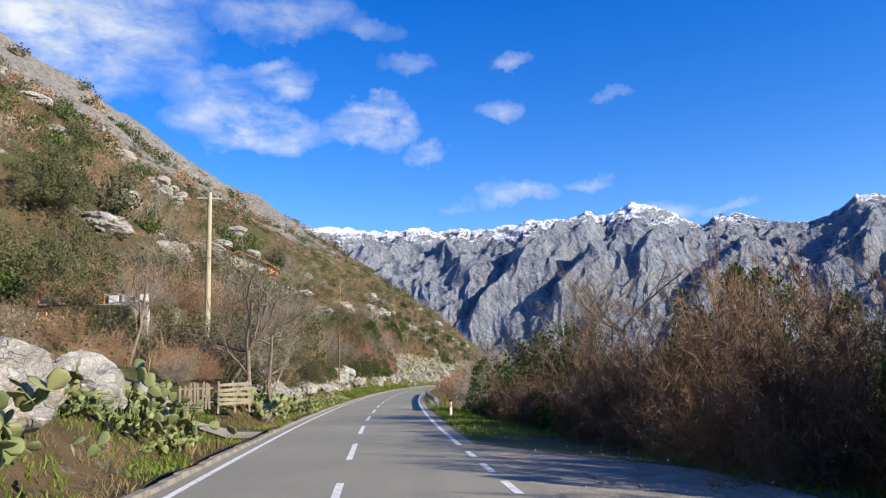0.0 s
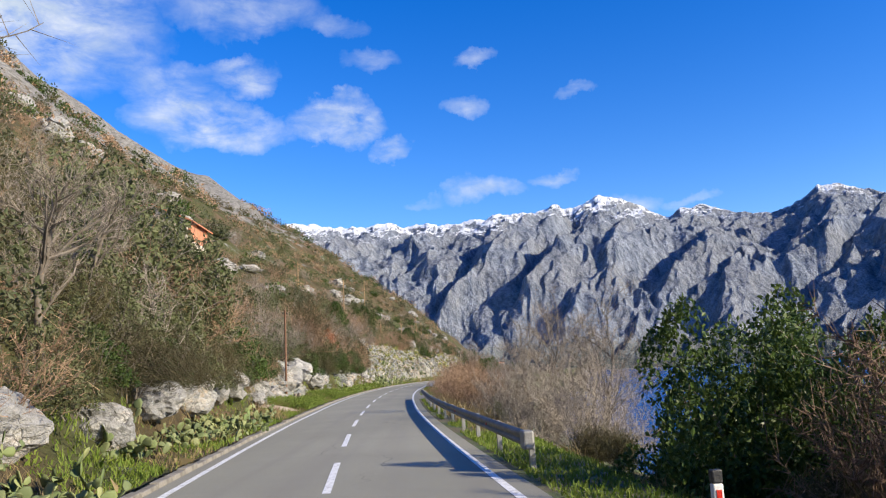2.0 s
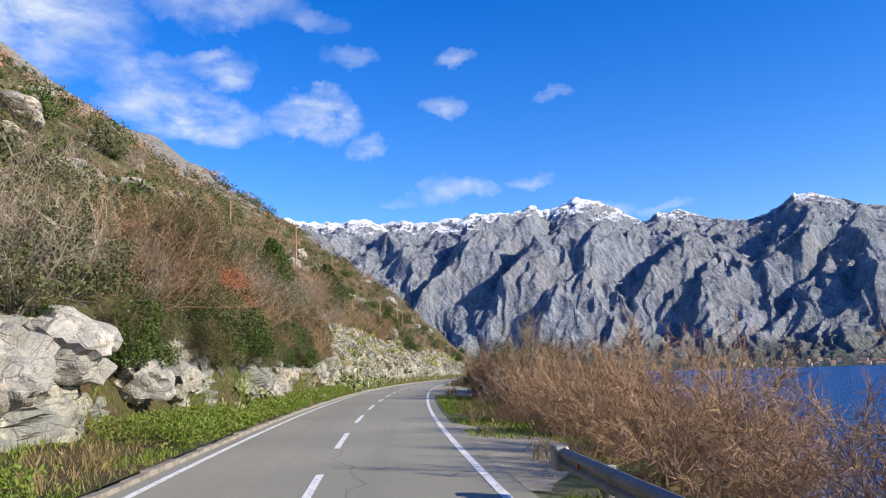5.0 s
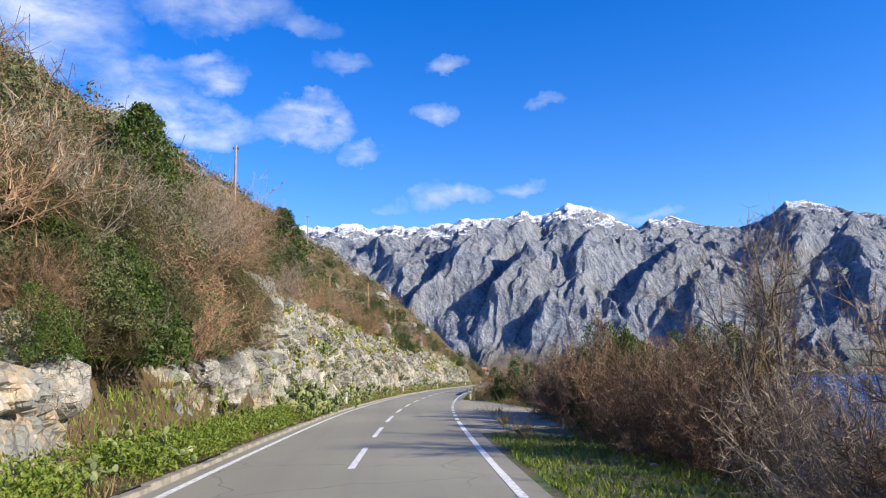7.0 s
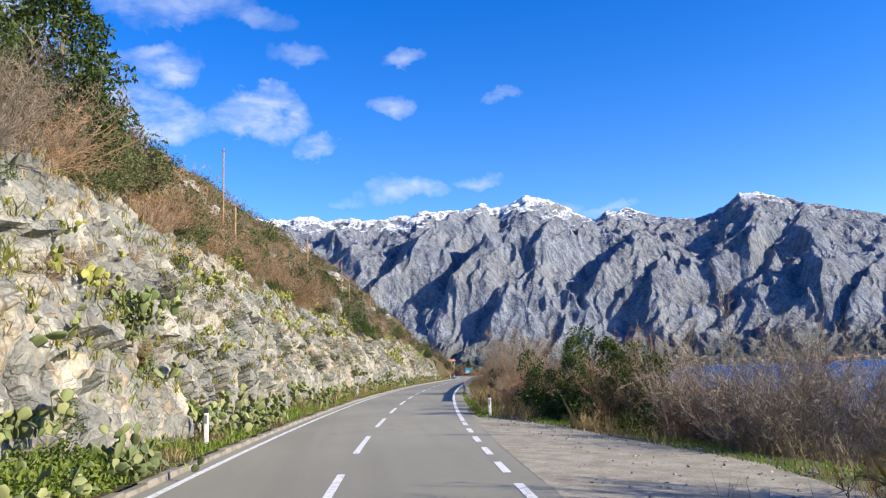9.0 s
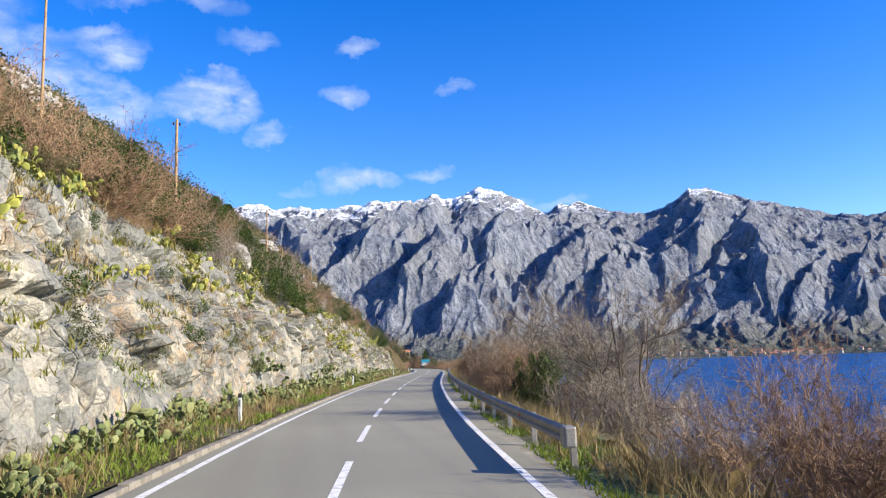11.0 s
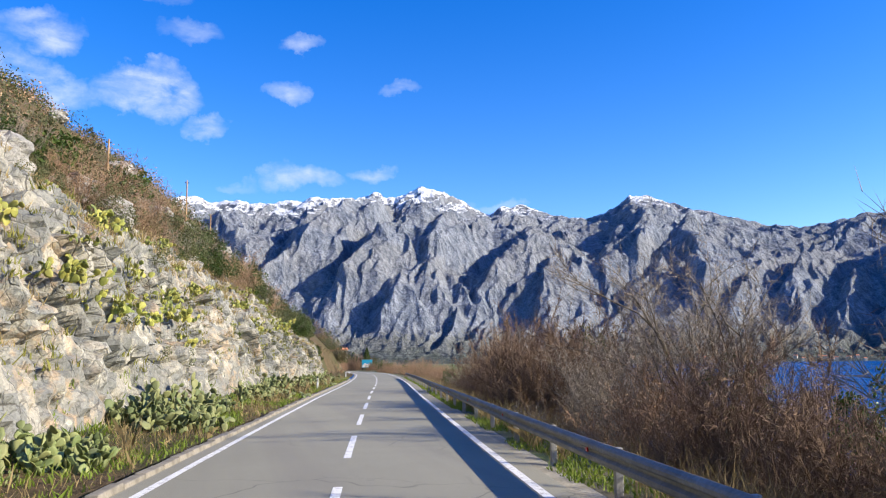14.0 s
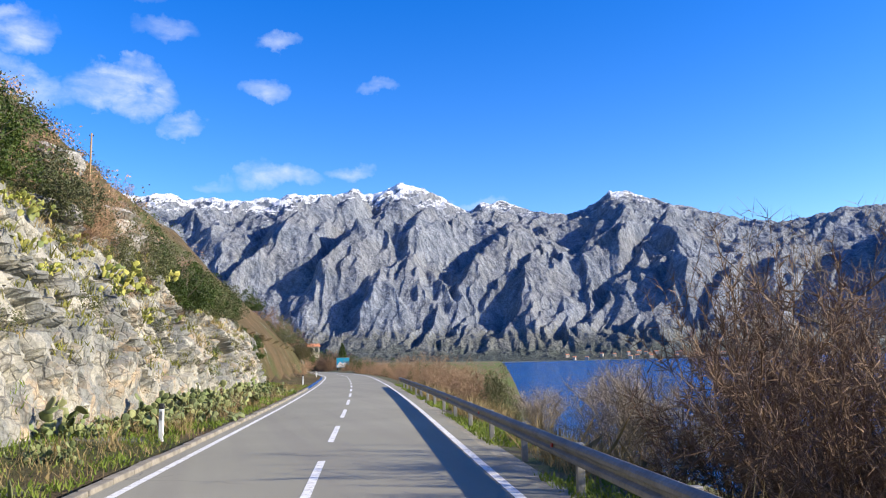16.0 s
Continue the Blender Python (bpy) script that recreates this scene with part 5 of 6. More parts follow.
def tube_mesh(name, pts, radii, mat, sides=10):
    segs = [(*pts[i], *pts[i + 1], radii[i], radii[i + 1]) for i in range(len(pts) - 1)]
    v, f = prisms(segs, sides)
    v = list(map(tuple, v))
    k = len(v)
    f += [tuple(range(k - sides, k))]
    return mesh(name, v, f, mat, False)


def root(kind, place, turn=0.0, label="", category="", group=""):
    ob = new(kind)
    ob.location, ob.rotation_euler = place, (0, 0, turn)
    ob.empty_display_size = 0.3
    return tagged(ob, label, category, group)


def heading(y):
    d = along(y)
    return math.atan2(-d.x, d.y)


# crash barriers: a W-shaped beam on channel posts
W_SHAPE = [(0.0, 0.44), (0.05, 0.47), (0.075, 0.50), (0.075, 0.545), (0.02, 0.58), (0.02, 0.62), (0.075, 0.655), (0.075, 0.70), (0.05, 0.73), (0.0, 0.76)]


def beam_mesh(a, b):
    prof = [(x, z) for x, z in W_SHAPE] + [(x - 0.012, z) for x, z in reversed(W_SHAPE)]
    k, n = len(prof), max(2, int((b - a) / 1.0))
    v, f = [], []
    for i in range(n + 1):
        y = a + (b - a) * i / n
        for x, z in prof:
            v.append(spot(y, -3.86 + x, z))
    for i in range(n):
        for j in range(k):
            f.append((i * k + j, i * k + (j + 1) % k, (i + 1) * k + (j + 1) % k, (i + 1) * k + j))
    f += [tuple(range(k)), tuple(range(n * k, n * k + k))]
    return mesh("beam", v, f, M["rail"])


POST = box_mesh("barrier_post", (-0.07, -0.05, -0.5), (0.05, 0.05, 0.72), M["post_steel"], 0.012)
SPACER = box_mesh("spacer", (0.04, -0.06, 0.5), (0.13, 0.06, 0.70), M["post_steel"], 0.01)
REFLECT = box_mesh("reflector", (0.0, -0.05, 0.57), (0.025, 0.05, 0.63), M["red"], 0.005)


def crash_barrier(a, b):
    rail = root("crash_barrier", spot(a, -3.9), 0.0, "galvanised steel crash barrier with a dull W-shaped beam", "guardrail")
    inv = Matrix.Translation(-rail.location)
    y = a
    while y < b - 0.1:
        e = min(b, y + 4.0)
        ob = new("beam", beam_mesh(y, e))
        ob.parent, ob.matrix_parent_inverse = rail, inv
        for kind, me, step in (("barrier_post", POST, 0.3), ("spacer", SPACER, 0.3)) + ((("reflector", REFLECT, 1.2),) if int((y - a) / 4) % 2 == 1 else ()):
            q = spot(y + step, -4.0 if kind != "reflector" else -3.83)
            p = new(kind, me)
            p.parent, p.matrix_parent_inverse = rail, inv
            p.location, p.rotation_euler = q, (R.uniform(-0.02, 0.02), R.uniform(-0.02, 0.02), heading(y) + math.pi)
            if kind != "barrier_post":
                p.rotation_euler = (0, 0, heading(y) + math.pi)
        y = e
    for yy, s in ((a - 0.12, -1), (b + 0.12, 1)):
        cap = new("end_piece", box_mesh("end_piece", (-0.09, -0.18, 0.42), (0.13, 0.18, 0.78), M["post_steel"], 0.04))
        cap.parent, cap.matrix_parent_inverse = rail, inv
        cap.location, cap.rotation_euler = spot(yy, -3.86), (0, 0, heading(yy) + math.pi)
    return rail


crash_barrier(48.8, 95.0)
crash_barrier(196.0, 338.0)


def marker_post(y, u, red=False, tall=0.95):
    ob = root("marker_post", spot(y, u, left_z(y, u) - 0.05 if u > 0 else right_z(y, -u) - 0.05), heading(y) + R.uniform(-0.08, 0.08),
              "white roadside marker post with a black cap" + (" and red reflector" if red else ""), "marker post", "marker posts by the road")
    part("shaft", box_mesh("shaft", (-0.06, -0.04, -0.2), (0.06, 0.04, tall - 0.14), M["white"], 0.018), ob)
    part("cap", box_mesh("cap", (-0.061, -0.041, tall - 0.14), (0.061, 0.041, tall), M["black"], 0.018), ob)
    part("reflector", box_mesh("reflector", (-0.03, -0.048, tall - 0.42), (0.03, -0.039, tall - 0.2), M["red"] if red else M["post_steel"], 0.003), ob)


for y in (40.6, 170.6, 208.6, 247.6, 297.4, 347, 388):
    marker_post(y, 4.3, False, 0.62 if y < 42 else 1.0)
marker_post(41.3, -4.3, True)
marker_post(181, -4.3, False)

# kerb stones
kerb = tagged(new("kerb", mesh("kerb", [spot(-70, 3.44, -0.1), spot(-70, 3.64, -0.1), spot(-69, 3.64, -0.1), spot(-69, 3.44, -0.1)], [(0, 1, 2, 3)], M["kerb"])),
              "weathered concrete kerb of single stones along the carriageway", "kerb", "", "structure")

# utility poles: x, y, foot height, top height, kind
for x, y, foot, top, kind in ((-15.0, 45.5, 3.4, 13.6, "concrete"), (-18.6, 172.4, 11.0, 19.8, "wood"), (-13.9, 200.6, 9.5, 13.8, "wood"), (-10.4, 224.6, 11.4, 15.9, "wood"),
                              (-19.8, 233.0, 19.8, 27.5, "wood"), (-7.5, 271.6, 15.5, 20.2, "wood"), (-6.3, 300.8, 16.7, 20.3, "wood"), (-1.7, 323.1, 16.0, 22.4, "wood"),
                              (-0.1, 354.1, 19.9, 24.6, "wood"), (-15.5, 98.2, 2.6, 8.0, "slim"), (-28.6, 183.7, 19.0, 25.2, "wood"), (-27.4, 249.0, 21.5, 26.6, "wood")):
    foot = min(foot, road_z(y) + left_z(y, centre_x(y) - x))
    conc = kind == "concrete"
    p = root("utility_pole", (x, y, foot - 1.5), R.uniform(0, 0.4), ("tapered pale concrete" if conc else "slim weathered wooden") + " utility pole on the hillside", "utility pole", "poles on the hillside")
    hgt = top - foot + 1.5
    part("shaft", tube_mesh("shaft", [(0, 0, 0), (0, 0, hgt * 0.5), (0, 0, hgt)], [0.20, 0.165, 0.13] if conc else [0.10, 0.085, 0.07], M["pole_concrete" if conc else "pole_red" if kind == "slim" else "pole_wood"], 12), p)
    if conc:
        part("crossarm", box_mesh("crossarm", (-0.75, -0.05, hgt - 0.42), (0.75, 0.05, hgt - 0.32), M["post_steel"], 0.01), p)
    for sx in ((-0.6, -0.2, 0.25, 0.62) if conc else (-0.16, 0.16)):
        part("insulator", tube_mesh("insulator", [(sx, 0, hgt - 0.34), (sx, 0, hgt - 0.22), (sx, 0, hgt - 0.16)], [0.03, 0.06, 0.03], M["black"], 8), p)

# boulders


def boulder_mesh(seed, cuts=3):
    bm = bmesh.new()
    bmesh.ops.create_icosphere(bm, subdivisions=cuts, radius=1.0)
    off = Vector((seed * 3.7, seed * 1.9, seed))
    for v in bm.verts:
        q = v.co + off
        d, c = noise.voronoi(q * 1.3)
        v.co *= 0.8 + 0.35 * (noise.cell_vector(c[0] * 5.1).x - 0.3) + 0.28 * noise.noise(q * 1.1) + 0.08 * noise.fractal(q * 3.0, 1, 2, 3)
    me = bpy.data.meshes.new("boulder")
    bm.to_mesh(me)
    bm.free()
    me.materials.append(M["boulder"])
    return me


STONES = [boulder_mesh(i, 4) for i in range(5)]
for y, u, s, sink in ((6.5, 5.7, 1.2, 0.1), (9.5, 5.9, 1.3, 0.0), (11.8, 6.0, 1.2, 0.0), (14.5, 6.2, 1.2, 0.1), (17, 6.6, 1.0, 0.2), (20, 6.7, 1.1, 0.2), (23, 6.2, 0.9, 0.2), (36.5, 4.9, 0.8, 0.1), (46.5, 9.0, 0.9, 0.2),
                      (41, 5.3, 0.8, 0.2), (44, 5.6, 0.9, 0.2), (48, 5.8, 1.0, 0.2), (53, 5.6, 0.8, 0.2), (58, 5.8, 0.9, 0.2), (63, 6.0, 1.2, 0.3), (67, 6.0, 0.9, 0.2), (71, 6.1, 1.0, 0.2), (80, 6.4, 0.8, 0.2),
                      (86, 7.4, 1.0, 0.3), (90, 7.6, 0.9, 0.3), (93, 7.6, 1.2, 0.3), (102, 7.7, 1.5, 0.2), (105, 7.6, 1.6, 0.3), (109, 6.6, 1.1, 0.3), (112, 6.2, 0.9, 0.2), (124.6, 5.1, 0.75, 0.1), (127.5, 5.6, 0.6, 0.1),
                      (131, 5.4, 0.8, 0.1), (141, 5.3, 0.7, 0.1), (144, 5.2, 0.8, 0.1), (138, 8.6, 1.2, 0.2), (129, 8.5, 1.0, 0.2), (147, 9.5, 1.3, 0.2), (98, 12, 1.6, 0.4), (84, 12.5, 1.5, 0.4), (68, 12, 1.4, 0.4),
                      (190, 10.6, 1.0, 0.2), (214, 10.8, 1.2, 0.2), (226, 11.2, 1.1, 0.2), (236, 11.6, 1.4, 0.2), (262, 11.4, 1.2, 0.2), (284, 11.0, 1.0, 0.2), (306, 10.8, 1.2, 0.2), (317, 10.4, 1.0, 0.2)):
    ob = new("boulder", STONES[R.randrange(5)])
    ob.location = spot(y, u, left_z(y, u) + s * 0.35 - sink)
    ob.scale, ob.rotation_euler = (s, s * R.uniform(0.8, 1.2), s * R.uniform(0.65, 0.9)), (R.uniform(-0.3, 0.3), R.uniform(-0.3, 0.3), R.uniform(0, 6.28))
    tagged(ob, "weathered pale limestone boulder at the foot of the slope", "boulder", "boulders beside the road")
for i in range(84):
    y, u = R.uniform(44, 330), 15 + 60 * R.random() ** 1.3
    if y > 180:
        u = 12 + (u - 15) * 0.5
    ob = new("outcrop", STONES[R.randrange(5)])
    s = R.uniform(0.7, 1.5) * (1 + u / 60)
    ob.location = spot(y, u, left_z(y, u) + s * 0.12)
    ob.scale, ob.rotation_euler = (s * 1.3, s * R.uniform(0.8, 1.5), s * R.uniform(0.5, 0.8)), (R.uniform(-0.3, 0.3), R.uniform(-0.3, 0.3), R.uniform(0, 6.28))
    tagged(ob, "pale limestone outcrop showing through the scrub of the slope", "rock", "outcrops on the hillside")
for _ in range(26):
    y = R.uniform(5, 300)
    u = 3.6 + np.interp(y, *PULL) * R.uniform(0.7, 1.2) + R.uniform(0.2, 0.8)
    ob = new("stone", STONES[R.randrange(5)])
    s = R.uniform(0.06, 0.16)
    ob.location, ob.scale, ob.rotation_euler = spot(y, -u, right_z(y, u) + 0.03), (s, s, s * 0.7), (0, 0, R.uniform(0, 6))
    tagged(ob, "small pale stone lying on the verge", "stone", "stones on the verge")

# house above the road
house = root("house", (-30.0, 120.0, 15.6), 0.0, "old cream-plastered house with a bare brick side and tiled roof", "house")


def wall_with_holes(name, length, height, thick, holes, mat, along_x):
    """A wall of boxes round its openings; it runs along x or y from the origin."""
    bm = bmesh.new()
    xs = sorted({0.0, length, *[h[0] for h in holes], *[h[1] for h in holes]})
    zs = sorted({0.0, height, *[h[2] for h in holes], *[h[3] for h in holes]})
    for i in range(len(xs) - 1):
        for j in range(len(zs) - 1):
            cx, cz = (xs[i] + xs[i + 1]) / 2, (zs[j] + zs[j + 1]) / 2
            if any(h[0] < cx < h[1] and h[2] < cz < h[3] for h in holes):
                continue
            if along_x:
                box_bm(bm, (xs[i], 0, zs[j]), (xs[i + 1], thick, zs[j + 1]))
            else:
                box_bm(bm, (0, xs[i], zs[j]), (thick, xs[i + 1], zs[j + 1]))
    bmesh.ops.remove_doubles(bm, verts=bm.verts, dist=0.001)
    me = bpy.data.meshes.new(name)
    bm.to_mesh(me)
    bm.free()
    me.materials.append(mat)
    return me


side = part("wall", wall_with_holes("wall", 6.8, 2.9, 0.35, [(1.9, 2.7, 0.9, 2.1), (4.6, 5.4, 0.9, 2.1)], M["plaster"], False), house)
side.location = (-0.35, 0, 0)
brick = part("upper_wall", box_mesh("upper_wall", (-0.33, 0.3, 2.9), (-0.02, 6.7, 5.1), M["terracotta"], 0.01), house, "bare terracotta block wall")
front = part("wall", wall_with_holes("wall", 8.6, 5.1, 0.35, [(5.4, 6.6, 3.0, 4.3)], M["plaster"], True), house)
front.location = (-9.0, -0.02, 0)
back = part("wall", box_mesh("wall", (-9.0, 6.7, 0), (-0.36, 7.05, 5.1), M["plaster"]), house)
far = part("wall", box_mesh("wall", (-9.35, 0.0, 0), (-9.0, 6.7, 5.1), M["plaster"]), house)
gv = [(-9.3, 0, 5.1), (0, 0, 5.1), (-4.65, 0, 7.2), (-9.3, 0.35, 5.1), (0, 0.35, 5.1), (-4.65, 0.35, 7.2)]
part("gable", mesh("gable", gv, [(0, 1, 2), (5, 4, 3), (0, 3, 4, 1), (1, 4, 5, 2), (2, 5, 3, 0)], M["plaster"]), house)
for sgn in (0, 1):
    bm = bmesh.new()
    x0, x1 = (-4.65, 0.45) if sgn == 0 else (-4.65, -9.75)
    z1 = 5.1 - 0.2
    vv = [(x0, -0.5, 7.25), (x1, -0.5, z1), (x1, 7.5, z1), (x0, 7.5, 7.25)]
    low = [bm.verts.new(v) for v in vv]
    high = [bm.verts.new((v[0], v[1], v[2] + 0.16)) for v in vv]
    bm.faces.new(low)
    bm.faces.new(high[::-1])
    for i in range(4):
        bm.faces.new((low[i], high[i], high[(i + 1) % 4], low[(i + 1) % 4]))
    me = bpy.data.meshes.new("roof")
    bm.to_mesh(me)
    bm.free()
    me.materials.append(M["terracotta"])
    part("roof", me, house, "faded terracotta tile roof")
for lo, hi in (((-0.25, 1.9, 0.9), (-0.2, 2.7, 2.1)), ((-0.25, 4.6, 0.9), (-0.2, 5.4, 2.1)), ((-3.6, 0.2, 3.0), (-2.4, 0.25, 4.3))):
    win = part("window", box_mesh("window", lo, hi, M["glass"]), house)
    if lo[1] < 1:
        for k in range(5):
            part("bar", box_mesh("bar", (-3.55 + k * 0.27, 0.08, 3.02), (-3.52 + k * 0.27, 0.11, 4.28), M["white"]), win)

# stone stump of an old wall, with its pole and firewood
ruin = root("stone_pier", spot(97.4, 8.0, 0.25), heading(97), "square pier of rough white limestone blocks by the road", "stone wall")
for r in range(6):
    for i in range(4):
        for j in (0, 1):
            s = 0.5
            b = part("block", box_mesh("block", (-0.24, -0.42, 0), (0.24, 0.42, 0.27), M["boulder"], 0.05), ruin)
            b.location = (-1.1 + i * s + (0.22 if r % 2 else 0) + R.uniform(-0.03, 0.03), -0.45 + 0.88 * j + R.uniform(-0.04, 0.04), r * 0.28)
            b.rotation_euler = (R.uniform(-0.05, 0.05), R.uniform(-0.05, 0.05), R.uniform(-0.1, 0.1))
for i in range(7):
    log = new("log", tube_mesh("log", [(0, 0, 0), (0, 0, 0.55)], [0.13, 0.12], M["wood"], 10))
    log.location = spot(93.6 + 0.35 * i, 5.9 - 0.12 * (i % 3), 0.32 if i % 2 else 0.42)
    log.rotation_euler = (1.45 if i % 2 else 0.1, R.uniform(-0.2, 0.2), R.uniform(0, 3))
    tagged(log, "sawn section of a grey tree trunk lying on the verge", "log", "firewood by the pier")


def heap(name, place, rx, ry, h, mat, label, category):
    rows = []
    for i in range(15):
        row = []
        for j in range(29):
            a, r = 2 * math.pi * j / 28, i / 14
            k = 1 + 0.18 * math.sin(a * 3 + 1) + 0.08 * math.sin(a * 7)
            row.append((rx * r * k * math.cos(a), ry * r * k * math.sin(a), h * (1 - r * r) ** 1.4 * (1 + 0.12 * math.sin(a * 2 + 1)) - 0.12 * r))
        rows.append(row)
    ob = new(name, grid(name, rows, mat))
    ob.location = place
    return tagged(ob, label, category)


heap("sand_mound", spot(83.0, 6.3, 0.25), 1.7, 3.4, 0.32, M["sand"], "low heap of pale yellow building sand on the verge", "sand")

# garden terrace: retaining wall, hives, gate and drive
wall = box_mesh("retaining_wall", (-6.6, 0, -2.0), (0, 0.3, 2.3), M["concrete"], 0.03)
ob = new("retaining_wall", wall)
ob.location, ob.rotation_euler = (-16.1, 39.4, 4.05), (0, 0, -0.06)
tagged(ob, "grey concrete retaining wall of the garden terrace", "retaining wall", "", "structure")
terr = new("terrace", box_mesh("terrace", (-6.8, 0.3, -1.5), (0.0, 5.0, 2.28), M["soil"]))
terr.location, terr.rotation_euler = ob.location, ob.rotation_euler
tagged(terr, "earth fill of the garden terrace behind the wall", "terrace", "", "structure")
BLUE = plain("blue_paint", (0.06, 0.25, 0.55), (0.10, 0.32, 0.60), 3.0, 0.6)
ORANGE = plain("orange_paint", (0.50, 0.22, 0.08), (0.56, 0.28, 0.12), 3.0, 0.6)
for i in range(9):
    hive = root("beehive", (-16.55 - 0.72 * i, 39.75 + 0.045 * i, 6.34), -0.06 + R.uniform(-0.06, 0.06), ("white" if i % 3 else "orange and white") + " painted wooden beehive on the terrace wall", "beehive", "beehives on the wall")
    part("box", box_mesh("box", (-0.25, -0.24, 0.06), (0.25, 0.24, 0.46), [M["white"], ORANGE, M["white"], BLUE, M["white"]][(i * 2) % 5], 0.01), hive)
    part("lid", box_mesh("lid", (-0.29, -0.28, 0.46), (0.29, 0.28, 0.54), M["post_steel"], 0.012), hive)
    for sx in (-0.2, 0.2):
        part("foot", box_mesh("foot", (sx - 0.03, -0.22, -0.08), (sx + 0.03, 0.22, 0.06), M["wood"]), hive)


def plank(lo, hi):
    return box_mesh("plank", lo, hi, M["wood"], 0.008)


gate = root("picket_gate", (-11.3, 31.2, 1.05), 0.25, "leaning grey gate of upright wooden pickets", "gate")
for i in range(9):
    q = part("picket", plank((-0.045, -0.012, 0), (0.045, 0.012, 1.05 + R.uniform(-0.1, 0.08))), gate)
    q.location, q.rotation_euler = (0.14 * i, 0, 0), (0, R.uniform(-0.06, 0.08), 0)
for z in (0.25, 0.8):
    part("rail", plank((-0.1, 0.014, z), (1.25, 0.04, z + 0.07)), gate)
fence = root("plank_fence", (-10.0, 31.9, 1.05), 0.55, "sagging fence of long weathered horizontal planks", "fence")
for i, z in enumerate((0.12, 0.30, 0.50, 0.66, 0.88)):
    q = part("plank", plank((0, -0.015, 0), (1.35, 0.015, 0.12)), fence)
    q.location, q.rotation_euler = (0.03 * (i % 2), 0, z), (0, R.uniform(-0.07, 0.07), 0)
for x in (0.02, 0.7, 1.3):
    q = part("post", plank((-0.04, 0.016, -0.2), (0.04, 0.08, 1.1)), fence)
    q.location, q.rotation_euler = (x, 0, 0), (0, R.uniform(-0.1, 0.1), 0)
rows = [[spot(y + 0.35 * (u - 3.7), u, left_z(y + 0.35 * (u - 3.7), u) + 0.05) for u in np.linspace(3.66, 6.6, 8)] for y in np.linspace(27.2, 29.6, 6)]
tagged(new("drive", grid("drive", rows, M["gravel"])), "cracked concrete drive that climbs to the gate", "drive", "", "structure")
ob = new("rubble_block", STONES[2])
ob.location, ob.scale = (-14.0, 45.9, 4.0), (0.7, 0.6, 0.85)
tagged(ob, "whitewashed stone block beside the concrete pole", "stone")
for x, y, h, lean, seed in ((-11.6, 38.2, 8.6, (0.32, -0.05), 21), (-9.8, 36.6, 8.8, (0.08, -0.05), 22), (-9.0, 36.4, 7.4, (0.05, 0.02), 23), (-16.0, 36.8, 7.2, (0.12, 0.1), 24), (-12.8, 52, 7.0, (0.1, -0.1), 25), (-15.0, 60, 6.4, (0.2, -0.1), 26)):
    u = (centre_x(y) - x)
    plant("bare_tree", bare_tree(seed, h, lean), (x, y, road_z(y) + left_z(y, u)), 0.0, 1.0, "leafless tree with grey bark at the garden edge", "tree", "trees at the garden")

# tall evergreens on the slope


def conifer(seed, h, w):
    rng = np.random.default_rng(seed)
    sticks, _ = stem_line(rng, (0, 0, -0.4), (0, 0, 1), h, 8, 0.022 * h, 0.004 * h, 0.3, 0.03)
    for _ in range(70):
        z = rng.uniform(0.06, 0.95) * h
        a = rng.uniform(0, 6.28)
        r = w * 0.5 * (1 - z / h) ** 0.7 * rng.uniform(0.6, 1.05)
        s, _ = stem_line(rng, (0, 0, z), (math.cos(a), math.sin(a), 0.35), r, 2, 0.02, 0.008, 0.1, 0.1)
        sticks += s
    v, f = prisms(sticks, 5)
    res = [("trunk", mesh("trunk", v, f, M["bark"]))]
    n = 9000
    z = rng.uniform(0.02, 0.96, n)
    a = rng.uniform(0, 6.28, n)
    lump = 1 + 0.22 * np.sin(a * 5 + z * 17) + 0.15 * np.sin(a * 3 - z * 29)
    r = w * 0.5 * np.sin(np.pi * (0.12 + 0.88 * z) ** 0.75) ** 0.8 * lump * rng.uniform(0.45, 1.0, n) ** 0.5
    at = np.stack([r * np.cos(a), r * np.sin(a), z * h], 1)
    v, f = leaves(rng, at, 0.085, 0.0, 2.2)
    res.append(("foliage", mesh("foliage", v, f, M["leaf_dark"])))
    return res


CONE = [conifer(80 + i, 6.0, 3.6) for i in range(3)]
for y, u, h in ((146, 9.4, 5.6), (171, 9.0, 6.4), (167, 9.6, 5.0), (175.5, 9.6, 3.6), (189, 12.5, 4.0), (195, 12.5, 3.6), (236, 12.6, 4.0), (240, 12.8, 4.2), (243, 12.2, 3.6), (464, -8.6, 3.4), (467, -9.6, 2.9)):
    plant("conifer", CONE[R.randrange(3)], spot(y, u, left_z(y, u) if u > 0 else right_z(y, -u)), R.uniform(0, 6), h / 6.0, "dense dark conifer on the hillside", "tree", "conifers on the hillside", 1.0 if y < 400 else 1.9)

# rust-leaved creeper above the rock
RUST = [curtain_shrub(170 + i, 5.0, 2.6, 1900, "rust") for i in range(2)]
for y, u, z, s in ((125.3, 7.2, 6.0, 0.85), (126.8, 7.0, 5.4, 0.7), (124.0, 7.8, 6.8, 0.9), (70, 12, 9, 0.5)):
    plant("creeper", RUST[R.randrange(2)], spot(y, u, z), R.uniform(0, 6), s, "rust-red leaved creeper hanging over the rock", "creeper", "creepers on the rock")

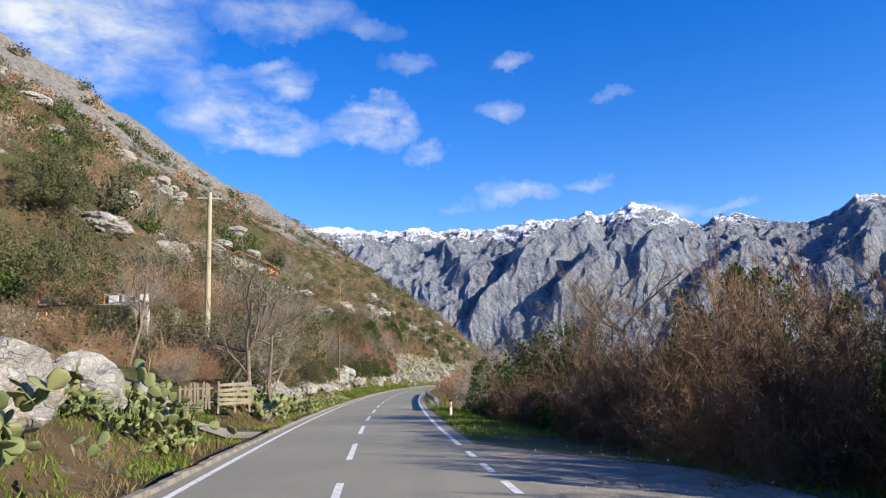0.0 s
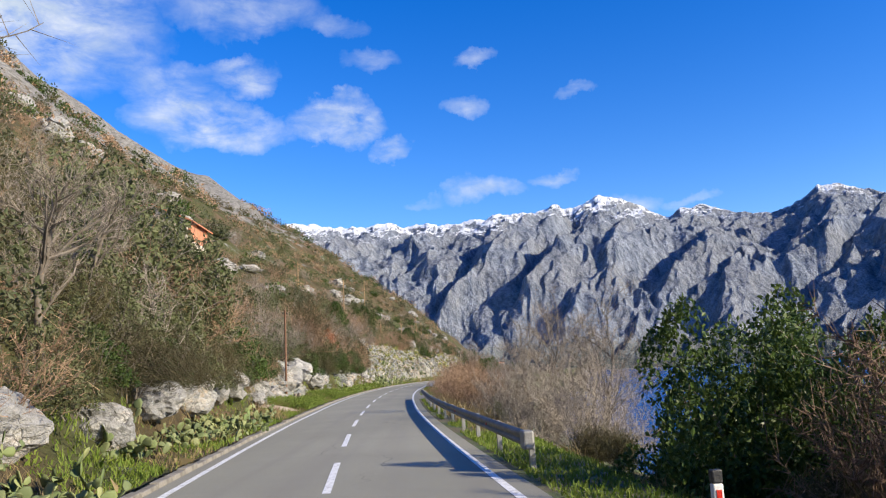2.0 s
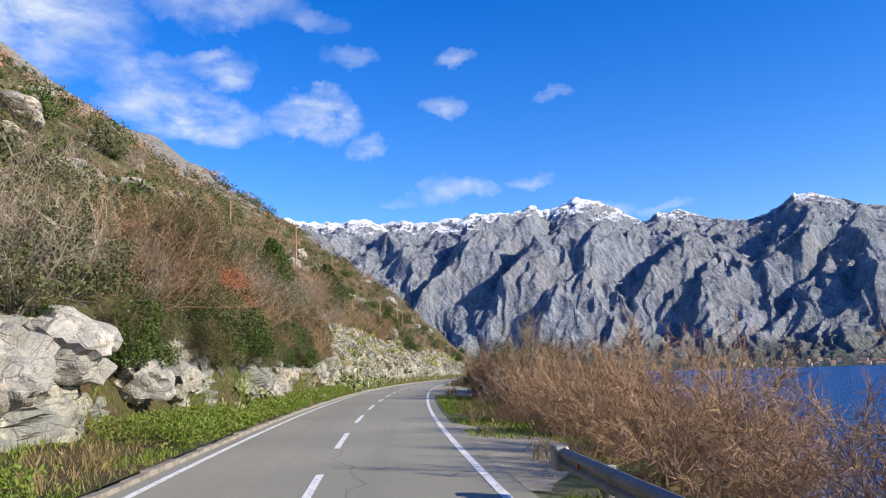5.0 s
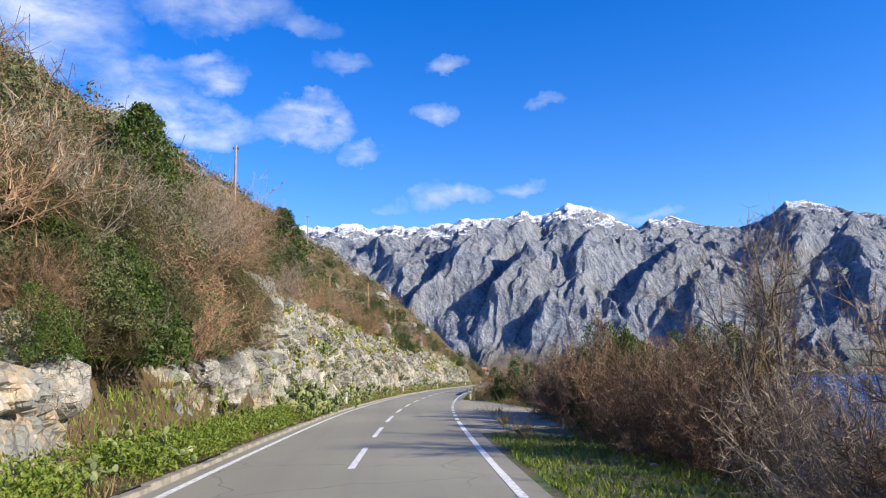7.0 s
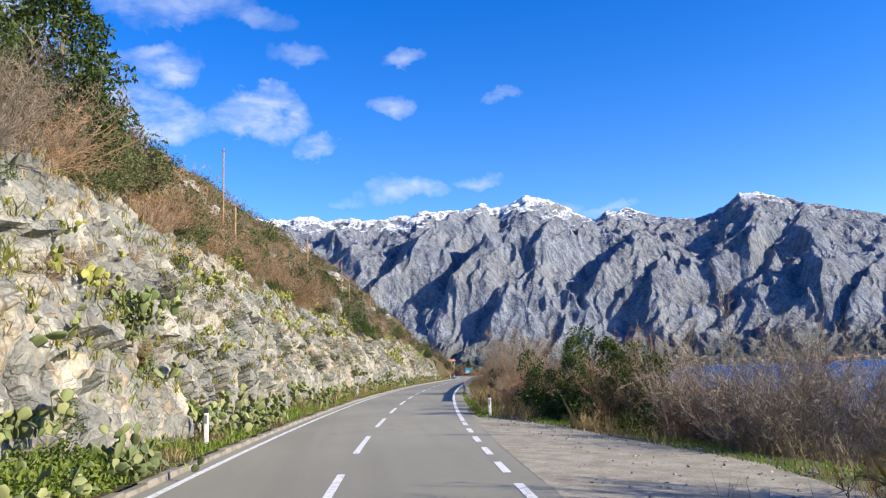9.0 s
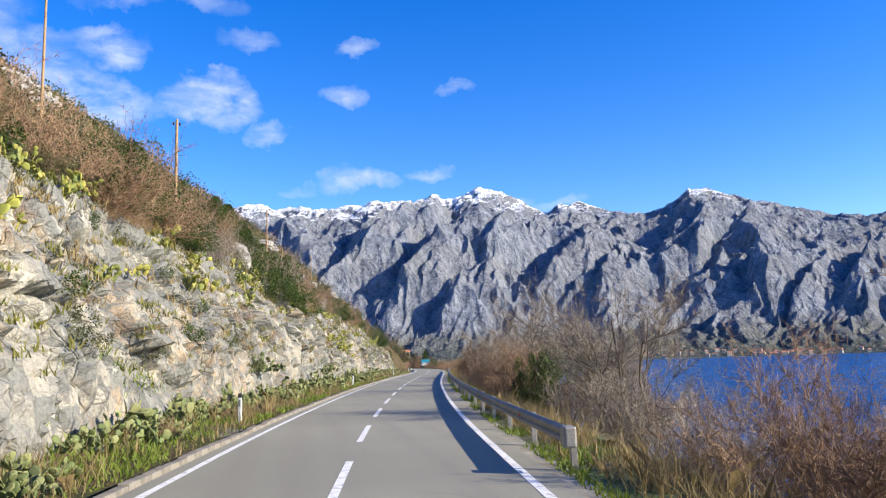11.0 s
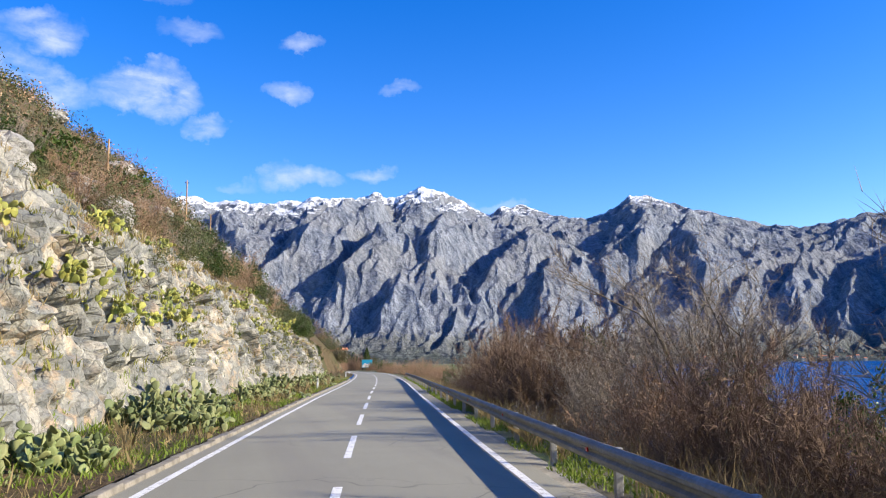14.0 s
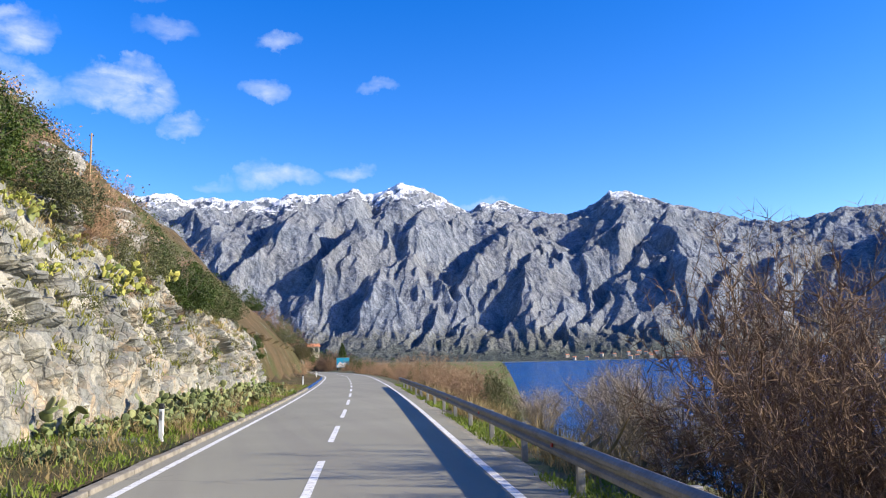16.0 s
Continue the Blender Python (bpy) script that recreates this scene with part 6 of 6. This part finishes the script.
# prickly pears on the verge and on the rock ledges
PEAR_LEDGE = [cactus(66 + i, 44 + 6 * i, 0.27, "pad_yellow") for i in range(3)]
for y0, y1, n, ulo, uhi, slo, shi in ((-2, 26, 24, 4.5, 7.0, 0.8, 1.25), (34.5, 40, 5, 4.7, 5.8, 1.1, 1.4), (40, 72, 24, 4.5, 5.6, 0.6, 1.0), (110, 140, 6, 4.6, 5.2, 0.6, 0.9),
                                      (150, 163, 14, 4.4, 5.2, 0.7, 1.1), (163, 182, 18, 4.5, 5.4, 0.7, 1.1), (186, 222, 28, 5.0, 6.2, 0.6, 1.0), (222, 264, 58, 5.2, 7.0, 0.7, 1.1), (262, 330, 50, 5.2, 7.0, 0.7, 1.2)):
    for k in range(n):
        y, u = R.uniform(y0, y1), R.uniform(ulo, uhi)
        if y > 180 and noise.noise(Vector((y * 0.22, 0.0, 5.0))) < -0.12:
            y += 4.0
        if u < 5.4 and any(p - 9 < y < p + 0.8 for p in (170.6, 208.6, 247.6, 297.4)):
            u += 0.9
        if k % 4 == 1:
            big_cactus(200 + k + int(y0), spot(y, u, left_z(y, u)), 26, 0.29 * shi, "prickly pear with broad green pads beside the road")
            continue
        put("pear", y, u, R.uniform(slo * 0.6, shi * 1.1), "prickly pears beside the road", where="beside the road")
for i, (y, u) in enumerate(((36.6, 4.75), (38.4, 5.0), (15.0, 8.0), (16.6, 8.7), (14.0, 8.6), (35.4, 5.1), (23.5, 5.2), (20.5, 5.4), (12.5, 6.4), (10.0, 6.9))):
    big_cactus(100 + i, spot(y, u, left_z(y, u) + (0.5 if i == 0 else 0.0)), 60, 0.31, "sprawling prickly pear with large green pads beside the road")
for y, u, h in ((155.6, 4.9, 1.1), (156.8, 4.6, 1.2), (157.8, 5.1, 1.2), (158.8, 4.7, 1.1), (160, 4.9, 1.0), (161.5, 4.7, 0.9), (133, 4.8, 0.9), (144, 4.7, 0.9)):
    put("pear", y, u, h, "prickly pears beside the road", where="beside the road")
small_pears = []
for _ in range(200):
    y, t = R.uniform(156, 330), R.uniform(0.3, 1.45)
    if noise.noise(Vector((y * 0.12, t * 2.0, 3.3))) < -0.02:
        continue
    p, k = face_point(y, t) - Vector((0, 0, 0.05)), R.uniform(0.35, 0.7)
    me = PEAR_LEDGE[R.randrange(3)][0][1]
    v = np.empty(len(me.vertices) * 3)
    me.vertices.foreach_get("co", v)
    small_pears.append((v.reshape(-1, 3) * k + np.array(p), [tuple(q.vertices) for q in me.polygons]))
tagged(new("ledge_cactus", mesh("ledge_cactus", *join(*small_pears), M["pad_yellow"], True)), "small yellowish prickly pears scattered over the rock face", "cactus", "", "stuff")
for a, b, lo, hi, n in ((248, 276, 0.3, 1.15, 32), (196, 232, 0.6, 1.2, 24), (286, 326, 0.5, 1.15, 24), (160, 190, 0.4, 1.1, 10)):
    for _ in range(n):
        plant("prickly_pear", PEAR_LEDGE[R.randrange(3)], face_point(R.uniform(a, b), R.uniform(lo, hi)) - Vector((0, 0, 0.1)), R.uniform(0, 6.28), R.uniform(0.6, 1.1), "yellowish prickly pear rooted on a rock ledge", "cactus", "prickly pears on the rock")
for _ in range(90):
    y, t = R.uniform(150, 330), R.uniform(0.2, 1.4)
    name, meshes, label, tall = KINDS["small"]
    plant(name, meshes[R.randrange(3)], face_point(y, t) - Vector((0, 0, 0.1)), R.uniform(0, 6.28), R.uniform(0.5, 0.9), label + " rooted in the rock face", "shrub", "low shrubs on the rock")
for _ in range(120):
    y, t = R.uniform(154, 332), R.uniform(0.12, 1.4)
    name, meshes, label, tall = KINDS["cushion"]
    plant(name, meshes[R.randrange(3)], face_point(y, t) - Vector((0, 0, 0.15)), R.uniform(0, 6.28), R.uniform(0.5, 1.3), label + " rooted in the rock face", "shrub", "low shrubs on the rock")
for _ in range(34):
    y = R.uniform(0, 330)
    u = R.uniform(4.5, float(np.interp(y, *FOOT)) + 0.3)
    put("small", y, u, R.uniform(0.5, 1.1), "low shrubs on the verge", where="on the verge")


def sward(name, spots, mat, tall, wide, label):
    """Blades of grass at places; each leans its own way."""
    rng = np.random.default_rng(len(spots))
    p = np.array([s[:3] for s in spots])
    h = np.array([s[3] for s in spots])[:, None] * rng.uniform(0.5, 1.2, (len(p), 1)) * tall
    a = rng.uniform(0, 6.28, len(p))
    side = np.stack([np.cos(a), np.sin(a), 0 * a], 1) * wide * rng.uniform(0.6, 1.3, (len(p), 1))
    lean = rng.normal(size=(len(p), 3)) * 0.35
    lean[:, 2] = 1
    mid = p + lean * h * 0.55
    tip = p + lean * h + rng.normal(size=(len(p), 3)) * h * 0.25
    v = np.stack([p - side, p + side, mid + side * 0.8, tip, mid - side * 0.8], 1).reshape(-1, 3)
    f = [(5 * i, 5 * i + 1, 5 * i + 2, 5 * i + 3, 5 * i + 4) for i in range(len(p))]
    tagged(new(name, mesh(name, v, f, M[mat])), label, "grass", "", "stuff")


green, weeds, dry = [], [], []
for _ in range(76000):
    y = R.uniform(-4, 345)
    foot = float(np.interp(y, *FOOT))
    u = 3.68 + (foot + 0.5 - 3.68) * R.random() ** 1.1
    if 27 < y < 31 and u < 6:
        continue
    p = spot(y, u, left_z(y, u) - 0.02)
    n = noise.noise(Vector((y * 0.25, u * 0.5, 0.0)))
    lush = 104 < y < 163 or 84 < y < 96
    if lush and n > -0.35 and u < foot - 0.2:
        weeds.append((*p, 0.75 if u > 4.1 else 0.4))
    elif n > 0.0 or R.random() < 0.2:
        green.append((*p, 1.0 if n > 0 else 0.6))
    elif R.random() < 0.5:
        dry.append((*p, 0.8))
for _ in range(120000):
    y = R.uniform(4, 345)
    flat = float(np.interp(y, *PULL))
    u = 3.75 + R.random() ** 1.1 * (flat + 1.8)
    if flat > 2.2 and u < 3.4 + flat * 0.85:
        if noise.noise(Vector((y * 0.2, u * 0.3, 7.0))) < 0.5 and not 118 < y < 142 and not 26 < y < 42:
            continue
    p = spot(y, -u, right_z(y, u) - 0.02)
    n = noise.noise(Vector((y * 0.2, u * 0.5, 4.0)))
    if n > -0.05 or y < 60 and n > -0.3 or 118 < y < 142 or 26 < y < 42:
        green.append((*p, 0.75))
    elif u > 4.3 and R.random() < 0.7:
        dry.append((*p, 1.6 if y > 70 else 1.0))
ledge_dry, ledge_green = [], []
for _ in range(4600):
    y, t = R.uniform(150, 335), R.uniform(0.12, 1.55)
    a, b, c = face_point(y, t), face_point(y + 0.3, t), face_point(y, t + 0.05)
    n = (b - a).cross(c - a).normalized()
    if abs(n.z) < R.uniform(0.22, 0.6) - 0.2 * max(0.0, t - 0.9):
        continue
    kind = ledge_dry if noise.noise(a * 0.45) + 0.5 * (t - 0.9) > -0.05 else ledge_green
    for _ in range(16):
        kind.append((a.x + R.gauss(0, 0.14), a.y + R.gauss(0, 0.16), a.z - 0.06, R.uniform(0.7, 1.3)))
sward("ledge_grass", ledge_dry, "dry", 0.34, 0.015, "tawny dry grass tufts on the rock ledges")
sward("ledge_weeds", ledge_green, "ledge", 0.26, 0.02, "yellow-green grass and weeds on the rock ledges")
sward("grass", green, "grass", 0.20, 0.017, "short green roadside grass on the verges")
wr = np.random.default_rng(17)
wp = np.array([q[:3] for q in weeds])
wp = wp[wr.integers(0, len(wp), 60000)] + np.stack([wr.normal(size=60000) * 0.06, wr.normal(size=60000) * 0.06, 0.62 * wr.uniform(0, 1, 60000) ** 0.8], 1)
wv, wf = leaves(wr, wp, 0.05, 0.0, 2.2)
tagged(new("weeds", mesh("weeds", wv, wf, M["grass"])), "lush bright green roadside weeds under the slope", "weeds", "", "stuff")
tufts = []
for _ in range(150):
    side = R.random() < 0.5
    y = R.uniform(185, 330) if R.random() < 0.75 else R.uniform(60, 150)
    u = R.uniform(4.1, 5.4) if side else -R.uniform(4.2, 5.4)
    p = spot(y, u, (left_z(y, u) if side else right_z(y, -u)) - 0.02)
    k = R.uniform(0.9, 2.0)
    for _ in range(46):
        tufts.append((p.x + R.gauss(0, 0.10), p.y + R.gauss(0, 0.12), p.z, k))
sward("grass_tufts", tufts, "dry", 0.42, 0.006, "tall tawny tufts of dry grass on the verges")
sward("dry_grass", dry, "dry", 0.38, 0.008, "straw-coloured dry grass on the verges")

# gravel lay-bys beside the carriageway
for a, b in ((-2, 23), (96, 112), (143, 182)):
    ysl = np.arange(a, b + 0.1, 1.0)
    rows = []
    for y in ysl:
        e = min(1.0, (y - a) / 6, (b - y) / 6)
        wd = 0.25 + max(0.0, float(np.interp(y, *PULL)) * 0.85 - 0.2) * max(0.0, e) + 0.3 * noise.noise(Vector((y * 0.4, 0, 0)))
        rows.append([spot(y, -3.535 - wd * k / 6, right_z(y, 3.535 + wd * k / 6) + 0.018) for k in range(7)])
    tagged(new("lay_by", grid("lay_by", rows, M["gravel"])), "pale compacted gravel lay-by beside the carriageway", "lay-by", "", "structure")
bm = bmesh.new()
bmesh.ops.create_icosphere(bm, subdivisions=1, radius=1.0)
PEBBLE_V = np.array([v.co for v in bm.verts])
PEBBLE_F = [tuple(v.index for v in f.verts) for f in bm.faces]
bm.free()
pr = np.random.default_rng(44)
pebbles = []
for a, b, n in ((-2, 24, 260), (96, 112, 160), (145, 181, 620)):
    for _ in range(n):
        y = pr.uniform(a, b)
        wd = float(np.interp(y, *PULL)) * 0.9
        u = 3.9 + wd * pr.uniform() ** 0.6
        k = pr.uniform(0.012, 0.045)
        p = spot(y, -u, right_z(y, u) + 0.022)
        pebbles.append((PEBBLE_V * pr.uniform(0.6, 1.2, (1, 3)) * k * (1 + 0.25 * pr.normal(size=(len(PEBBLE_V), 1))) + np.array(p), PEBBLE_F))
tagged(new("pebble_scatter", mesh("pebble_scatter", *join(*pebbles), M["boulder"])), "loose pale pebbles strewn over the lay-bys", "pebbles", "", "stuff")
rows = [[spot(y, -u, -0.009 - 0.012 * k) for k, u in enumerate((3.545, 3.75, 3.95))] for y in np.arange(186, 420, 2.0)]
tagged(new("road_edge", grid("road_edge", rows, M["gravel"])), "dusty gravel edge beside the carriageway", "road edge", "", "structure")

# roadside billboard on the outer side of the bend
BLUE_PRINT = plain("blue_print", (0.02, 0.30, 0.52), (0.03, 0.40, 0.58), 2.0, 0.45)
board = root("billboard", (40.5, 457, 0.2), -0.16, "blue and white roadside billboard on dark posts by the bend", "billboard")
part("panel", box_mesh("panel", (-1.45, -0.06, 1.15), (1.45, 0.06, 3.35), BLUE_PRINT, 0.02), board)
part("white_band", box_mesh("white_band", (-1.36, -0.075, 1.25), (1.36, -0.064, 1.75), M["white"]), board, "white printed band")
part("white_shape", mesh("white_shape", [(-1.2, -0.07, 1.78), (1.1, -0.07, 1.78), (0.5, -0.07, 2.3), (-0.1, -0.07, 2.05), (-0.7, -0.07, 2.5)], [(0, 1, 2, 3, 4)], M["white"]), board, "pale printed shape")
for x0, z0, x1, z1 in ((-1.52, 1.08, 1.52, 1.15), (-1.52, 3.35, 1.52, 3.42), (-1.52, 1.15, -1.45, 3.35), (1.45, 1.15, 1.52, 3.35)):
    part("frame_bar", box_mesh("frame_bar", (x0, -0.09, z0), (x1, 0.09, z1), M["rail"], 0.01), board)
for x in (-1.3, 1.3):
    part("post", box_mesh("post", (x - 0.09, 0.1, -0.6), (x + 0.09, 0.26, 3.3), M["black"], 0.02), board)


def cottage(place, w, d, h, turn, tone, label, group):
    c = root("cottage", place, turn, label, "house", group)
    part("wall", box_mesh("wall", (-w / 2, -d / 2, -3), (w / 2, d / 2, h), M[tone]), c)
    e = 0.3
    rv = [(-w / 2 - e, -d / 2 - e, h), (w / 2 + e, -d / 2 - e, h), (w / 2 + e, d / 2 + e, h), (-w / 2 - e, d / 2 + e, h), (-w / 2 - e, 0, h + d * 0.27), (w / 2 + e, 0, h + d * 0.27)]
    part("roof", mesh("roof", rv, [(0, 1, 5, 4), (2, 3, 4, 5), (0, 4, 3), (1, 2, 5), (3, 2, 1, 0)], M["terracotta"]), c)
    for x in (-w * 0.25, w * 0.25):
        for z in ((h * 0.3, h * 0.72) if h > 5 else (h * 0.5,)):
            part("window", box_mesh("window", (x - 0.5, -d / 2 - 0.06, z - 0.6), (x + 0.5, -d / 2 + 0.1, z + 0.6), M["glass"]), c)
    return c


cottage((36.6, 482, 5.0), 3.0, 3.0, 1.7, 0.1, "plaster", "cream house with a tiled roof beyond the bend", "houses by the road")
for _ in range(64):
    az = radians(R.choice((R.uniform(22, 33), R.uniform(27, 36), R.uniform(30, 46))))
    r = 2458 + abs(R.gauss(0, 40))
    z = massif(math.degrees(az), r).z
    cottage((r * math.sin(az), r * math.cos(az), z + 1), R.uniform(7, 13), R.uniform(7, 10), R.uniform(4, 7.5), -az + R.uniform(-0.4, 0.4), R.choice(("concrete", "plaster", "concrete")),
            "pale village house on the far shore", "houses on the far shore")
quay = [Vector((2449 * math.sin(a), 2449 * math.cos(a), WATER + k * 1.6)) for k in (0, 1) for a in np.linspace(radians(10), radians(50), 60)]
tagged(new("far_quay", mesh("far_quay", quay, [(i, i + 1, 61 + i, 60 + i) for i in range(59)], M["concrete"])), "pale stone quay along the far shore", "quay", "", "structure")

# the thicket round the far bend: brown scrub on the slope, dark growth on the outer side, a few more along the bank
for k in range(22):
    y, u = 372 + 3.8 * k + R.uniform(-1, 1), 5.6 + 2.3 * (k % 4) + R.uniform(-0.6, 0.6)
    put(("brown", "olive", "brown", "green", "broom")[k % 5], y, u, R.uniform(2.4, 3.8), "scrub on the hillside", where="on the hillside")
for y, u, h, wide, kind in ((466, 4.6, 4.6, 4.6, "dark"), (469, 6.0, 5.4, 5.0, "green"), (473, 8.0, 5.6, 5.0, "dark"), (478, 5.0, 6.0, 5.4, "green"), (470, 10.4, 4.2, 4.4, "dark"), (462, 9.6, 2.6, 3.6, "brown"), (484, 7.0, 6.2, 5.4, "green"),
                            (436, 7.6, 3.2, 4.6, "green"), (433, 9.0, 3.4, 4.4, "green"), (250, 9.8, 4.0, 4.2, "green"), (256, 9.8, 4.2, 4.0, "green")):
    bush(kind, y, u, h, wide)

# kerb stones one by one
STONE = box_mesh("kerb_stone", (-0.11, -0.56, -0.2), (0.11, 0.56, 0.10), M["kerb"], 0.025)
y = -3.0
for i in range(296):
    ob = new("kerb_stone", STONE)
    ob.parent = kerb
    ob.location, ob.rotation_euler = spot(y, 3.54, R.uniform(-0.03, 0.02)), (R.uniform(-0.015, 0.015), R.uniform(-0.05, 0.05), heading(y) + R.uniform(-0.012, 0.012))
    y += 1.16
